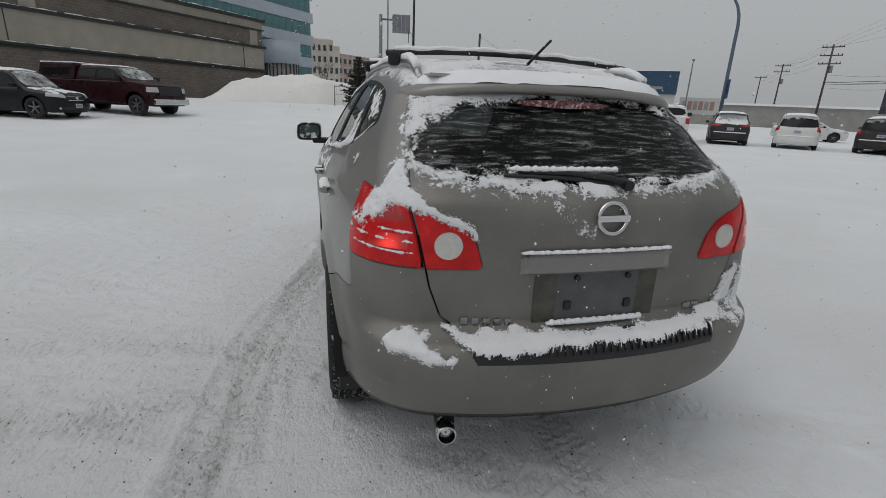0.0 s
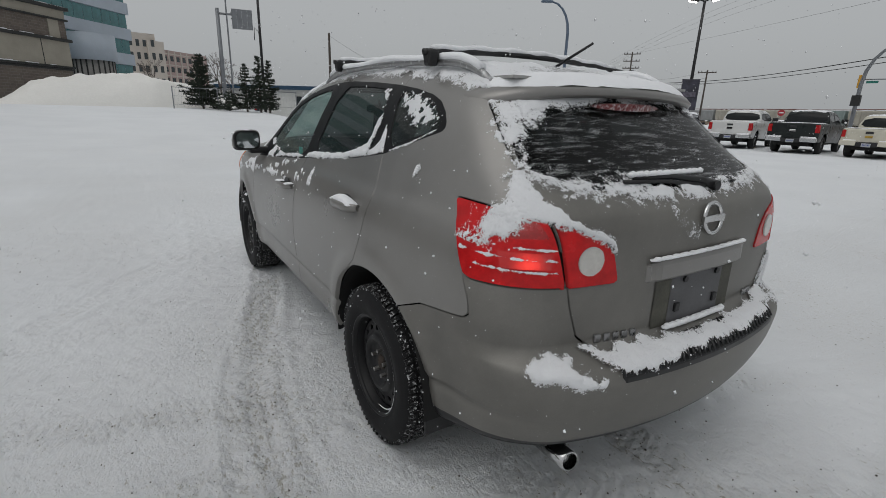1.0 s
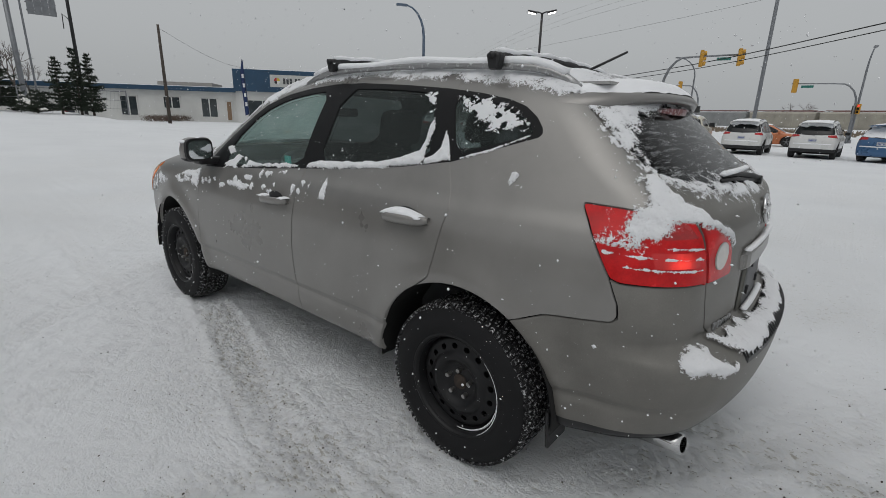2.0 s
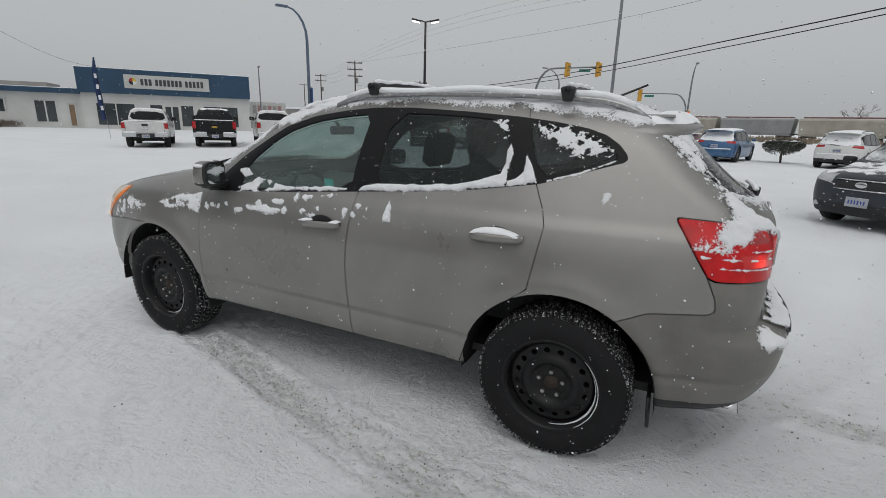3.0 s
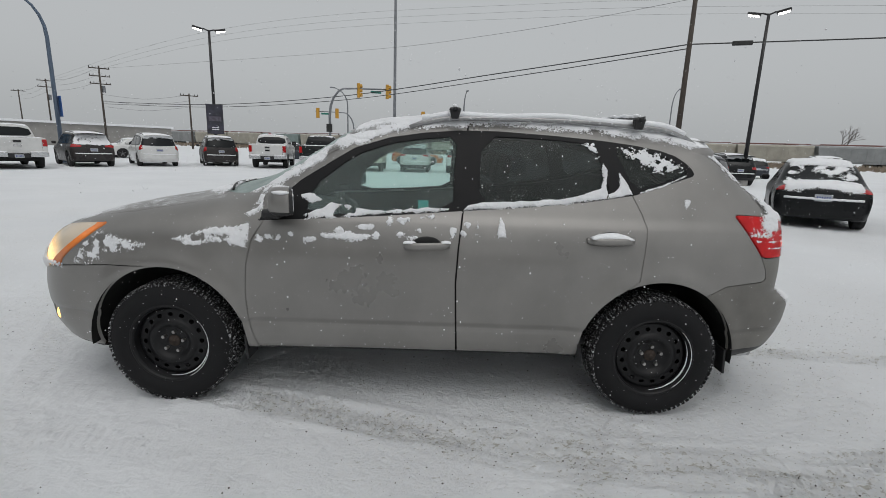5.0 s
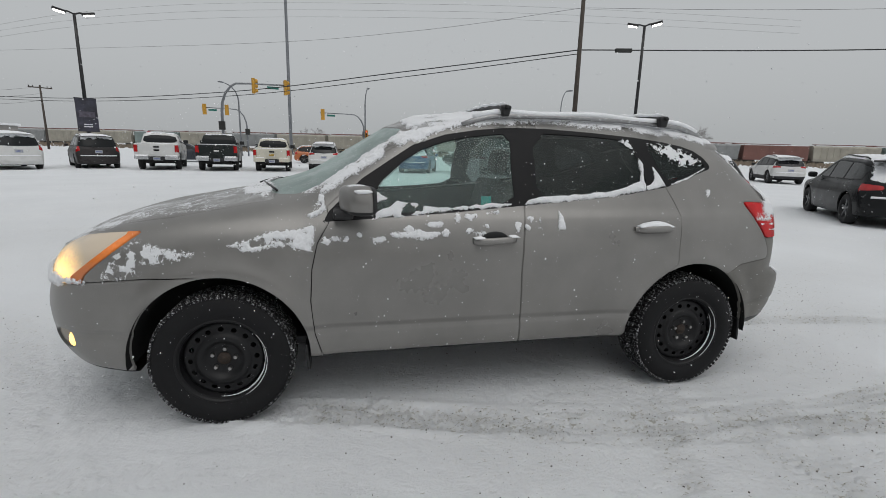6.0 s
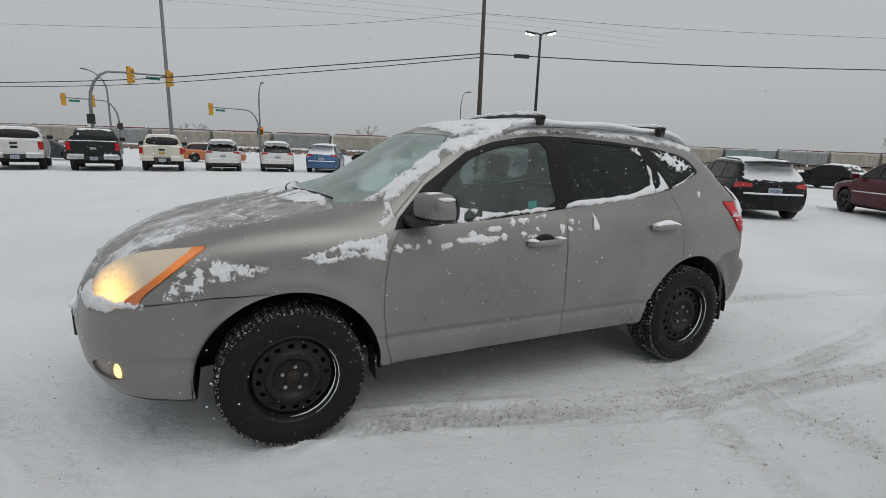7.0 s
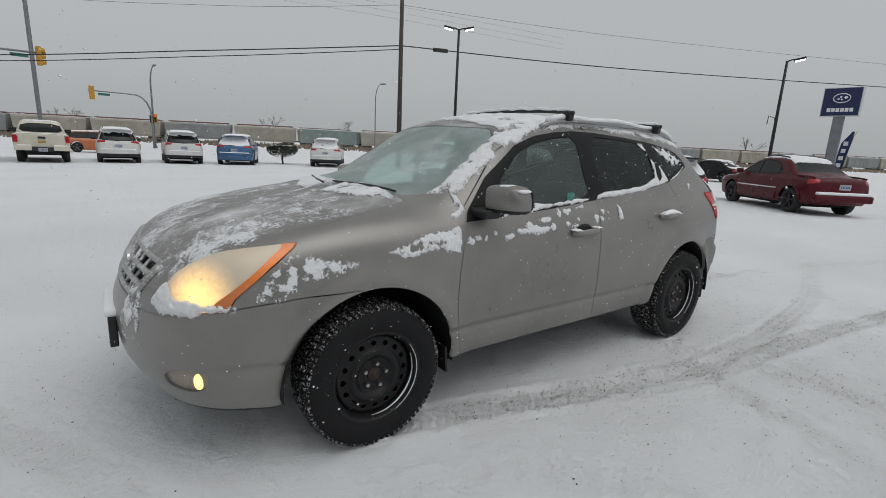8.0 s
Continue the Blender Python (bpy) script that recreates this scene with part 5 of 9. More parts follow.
# clumps on the doors and front wing
CLUMPS = ((1.706, 0.980, 0.117, 0.020), (1.746, 1.005, 0.027, 0.018), (1.599, 1.034, 0.037, 0.014), (1.547, 0.984, 0.022, 0.018), (1.480, 1.066, 0.016, 0.022), (1.404, 1.068, 0.020, 0.012), (1.417, 0.996, 0.024, 0.011), (1.362, 0.981, 0.032, 0.013), (1.318, 1.021, 0.015, 0.016), (1.142, 1.018, 0.015, 0.023), (1.088, 1.018, 0.017, 0.018), (1.063, 1.055, 0.018, 0.016), (1.008, 1.037, 0.006, 0.017), (1.898, 0.957, 0.036, 0.012), (2.066, 0.967, 0.014, 0.018), (2.166, 0.949, 0.024, 0.018), (2.006, 0.985, 0.012, 0.011), (1.264, 1.092, 0.026, 0.007), (2.120, 0.962, 0.024, 0.012), (-0.138, 1.201, 0.012, 0.022), (-0.170, 1.174, 0.018, 0.008))


def clumps(P):
    d = np.full(len(P), 9.0)
    for cy, cz, ry, rz in CLUMPS:
        q = np.hypot((P[:, 1] - cy) / ry, (P[:, 2] - cz) / rz)
        d = np.minimum(d, (q - 1.05) * min(ry, rz))
    return np.maximum(d, P[:, 0] + 0.2)


snow_on(suv, "door_snow", clumps, ROOT, 0.012, 0.012, 0.8, 40, 2, label="snow clumps stuck to the door", fade=0.010)
snow_on(suv, "door_snow", left_poly([(0.888, 1.104), (0.866, 1.06), (0.852, 0.998), (0.908, 0.990), (0.899, 1.045)], 0), ROOT, 0.016, 0.016, 0.4, 30, 2, fade=0.008)
snow_on(suv, "wing_snow", flecks(left_poly([(2.621, 0.938), (2.449, 0.990), (2.306, 1.012), (2.225, 1.049), (2.212, 1.009), (2.239, 0.910), (2.298, 0.922), (2.39, 0.938), (2.521, 0.911)], 0), 20, -0.20, 23), ROOT, 0.012, 0.018, 0.7, 32, 2, label="snow clumps on the front wing", fade=0.016)
snow_on(suv, "wing_snow", flecks(left_poly([(3.053, 0.955), (2.967, 0.930), (2.798, 0.897), (2.924, 0.86), (3.006, 0.844), (3.109, 0.775), (3.200, 0.790), (3.147, 0.881)], 0), 30, 0.0, 27), ROOT, 0.005, 0.014, 0.9, 60, 2, fade=0.028)
off_screen = lambda fun: (lambda P: np.maximum(fun(P), P[:, 0] + 0.535 + 0.19 * (P[:, 1] - 1.7)))
snow_on(suv, "pillar_snow", flecks(off_screen(left_poly([(2.285, 1.176), (2.02, 1.340), (1.76, 1.505), (1.515, 1.566), (1.37, 1.574), (1.505, 1.526), (1.741, 1.440), (2.011, 1.280), (2.17, 1.185)], 0)), 9, -0.35, 29), ROOT, 0.014, 0.018, 0.6, 24, 2, fade=0.02, label="snow along the windscreen pillar")
snow_on(suv, "pillar_snow", flecks(left_poly([(2.26, 1.172), (2.17, 1.178), (2.165, 1.10), (2.235, 1.058), (2.29, 1.105)], 0), 12, -0.3, 31), ROOT, 0.018, 0.016, 0.5, 20, 2, fade=0.012)
snow_on(suv, "cowl_snow", lambda P: np.maximum(np.maximum(poly_sd(P[:, 0], P[:, 1], round_poly([(-0.66, 2.46), (-0.5, 2.60), (0, 2.72), (0.5, 2.60), (0.66, 2.46), (0.45, 2.47), (0, 2.56), (-0.45, 2.46)])), 0.9 - P[:, 2]), 0.05 * (vnoise(P, 6, 8, 3) - 0.25)), ROOT, 0.018, 0.03, 0.5, 14, 0, label="snow at the foot of the windscreen")
snow_on(suv, "hood_snow", lambda P: np.maximum(np.maximum(np.maximum(np.abs(P[:, 0]) - 0.68, 2.7 - P[:, 1]), 0.8 - P[:, 2]), 0.06 * (vnoise(P * np.array((1, 0.45, 1)), 4.5, 12, 4) + 0.30)), ROOT, 0.003, 0.03, 0.7, 22, 1, fade=0.06, label="thin drifted snow on the hood")
snow_on(suv, "lamp_snow", flecks(lambda P: np.maximum(front_poly([(-0.80, 0.772), (-0.72, 0.785), (-0.66, 0.800), (-0.625, 0.840), (-0.590, 0.830), (-0.560, 0.745), (-0.62, 0.722), (-0.74, 0.730), (-0.80, 0.752)], 0)(P), P[:, 0]), 9, -0.45, 33), ROOT, 0.020, 0.020, 0.5, 26, 2, fade=0.014, lift=0.005, label="snow packed under the head lamp")
snow_on(suv, "nose_snow", flecks(lambda P: np.maximum(front_poly([(-0.50, 0.72), (-0.36, 0.84), (-0.30, 0.70), (-0.30, 0.55), (-0.46, 0.56)], 0)(P), P[:, 0]), 12, 0.08, 35), ROOT, 0.012, 0.02, 0.6, 26, 1)
# rear lamps, bumper, tailgate
snow_on(suv, "lamp_snow", flecks(rear_poly([(-0.780, 1.030), (-0.726, 1.116), (-0.666, 1.205), (-0.640, 1.242), (-0.615, 1.236), (-0.624, 1.165), (-0.590, 1.134), (-0.503, 1.086), (-0.430, 1.048), (-0.412, 1.010), (-0.460, 1.043), (-0.52, 1.062), (-0.605, 1.096), (-0.669, 1.113), (-0.745, 1.052), (-0.77, 1.022)], 0, -0.46), 10, -0.50, 41), ROOT, 0.016, 0.020, 0.5, 24, 2, lift=0.006, fade=0.018, label="snow heaped over the tail lamp")
for zl in (1.035, 1.003, 0.968):
    snow_on(suv, "lamp_snow", lambda P: np.maximum(np.maximum(_lamp_side(P) + 0.012, P[:, 0] + 0.632), np.abs(P[:, 2] - zl - 0.03 * (P[:, 1] + 0.6)) - 0.0012), ROOT, 0.003, 0.006, 0.8, 40, 2, fade=0.005, lift=0.0068)
snow_on(suv, "lamp_snow", flecks(lambda P: rsnow([(0.80, 1.165), (0.66, 1.30), (0.635, 1.20), (0.60, 1.135), (0.66, 1.13), (0.79, 1.09)])(P) + 0.3 * np.clip(P[:, 1] + 0.53, 0, 1), 8, -0.3, 43), ROOT, 0.02, 0.024, 0.5, 20, 1)
snow_on(suv, "bumper_snow", flecks(rsnow([(-0.712, 0.673), (-0.635, 0.702), (-0.574, 0.692), (-0.55, 0.676), (-0.488, 0.637), (-0.512, 0.622), (-0.618, 0.630), (-0.702, 0.644)], 0), 10, -0.45, 45), ROOT, 0.022, 0.026, 0.5, 18, 2, fade=0.014, label="lumpy snow stuck to the bumper corner")
snow_on(suv, "step_snow", rsnow([(-0.525, 0.715), (-0.442, 0.692), (-0.36, 0.700), (-0.303, 0.700), (-0.25, 0.690), (-0.111, 0.686), (0.113, 0.688), (0.36, 0.692), (0.53, 0.730), (0.60, 0.86), (0.615, 0.85), (0.60, 0.73), (0.503, 0.672), (0.281, 0.664), (-0.133, 0.660), (-0.404, 0.640), (-0.481, 0.668)], 0), ROOT, 0.014, 0.020, 0.5, 20, 2, fade=0.016, lift=0.009, label="snow drift on the bumper step")
snow_on(suv, "bumper_snow", flecks(rsnow([(0.52, 0.72), (0.60, 0.88), (0.70, 0.83), (0.74, 0.72), (0.66, 0.66), (0.55, 0.655)]), 9, -0.3, 47), ROOT, 0.022, 0.03, 0.5, 18, 1)
snow_on(suv, "gate_snow", flecks(rsnow([(-0.17, 1.125), (-0.03, 1.11), (-0.04, 1.03), (-0.13, 1.05)], 0), 13, -0.05, 49), ROOT, 0.010, 0.018, 0.6, 30, 1, label="snow clumps on the tailgate")
snow_on(suv, "glass_snow", flecks(rsnow([(-0.597, 1.240), (-0.50, 1.214), (-0.25, 1.205), (0.0, 1.20), (0.3, 1.20), (0.55, 1.225), (0.60, 1.245), (0.60, 1.22), (0.50, 1.19), (0.25, 1.165), (0.0, 1.15), (-0.25, 1.162), (-0.50, 1.186), (-0.595, 1.215)], 0), 12, -0.22, 51), ROOT, 0.013, 0.016, 0.6, 30, 1, label="snow crust along the rear window edge")
snow_on(suv, "glass_snow", flecks(rsnow([(-0.540, 1.475), (-0.36, 1.462), (-0.42, 1.413), (-0.511, 1.371), (-0.560, 1.321), (-0.590, 1.262), (-0.606, 1.262), (-0.592, 1.338), (-0.566, 1.42)], 0), 16, -0.20, 53), ROOT, 0.008, 0.02, 0.6, 40, 2, fade=0.035, label="powder snow blown into the corner of the rear window")
snow_on(suv, "pillar_snow", flecks(rsnow([(-0.574, 1.426), (-0.593, 1.368), (-0.608, 1.31), (-0.618, 1.262), (-0.626, 1.262), (-0.614, 1.33), (-0.592, 1.40)], 0), 16, -0.05, 55), ROOT, 0.004, 0.012, 0.7, 50, 2, fade=0.012)
_rg = rear_poly(REAR_GLASS, 1)
snow_on(suv, "glass_snow", lambda P: np.maximum(_rg(P) - 0.01, np.where(P[:, 0] < -0.25, -0.016, -0.004) - _rg(P) - 0.035 * vnoise(P, 7, 57, 3) + np.where((P[:, 2] < 1.3) & (P[:, 0] > -0.2), 0.02, 0)), ROOT, 0.003, 0.03, 0.8, 40, 1, fade=0.05, label="powder snow round the rim of the rear window")
for y0, y1, z0, h in ((0.19, 0.41, 1.012, 0.034), (1.335, 1.40, 0.962, 0.010), (1.15, 1.20, 0.968, 0.010)):
    V, F = [], []
    for i in range(25):
        u = i / 24
        hh = h * (0.12 + 0.88 * math.sin(math.pi * u) ** 0.7)
        x0 = on_left(y0 + (y1 - y0) * u, z0) + 0.004
        for k in range(9):
            a = math.pi * k / 8
            V.append((x0 - 0.027 + 0.027 * math.cos(a), y0 + (y1 - y0) * u, z0 + hh * math.sin(a) ** 0.8))
    V = np.array(V)
    V += 0.10 * h * np.stack([vnoise(V, 60, 3 + q, 3) for q in range(3)], 1)
    F = [(9 * i + k, 9 * i + k + 1, 9 * i + 10 + k, 9 * i + 9 + k) for i in range(24) for k in range(8)] + [(9 * i, 9 * i + 9, 9 * i + 17, 9 * i + 8) for i in range(24)] + [tuple(range(9))[::-1], tuple(range(216, 225))]
    tagged(link_mesh("handle_snow", V, F, SNOW, ROOT, "snow lying on the door handle"), kind="stuff")
for x0, x1, z0, dy, h in ((-0.28, 0.25, 0.972, 0.016, 0.006), (-0.18, 0.17, 0.715, 0.018, 0.010), (-0.30, 0.07, 1.232, 0.040, 0.009)):
    bm = bmesh.new()
    nn = 30
    for i in range(nn):
        x = x0 + (x1 - x0) * i / (nn - 1)
        hh = h * (0.6 + 0.8 * abs(math.sin(i * 1.9 + x0)))
        bmesh.ops.create_icosphere(bm, subdivisions=1, radius=1.0, matrix=Matrix.Translation((x, on_rear(x, z0) - dy, z0 + hh * 0.3)) @ Matrix.Diagonal(((x1 - x0) / nn * 1.1, 0.014, hh, 1)))
    tagged(part("ledge_snow", bm, SNOW, gate, "snow on a tailgate ledge", True), kind="stuff")
for sd in (-1, 1):
    bm = bmesh.new()
    for i in range(14):
        bmesh.ops.create_icosphere(bm, subdivisions=2, radius=1.0, matrix=Matrix.Translation((sd * (0.880 + 0.0115 * i), 2.012 - 0.35 * (0.0115 * i - 0.073), 1.240 - 0.003 * abs(i - 6))) @ Matrix.Diagonal((0.02, 0.045, 0.008 + 0.003 * math.sin(i * 2), 1)))
    tagged(part("mirror_snow", bm, SNOW, ROOT, "snow on the mirror housing", True), kind="stuff")
# snow lying on the spoiler
V, F = [], []
NU, NS = 72, 9
for i in range(NU + 1):
    u = -1 + 2 * i / NU
    x = 0.560 * u
    yb = -0.268 + 0.06 * u * u + 0.03 * u**6
    zt = on_top(x * 0.93, -0.30 + 0.06 * u * u) - 0.020 - 0.01 * u * u
    e = 1 - 0.22 * u * u - 0.42 * abs(u) ** 12
    for j in range(NS + 1):
        v = j / NS
        py_ = -0.01 - 0.19 * v
        h = 0.030 * math.sin(math.pi * v) ** 0.6 * (1 - abs(u) ** 10)
        V.append((x, yb + py_ * e, zt + 0.010 + 0.012 * math.sin(math.pi * min(1, v * 1.1)) - 0.105 * -py_ + h))
V = np.array(V)
V[:, 2] += 0.007 * vnoise(V, 16, 91, 3) - 0.001
F = [(i * (NS + 1) + j, i * (NS + 1) + j + 1, (i + 1) * (NS + 1) + j + 1, (i + 1) * (NS + 1) + j) for i in range(NU) for j in range(NS)]
link_mesh("spoiler_snow", V, F, SNOW, ROOT, "thin snow layer on the roof spoiler")

# ---- ground: one sheet of snow, packed and rutted by tyres near the crossover ----


def graded(lo, hi, step, far, ratio=1.09):
    mid = list(np.arange(lo, hi + step / 2, step))
    s, a, b = step, [lo], [hi]
    while b[-1] < far:
        s *= ratio
        b.append(b[-1] + s)
        a.append(a[-1] - s)
    return np.array(a[:0:-1] + mid + b[1:])


TRACKS = [
    ([(-0.79, 2.55), (-0.95, 1.80), (-1.17, 1.20), (-1.32, 0.60), (-1.38, 0.0), (-1.44, -0.7), (-1.55, -1.6), (-1.8, -3.0), (-2.3, -5.0), (-3.2, -8.0)], 0.21, 1.0),
    ([(0.74, 2.55), (0.62, 1.80), (0.38, 1.10), (0.22, 0.50), (0.14, -0.2), (0.10, -0.9), (0.02, -1.8), (-0.2, -3.2), (-0.7, -5.2), (-1.7, -8.2)], 0.21, 0.8),
    ([(-4.6, 1.30), (-3.4, 0.92), (-2.3, 0.70), (-1.6, 0.58), (-0.95, 0.34), (-0.3, 0.12), (0.5, -0.3), (1.4, -0.8), (3.0, -1.4)], 0.20, 0.45),
    ([(-4.2, 0.10), (-3.2, -0.05), (-2.3, -0.06), (-1.86, -0.03), (-1.4, 0.08), (-0.9, 0.25)], 0.18, 0.4),
    ([(-0.95, 1.85), (-1.10, 1.20), (-1.24, 0.40), (-1.26, -0.60), (-1.20, -1.33), (-1.0, -2.6), (-0.4, -4.6)], 0.20, 0.8),
    ([(-1.06, 0.38), (-1.45, 0.48), (-1.95, 0.66), (-2.8, 1.2)], 0.18, 0.3),
    ([(-1.45, -0.29), (-1.72, -0.17), (-2.1, -0.02), (-2.9, 0.2)], 0.17, 0.5),
    ([(0.9, 4.60), (-0.17, 3.95), (-1.00, 3.48), (-1.7, 2.9), (-2.3, 2.0)], 0.20, 0.5),
    ([(-3.1, 2.1), (-2.5, 1.70), (-2.0, 1.75), (-1.4, 2.2), (-1.2, 3.4), (-1.1, 5.5)], 0.19, 0.35),
    ([(-0.48, -0.55), (-0.04, -0.91), (0.40, -1.23), (1.6, -1.9), (4.0, -2.6)], 0.19, 0.5),
    ([(2.2, 14.0), (4.0, 6.0), (5.2, 0.5), (5.0, -6.0)], 0.24, 0.35),
    ([(3.7, 14.4), (5.5, 6.3), (6.7, 0.5), (6.5, -6.0)], 0.24, 0.35),
    ([(-9.0, 16.0), (0.0, 13.0), (10.0, 8.0), (16.0, 0.0), (17.0, -12.0)], 0.30, 0.4),
    ([(-9.0, 14.4), (-0.5, 11.4), (9.0, 6.8), (14.4, -0.4), (15.3, -12.0)], 0.30, 0.4),
]


def smooth_line(pts, n=10):
    p = np.array(pts, float)
    out = []
    for i in range(len(p) - 1):
        p0, p1, p2, p3 = p[max(i - 1, 0)], p[i], p[i + 1], p[min(i + 2, len(p) - 1)]
        for k in range(n):
            t = k / n
            out.append(0.5 * (2 * p1 + (p2 - p0) * t + (2 * p0 - 5 * p1 + 4 * p2 - p3) * t * t + (3 * p1 - p0 - 3 * p2 + p3) * t**3))
    return np.array(out + [p[-1]])


def rut(P, pts, width):
    """Distance across a track and way along it, for points near it."""
    line = smooth_line(pts)
    best, along, sgn = np.full(len(P), 9.0), np.zeros(len(P)), np.ones(len(P))
    s = 0.0
    for a, b in zip(line, line[1:]):
        e = b - a
        ln = np.hypot(*e) + 1e-9
        near = (np.abs(P[:, 0] - (a[0] + b[0]) / 2) < ln + 0.6) & (np.abs(P[:, 1] - (a[1] + b[1]) / 2) < ln + 0.6)
        q = P[near]
        t = np.clip(((q[:, 0] - a[0]) * e[0] + (q[:, 1] - a[1]) * e[1]) / ln**2, 0, 1)
        dx, dy = q[:, 0] - a[0] - t * e[0], q[:, 1] - a[1] - t * e[1]
        d = np.hypot(dx, dy)
        idx = np.where(near)[0]
        better = d < best[idx]
        idx = idx[better]
        best[idx], along[idx] = d[better], s + t[better] * ln
        sgn[idx] = np.sign(dx[better] * e[1] - dy[better] * e[0])
        s += ln
    return best, along, sgn


def rise(x, y):
    """The lot climbs gently towards the brick building and the road behind it."""
    s = lambda v: np.clip(v, 0, 1) ** 2 * (3 - 2 * np.clip(v, 0, 1))
    return 1.1 * s((y - 8.0) / 30.0) * s((11.0 - x) / 6.0) * s((160.0 - y) / 60.0) * s((x + 120.0) / 60.0)


gx, gy = graded(-3.8, 1.4, 0.015, 1500), graded(-2.8, 4.8, 0.015, 1500)
X, Y = np.meshgrid(gx, gy, indexing="ij")
GP = np.stack([X.ravel(), Y.ravel(), np.zeros(X.size)], 1)
near_r = np.hypot(GP[:, 0], GP[:, 1] - 1)
fade = np.clip(1.5 - near_r / 14, 0, 1)
Z = 0.012 * vnoise(GP, 0.55, 1, 3) * np.clip(2 - near_r / 40, 0, 1) + fade * (0.006 * vnoise(GP, 3.2, 2, 3) + 0.0085 * vnoise(GP, 13.0, 3, 3))
# mask for the grit and for the shade painted into pits of rutted snow
grit_and_shade = np.clip(0.30 + 0.55 * vnoise(GP, 0.8, 6, 3), 0, 0.5) * fade
for k, (pts, width, force) in enumerate(TRACKS):
    d, s, sg = rut(GP, pts, width)
    inside = np.clip((width / 2 + 0.015 - d) / 0.03, 0, 1)
    berm = np.exp(-(((d - width / 2 - 0.035) / 0.035) ** 2))
    chev = np.sin((s + 0.55 * d) * math.tau / 0.052) * (0.5 + 0.5 * np.sign(np.sin(d * math.tau / 0.055 + 0.6)))
    worn = np.clip(0.55 + 0.8 * vnoise(GP, 2.2, 30 + k, 2), 0, 1)
    Z += force * (-0.007 * inside + 0.013 * berm * (0.6 + 0.6 * vnoise(GP, 9, 60 + k, 2)) + 0.015 * chev * inside * worn + 0.010 * inside * vnoise(GP, 24, 50 + k, 2))
    grit_and_shade += force * inside * np.clip(0.38 + 0.65 * vnoise(GP, 5.5, 40 + k, 3) + 0.25 * chev * worn, 0, 1)
# churned snow round the wheels and a crusted patch behind
for cx, cy in ((-0.80, 0.0), (-0.80, WHEELBASE), (0.80, 0.0), (0.80, WHEELBASE)):
    q = np.hypot((GP[:, 0] - cx) / 0.16, (GP[:, 1] - cy) / 0.30)
    Z += 0.016 * np.exp(-((q - 1.1) ** 2) * 3) * (0.6 + 0.9 * vnoise(GP, 12, 77, 3)) - 0.004 * np.exp(-q * q)
patch = np.exp(-(((GP[:, 0] + 2.3) / 0.9) ** 2 + ((GP[:, 1] - 0.05) / 0.45) ** 2)) + 0.8 * np.exp(-(((GP[:, 0] - 0.2) / 1.2) ** 2 + ((GP[:, 1] + 1.2) / 0.5) ** 2))
Z += 0.007 * patch * vnoise(GP, 22, 81, 3)
grit_and_shade = np.clip(grit_and_shade + 0.7 * patch * np.clip(vnoise(GP, 8, 82, 3) + 0.1, 0, 1), 0, 1)
GP[:, 2] = Z - 0.004 + rise(GP[:, 0], GP[:, 1])
nx_, ny_ = len(gx), len(gy)
ids = np.arange(nx_ * ny_).reshape(nx_, ny_)
quads = np.stack([ids[:-1, :-1].ravel(), ids[1:, :-1].ravel(), ids[1:, 1:].ravel(), ids[:-1, 1:].ravel()], 1)
me = bpy.data.meshes.new("ground")
me.vertices.add(len(GP))
me.vertices.foreach_set("co", GP.astype(np.float32).ravel())
me.loops.add(quads.size)
me.loops.foreach_set("vertex_index", quads.astype(np.int32).ravel())
me.polygons.add(len(quads))
me.polygons.foreach_set("loop_start", np.arange(0, quads.size, 4, dtype=np.int32))
me.polygons.foreach_set("use_smooth", np.ones(len(quads), bool))
at = me.attributes.new("grit_and_shade", "FLOAT", "POINT")
at.data.foreach_set("value", grit_and_shade.astype(np.float32))
me.update()
me.validate()
ground = tagged(new("ground", me), "packed snow over a parking lot with tyre tracks", "ground", kind="structure")


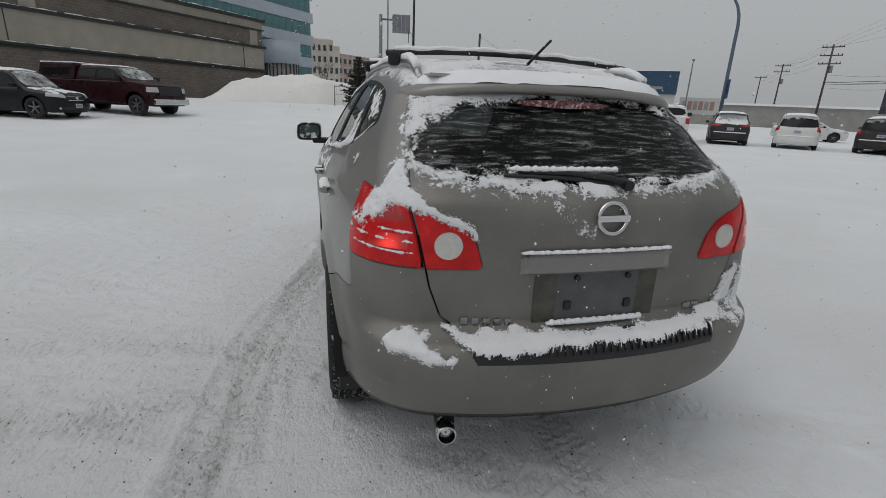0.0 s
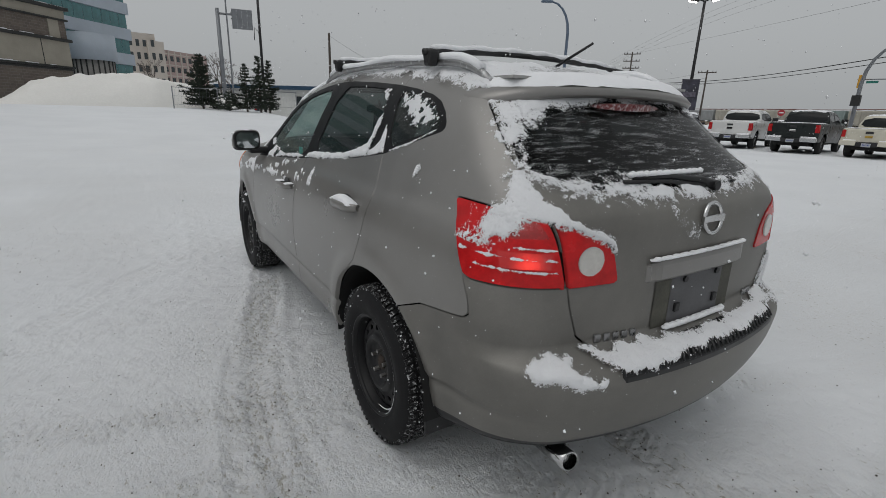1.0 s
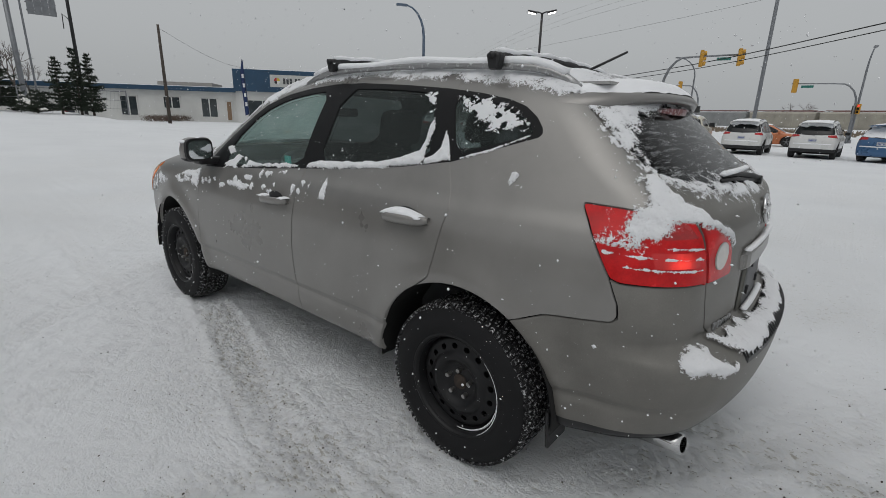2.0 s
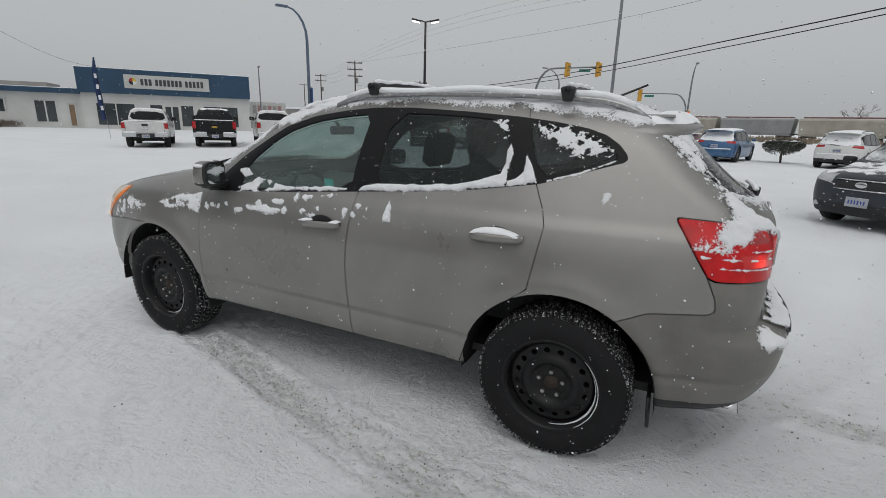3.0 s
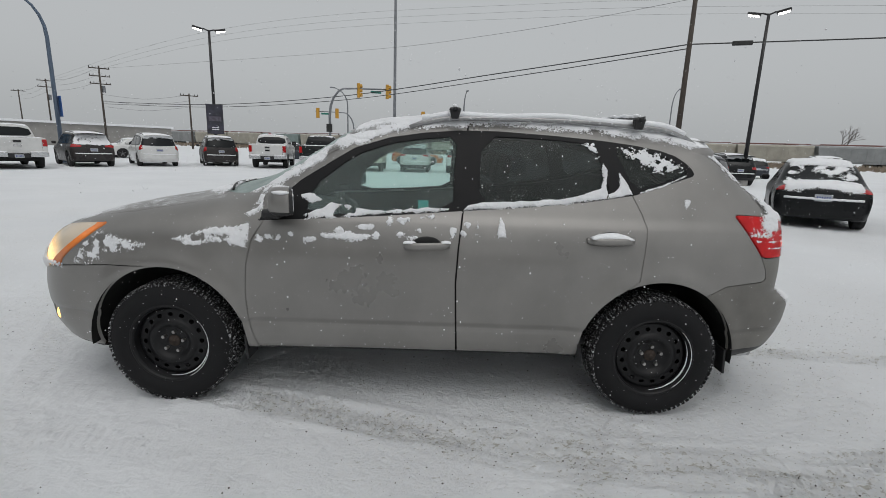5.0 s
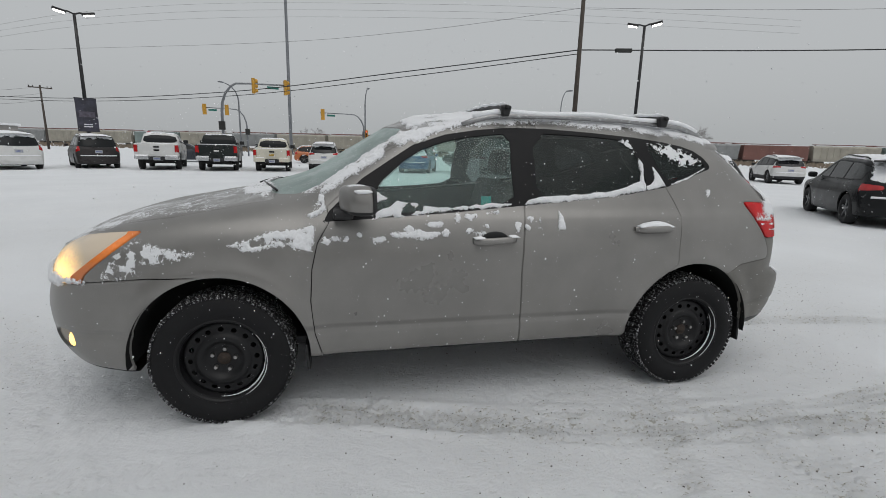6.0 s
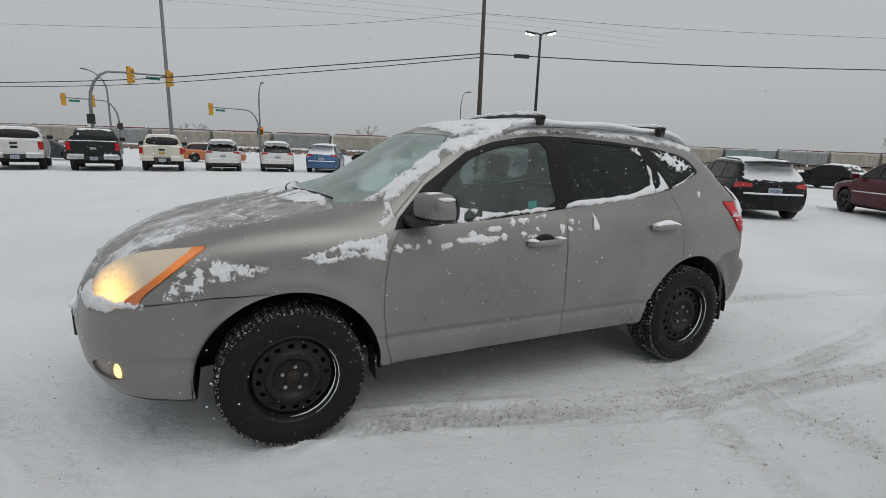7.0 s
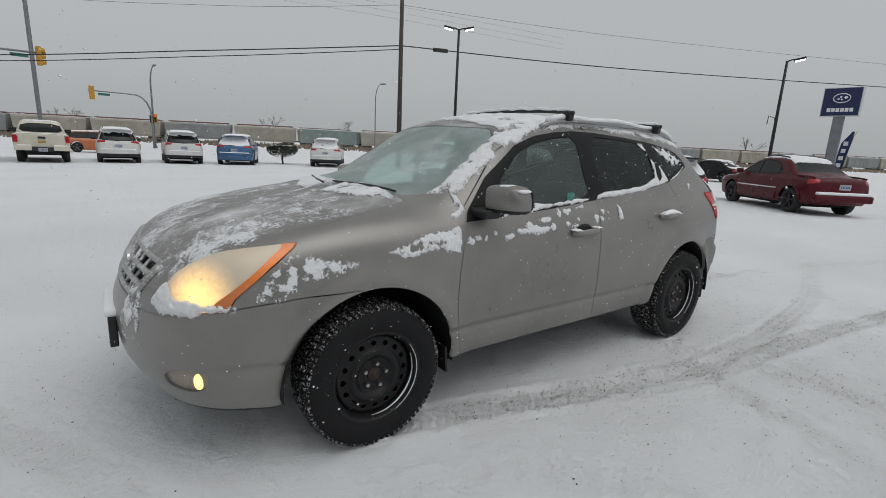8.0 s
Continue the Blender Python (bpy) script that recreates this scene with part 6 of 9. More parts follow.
def ground_mat():
    m, nt, b = nodes_of("rutted_snow")
    n1 = noise_node(nt, 0.5, 5, 0.6)
    n2 = noise_node(nt, 28.0, 8, 0.72)
    n3 = noise_node(nt, 150.0, 4, 0.7)
    n4 = noise_node(nt, 42.0, 6, 0.72)
    tc = nt.nodes.new("ShaderNodeTexCoord")
    mp = nt.nodes.new("ShaderNodeMapping")
    mp.inputs["Scale"].default_value = (1.25, 0.55, 1.0)
    mp.inputs["Rotation"].default_value = (0, 0, 0.6)
    nt.links.new(tc.outputs["Object"], mp.inputs["Vector"])
    nt.links.new(mp.outputs[0], n4.inputs["Vector"])
    base = ramp(nt, n1.outputs["Fac"], [(0.3, (0.715, 0.732, 0.752)), (0.7, (0.775, 0.792, 0.81))])
    a = nt.nodes.new("ShaderNodeAttribute")
    a.attribute_name = "grit_and_shade"
    h = nt.nodes.new("ShaderNodeMath")
    h.operation = "MULTIPLY"
    r2 = ramp(nt, n2.outputs["Fac"], [(0.40, 0.0), (0.60, 1.0)])
    nt.links.new(a.outputs["Fac"], h.inputs[0])
    nt.links.new(r2.outputs[0], h.inputs[1])
    grey = mix_rgb(nt, h.outputs[0], base.outputs[0], (0.745, 0.75, 0.745))
    grit = ramp(nt, n3.outputs["Fac"], [(0.68, 0.0), (0.76, 1.0)])
    g2 = nt.nodes.new("ShaderNodeMath")
    g2.operation = "MULTIPLY"
    nt.links.new(grit.outputs[0], g2.inputs[0])
    nt.links.new(a.outputs["Fac"], g2.inputs[1])
    g3 = nt.nodes.new("ShaderNodeMath")
    g3.operation = "MULTIPLY_ADD"
    g3.inputs[1].default_value = -0.125
    nt.links.new(a.outputs["Fac"], g3.inputs[0])
    nt.links.new(n4.outputs["Fac"], g3.inputs[2])
    # hollows of the bump noise are coloured darker, as small shadows would be
    pit_shade = ramp(nt, g3.outputs[0], [(0.285, 1.0), (0.325, 0.0)])
    grey = mix_rgb(nt, pit_shade.outputs[0], grey, (0.48, 0.47, 0.43))
    col = mix_rgb(nt, g2.outputs[0], grey, (0.10, 0.09, 0.075))
    nt.links.new(col, b.inputs["Base Color"])
    put(b, Roughness=0.7, Specular_IOR_Level=0.25)
    mixh = nt.nodes.new("ShaderNodeMath")
    mixh.operation = "ADD"
    nt.links.new(n2.outputs["Fac"], mixh.inputs[0])
    nt.links.new(n4.outputs["Fac"], mixh.inputs[1])
    amount = nt.nodes.new("ShaderNodeMath")
    amount.operation = "ADD"
    amount.inputs[1].default_value = 0.35
    half = nt.nodes.new("ShaderNodeMath")
    half.operation = "MULTIPLY"
    half.inputs[1].default_value = 0.6
    nt.links.new(a.outputs["Fac"], half.inputs[0])
    nt.links.new(half.outputs[0], amount.inputs[0])
    rough_h = nt.nodes.new("ShaderNodeMath")
    rough_h.operation = "MULTIPLY"
    nt.links.new(mixh.outputs[0], rough_h.inputs[0])
    nt.links.new(amount.outputs[0], rough_h.inputs[1])
    bump(nt, b, rough_h.outputs[0], 0.9, 0.026)
    return m


ground.data.materials.append(ground_mat())

# grit and small stones thrown up along the tracks
rng = np.random.default_rng(5)
pv, pf = [], []
ico = bmesh.new()
bmesh.ops.create_icosphere(ico, subdivisions=1, radius=1.0)
iv = np.array([v.co[:] for v in ico.verts])
itri = np.array([[v.index for v in f.verts] for f in ico.faces])
ico.free()
near_idx = np.where((np.abs(GP[:, 0] + 1.2) < 3.4) & (np.abs(GP[:, 1] - 0.9) < 4.3))[0]
w = grit_and_shade[near_idx] ** 1.5 + 0.015
pick = rng.choice(near_idx, 5000, p=w / w.sum(), replace=False)
for i in pick:
    r = 0.0013 + 0.0034 * rng.random() ** 4
    sc = r * (0.7 + 0.6 * rng.random(3))
    pf.append(itri + len(pv) * len(iv))
    pv.append(iv * sc * (1 + 0.25 * rng.standard_normal((len(iv), 1)) * 0.5) + GP[i] + (0, 0, r * 0.3))
stones = link_mesh("gravel", np.concatenate(pv), np.concatenate(pf), surface("dark_grit", (0.07, 0.06, 0.05), 0.85, 0, 0.4, 60, 300, 0.2), None, "", False)
tagged(stones, "dark grit scattered on the packed snow", "gravel", kind="stuff")

# ---- parked vehicles ----

CLADDING = surface("black_cladding", (0.02, 0.02, 0.022), 0.65, 0, 0.2, 8, 100, 0.1, dust=0.25, dust_scale=14)
FAR_TYRE = surface("snowy_far_tyre", (0.02, 0.02, 0.021), 0.8, 0, 0.3, 8, 60, 0.2, dust=0.3, dust_scale=16)
FAR_RIM = surface("grey_alloy_rim", (0.22, 0.22, 0.23), 0.4, 0.7, 0.2, 8, 60, 0.1)
FAR_RIM_DARK = surface("black_alloy_rim", (0.03, 0.03, 0.032), 0.45, 0.5, 0.2, 8, 60, 0.1)
PLATE = surface("pale_number_plate", (0.40, 0.42, 0.45), 0.5)
BLUE_BAR = surface("blue_plate_marks", (0.05, 0.08, 0.30), 0.5)
FAR_LENS = surface("clear_head_lamp", (0.45, 0.46, 0.47), 0.12, 0, 0.1, 10, 60, 0.0, coat=0.5)
TAIL_RED = surface("red_tail_lens", (0.42, 0.012, 0.014), 0.15, 0, 0.2, 10, 60, 0, coat=0.5, dust=0.1)


def car_paint(name, col, metal=0.3):
    dark = sum(col) < 0.25
    return surface(name, col, 0.3, 0.0 if dark else metal, 0.06, 2.0, 500, 0.0, spec=0.22 if dark else 0.5, coat=0.0 if dark else 0.4, dust=0.27, dust_scale=45)


def far_wheel(parent, x, y, r, wd, rim, spokes=5):
    s = -1 if x < 0 else 1
    w = new("wheel")
    w.parent = parent
    w.matrix_basis = Matrix.Translation((x, y, r - 0.006)) @ (Matrix.Rotation(math.pi, 4, "Z") if s > 0 else Matrix())
    spin_part("tyre", [(wd / 2, r * 0.6), (wd / 2, r * 0.9), (wd * 0.4, r), (-wd * 0.4, r), (-wd / 2, r * 0.92), (-wd / 2, r * 0.68), (-wd * 0.42, r * 0.64)], FAR_TYRE, w, "", 28)
    spin_part("rim", [(-wd * 0.42, r * 0.66), (-wd * 0.36, r * 0.62), (wd * 0.1, r * 0.58), (wd * 0.1, 0)], CLADDING, w, "", 24)
    bm = bmesh.new()
    for k in range(spokes):
        add_box(bm, -wd * 0.38, -wd * 0.28, -r * 0.07, r * 0.07, r * 0.08, r * 0.62, 0, Matrix.Rotation(k * math.tau / spokes, 4, "X"))
    add_cyl(bm, (-wd * 0.40, 0, 0), (-wd * 0.2, 0, 0), r * 0.16, r * 0.16, 12)
    part("spokes", bm, rim, w)
    return w


def plate_on(parent, x, y, z, face=-1):
    """A pale plate whose characters are plain bars; face: -1 rear, 1 front."""
    box_part("number_plate", (x - 0.155, x + 0.155, y - 0.008, y + 0.008, z - 0.075, z + 0.075), PLATE, parent, "pale number plate with plain bars", 0.004)
    bm = bmesh.new()
    for i in range(6):
        xx = x - 0.105 + 0.042 * i
        add_box(bm, xx - 0.010, xx + 0.010, y + face * 0.0085 - 0.003, y + face * 0.0085 + 0.003, z - 0.030, z + 0.030)
    part("plate_bars", bm, BLUE_BAR, parent)


def build_wagon(label, category, paint, L=4.6, W=1.84, H=1.68, hood=1.0, nose=0.80, slope=0.42, screen=0.55, clear=0.24, wr=0.35, cladding=True, rails=True, roof_snow=0.05, spoiler=True, lamp=(0.30, 0.16), belt=None, tail_glass=True, drop=0.10, trunk=0.0, rim=None, snow_all=0.0, name="parked_car", tail_z=None, fancy=False):
    """A wagon, van, hatchback or saloon with its nose towards +y, centred on the ground."""
    root = thing(name, label, category)
    hw, yr, yf = W / 2, -L / 2, L / 2
    belt = belt or H * 0.60
    cab_f = yf - 0.26 * L + (0.0 if hood < 1.05 else -0.0)  # foot of the windscreen
    roof_f = cab_f - screen
    rt = yr + 0.16 + trunk  # rear end of the roof
    S = dict(
        wz=spline((0.1, hw - 0.10), (clear + 0.08, hw - 0.04), (belt * 0.7, hw), (belt - 0.06, hw - 0.03), (belt + 0.03, hw - 0.075), (H - 0.10, hw - 0.26), (H + 0.1, hw - 0.36)),
        tr=0.10, tr0=yr + 1.0, tf=0.12, tf0=yf - 1.1,
        top=spline(*([(yr - 0.3, belt + 0.02), (yr + 0.05, belt + 0.05), (yr + trunk * 0.55, belt + 0.09), (yr + trunk * 0.8, belt + 0.16), (rt + 0.35, H - drop * 0.6)] if trunk else [(yr - 0.3, H - drop - 0.02), (rt, H - drop)]), (0.0, H), (roof_f - 0.3, H - 0.015), (roof_f, H - 0.06), (cab_f, hood + 0.06), (cab_f + 0.12, hood), (yf - 0.35, hood - 0.10), (yf - 0.05, nose), (yf + 0.3, nose - 0.25)),
        crown=spline((yr, 0.10), (0, 0.10), (yf, 0.09)),
        rear=spline((0.1, yr + 0.22), (clear + 0.06, yr + 0.08), (clear + 0.25, yr), (0.62, yr + 0.01), (belt - 0.12, yr + 0.05), (belt + 0.02, yr + 0.09), (H - 0.12, yr + 0.10 + slope), (H + 0.2, yr + 0.12 + slope * 1.5)),
        rk=0.16, rk4=0.10,
        front=spline((0.1, yf - 0.18), (clear + 0.1, yf - 0.05), (0.5, yf), (nose - 0.05, yf - 0.03), (hood, yf - 0.30), (hood + 0.3, yf - 0.5)),
        fk=0.18, fk4=0.22,
        bot=spline((yr, clear + 0.06), (0, clear), (yf, clear)),
        kt=0.10, kr=0.14, kf=0.14, kb=0.05,
        lo=(-hw - 0.15, yr - 0.15, 0.1), hi=(hw + 0.15, yf + 0.15, H + 0.2), core_lo=(-0.3, yr + 0.75, 0.55), core_hi=(0.3, yf - 0.9, min(0.9, belt - 0.1)),
    )
    sk = Skin(S, 0.055)
    wb = L * 0.58
    ya, yb = -wb / 2 - 0.02 * L, wb / 2 - 0.0 * L
    R = lambda poly, n=1: (lambda P: np.maximum(poly_sd(P[:, 0], P[:, 2], round_poly(poly, n) if n else poly), P[:, 1] - (yr + 0.9 + trunk)))
    Fr = lambda poly, n=1: (lambda P: np.maximum(poly_sd(-np.abs(P[:, 0]), P[:, 2], round_poly(poly, n) if n else poly), (yf - 1.0) - P[:, 1]))
    Sd = lambda poly, n=1: (lambda P: np.maximum(poly_sd(P[:, 1], P[:, 2], round_poly(poly, n) if n else poly), 0.25 - np.abs(P[:, 0])))
    Tp = lambda poly, n=1: (lambda P: np.maximum(poly_sd(P[:, 0], P[:, 1], round_poly(poly, n) if n else poly), hood - 0.05 - P[:, 2]))
    t1 = H - 0.135
    if cladding:
        sk.carve("cladding", lambda P: P[:, 2] - (clear + 0.20 + 0.10 * np.exp(-((np.minimum(np.abs(P[:, 1] - ya), np.abs(P[:, 1] - yb)) / 0.30) ** 2))))
    dlo = [(cab_f - 0.22, belt + 0.04), (cab_f - 0.35, belt + 0.16), (roof_f - 0.08, t1), (0.0, t1 + 0.03), (rt + 0.32 + (0.25 if trunk else 0), t1 - drop * 0.4), (rt + 0.16 + slope * 0.2, belt + 0.16), (rt + 0.26, belt + 0.05)]
    sk.carve("window_trim", Sd(dlo, 1))
    inset = 0.03
    for lo_, hi_, nm in ((0.16, cab_f, "a"), (-0.78, 0.10, "b"), (-9, -0.84, "c")):
        sk.carve("glass_" + nm, lambda P, lo_=lo_, hi_=hi_: np.maximum(Sd(dlo, 1)(P) + inset, np.maximum(lo_ - P[:, 1], P[:, 1] - hi_)), 0.0, ["window_trim"])
    wtop = hw - 0.30
    sk.carve("windscreen", Tp(both([(-wtop + 0.04, roof_f - 0.04), (-hw + 0.17, cab_f - 0.10), (-0.4, cab_f + 0.03), (-0.02, cab_f + 0.05)])))
    gz0 = belt + 0.03
    if trunk:
        sk.carve("rear_window", Tp(both([(-hw + 0.20, yr + trunk * 0.78), (-wtop + 0.06, rt + 0.28), (-0.02, rt + 0.30)])[::1]), 0, None)
    elif tail_glass:
        sk.carve("rear_window", R(both([(-wtop + 0.02, H - 0.17), (-hw + 0.17, gz0 + 0.10), (-hw + 0.20, gz0 + 0.02), (-0.02, gz0 - 0.01)])))
    lz = tail_z or belt - 0.08
    lw, lh = lamp
    sk.carve("tail_lamp", lambda P: np.maximum(np.maximum(hw - 0.06 - lw - np.abs(P[:, 0]), np.abs(P[:, 2] - lz) - lh / 2 * (0.55 + 0.45 * np.clip((np.abs(P[:, 0]) - (hw - 0.06 - lw)) / lw, 0, 1))), P[:, 1] - (yr + 0.34)))
    sk.carve("head_lamp", lambda P: np.maximum(np.maximum(hw - 0.46 - np.abs(P[:, 0]), np.abs(P[:, 2] - nose + 0.05 - 0.12 * (np.abs(P[:, 0]) - hw + 0.4)) - 0.07), (yf - 0.48) - P[:, 1]))
    sk.carve("grille", Fr([(0, nose - 0.02), (-hw + 0.48, nose - 0.03), (-hw + 0.54, nose - 0.20), (0, nose - 0.22)], 1))
    sk.carve("lower_intake", Fr([(0, 0.42), (-hw + 0.30, 0.40), (-hw + 0.36, 0.29), (0, 0.28)], 1))
    ar = wr + 0.06
    for cy in (ya, yb):
        sk.carve("opening", lambda P, cy=cy: np.maximum(np.hypot(P[:, 1] - cy, P[:, 2] - wr) - ar, 0.45 - np.abs(P[:, 0])))
    sk.emit("body", paint, root, "body", depth=0.02)
    if cladding:
        sk.emit("cladding", CLADDING, root, "cladding", depth=0.02)
    for sd in (-1, 1):
        sk.emit("window_trim", BLACK_TRIM, root, "window_trim", sd, 0.01)
        for nm in "abc":
            sk.emit("glass_" + nm, GLASS_FAR, root, "side_window", sd, 0.006, 0.004)
        sk.emit("tail_lamp", TAIL_RED, root, "tail_lamp", sd, 0.02, -0.006, "red tail lamp")
        sk.emit("head_lamp", FAR_LENS, root, "head_lamp", sd, 0.02, -0.004, "clear head lamp")
        box_part("side_mirror", (sd * hw - 0.02 if sd > 0 else -hw - 0.17, hw + 0.17 if sd > 0 else -hw + 0.02, cab_f - 0.36, cab_f - 0.20, belt + 0.03, belt + 0.17), CLADDING if cladding else paint, root, "", 0.04)
    for lab, mt, nm in (("windscreen", GLASS_FAR, "windscreen"), ("rear_window", GLASS_FAR, "rear_window"), ("grille", CLADDING, "grille"), ("lower_intake", CLADDING, "lower_intake")):
        if lab in sk.names:
            sk.emit(lab, mt, root, nm, 0, 0.015, 0.006)
    _V, _T = compact(sk.V, sk.T[sk.L != sk.key("opening")])
    link_mesh("inner_skin", _V - 0.035 * grad(sk.f, _V), _T, UNDERBODY, root)
    for x in (-hw + 0.14, hw - 0.14):
        for y in (ya, yb):
            far_wheel(root, x, y, wr, 0.22, rim or FAR_RIM)
    box_part("underbody", (-hw + 0.2, hw - 0.2, ya - 0.25, yb + 0.25, 0.20, clear + 0.12), UNDERBODY, root)
    ry = lambda x, z: float(ray_to(sk, (x, 0, z), (0, -1, 0), 4)[1])
    fy = lambda x, z: float(ray_to(sk, (x, 0, z), (0, 1, 0), 4)[1])
    tz = lambda x, y: float(ray_to(sk, (x, y, 0.7), (0, 0, 1), 2)[2])
    plate_on(root, 0, ry(0, belt - 0.20) - 0.008, belt - 0.20)
    if fancy:
        plate_on(root, 0, fy(0, 0.42) + 0.012, 0.45, 1)
        for zz in (nose - 0.05, nose - 0.20):
            tube_part("grille_bar", [(x, fy(x, zz) + 0.004, zz) for x in (-hw + 0.52, -0.2, 0, 0.2, hw - 0.52)], 0.012, CHROME, root)
        bm = bmesh.new()
        bmesh.ops.create_uvsphere(bm, u_segments=20, v_segments=10, radius=1.0)
        bmesh.ops.scale(bm, vec=(0.085, 0.012, 0.048), verts=bm.verts)
        bmesh.ops.translate(bm, vec=(0, fy(0, nose - 0.12) + 0.010, nose - 0.12), verts=bm.verts)
        part("emblem", bm, CHROME, root, "plain oval emblem", True)
        for sd in (-1, 1):
            bm = bmesh.new()
            add_cyl(bm, (sd * (hw - 0.26), fy(sd * (hw - 0.26), 0.36) - 0.04, 0.36), (sd * (hw - 0.26), fy(sd * (hw - 0.26), 0.36) + 0.006, 0.36), 0.05, 0.045, 16)
            part("fog_lamp", bm, FAR_LENS, root)
    if not trunk:
        tube_part("rear_wiper", [(0.05, ry(0.05, belt + 0.03) - 0.02, belt + 0.03), (-0.30, ry(-0.3, belt + 0.06) - 0.02, belt + 0.06)], 0.012, BLACK_PLASTIC, root)
        if spoiler:
            V, F = [], []
            for i in range(10):
                x = (wtop - 0.02) * (2 * i / 9 - 1)
                y0, y1, z1 = rt + slope * 0.15 - 0.10 + 0.05 * (2 * i / 9 - 1) ** 2, rt + slope * 0.6 + 0.12, tz(x * 0.95, rt + slope + 0.1) - 0.005
                V += [(x, y0, z1 - 0.034), (x, y0 - 0.01, z1 - 0.012), (x, y1, z1), (x, y1, z1 - 0.045)]
            for i in range(9):
                F += [(4 * i + j, 4 * i + (j + 1) % 4, 4 * i + 4 + (j + 1) % 4, 4 * i + 4 + j) for j in range(4)]
            F += [(0, 1, 2, 3), (39, 38, 37, 36)]
            link_mesh("spoiler", V, F, BLACK_PLASTIC if fancy else paint, root, "", False)
    # bumper ledge snow, roof snow
    tube_part("bumper_snow", [((-1 + i / 10) * (hw - 0.22), ry((-1 + i / 10) * (hw - 0.22), 0.64) + 0.01, 0.652 + 0.005 * math.sin(3 * i)) for i in range(21)], 0.026, SNOW, root, "snow lying on the bumper", 8)
    sk.V0, sk.T0 = sk.V, sk.T
    roof_p = [(-wtop + 0.02, roof_f), (wtop - 0.02, roof_f), (wtop, 0), (wtop - 0.03, rt + slope * 0.55), (-wtop + 0.03, rt + slope * 0.55), (-wtop, 0)]
    snow_on(sk, "roof_snow", lambda P: np.maximum(poly_sd(P[:, 0], P[:, 1], roof_p), H - 0.3 - P[:, 2]), root, roof_snow, 0.09, 0.3, 6, 0, label="snow on the roof")
    snow_on(sk, "hood_snow", lambda P: np.maximum(np.maximum(poly_sd(P[:, 0], P[:, 1], [(-hw + 0.15, cab_f + 0.06), (hw - 0.15, cab_f + 0.06), (hw - 0.25, yf - 0.22), (-hw + 0.25, yf - 0.22)]), 0.6 - P[:, 2]), 0.05 * vnoise(P, 3, 5, 2) - 0.01), root, 0.02, 0.08, 0.5, 7, 0)
    if trunk and name != "ute":
        snow_on(sk, "trunk_snow", lambda P: np.maximum(poly_sd(P[:, 0], P[:, 1], [(-hw + 0.2, yr + 0.10), (hw - 0.2, yr + 0.10), (hw - 0.2, yr + trunk * 0.75), (-hw + 0.2, yr + trunk * 0.75)]), belt - 0.1 - P[:, 2]), root, 0.06, 0.10, 0.3, 6, 0)
        snow_on(sk, "glass_snow", lambda P: np.maximum(np.maximum(poly_sd(P[:, 0], P[:, 1], [(-hw + 0.25, yr + trunk * 0.7), (hw - 0.25, yr + trunk * 0.7), (wtop - 0.05, rt + 0.3), (-wtop + 0.05, rt + 0.3)]), belt - P[:, 2]), 0.05 * vnoise(P, 3, 9, 2)), root, 0.02, 0.08, 0.5, 8, 0)
    elif snow_all and not trunk:
        snow_on(sk, "glass_snow", lambda P: np.maximum(R(both([(-wtop + 0.04, H - 0.19), (-hw + 0.20, gz0 + 0.10), (-hw + 0.22, gz0 + 0.03), (-0.02, gz0)]))(P), 0.06 * (vnoise(P, 2.5, 5, 2) - snow_all)), root, 0.010, 0.05, 0.5, 9, 0, label="snow over the rear window")
    if rails:
        for sd in (-1, 1):
            xs = sd * (wtop - 0.06)
            tube_part("roof_rail", [(xs, y, tz(xs, y) + (0.045 if 0 < i < 7 else 0.0)) for i, y in enumerate(np.linspace(rt + slope + 0.15, roof_f - 0.1, 8))], 0.018, BLACK_PLASTIC, root)
    return root


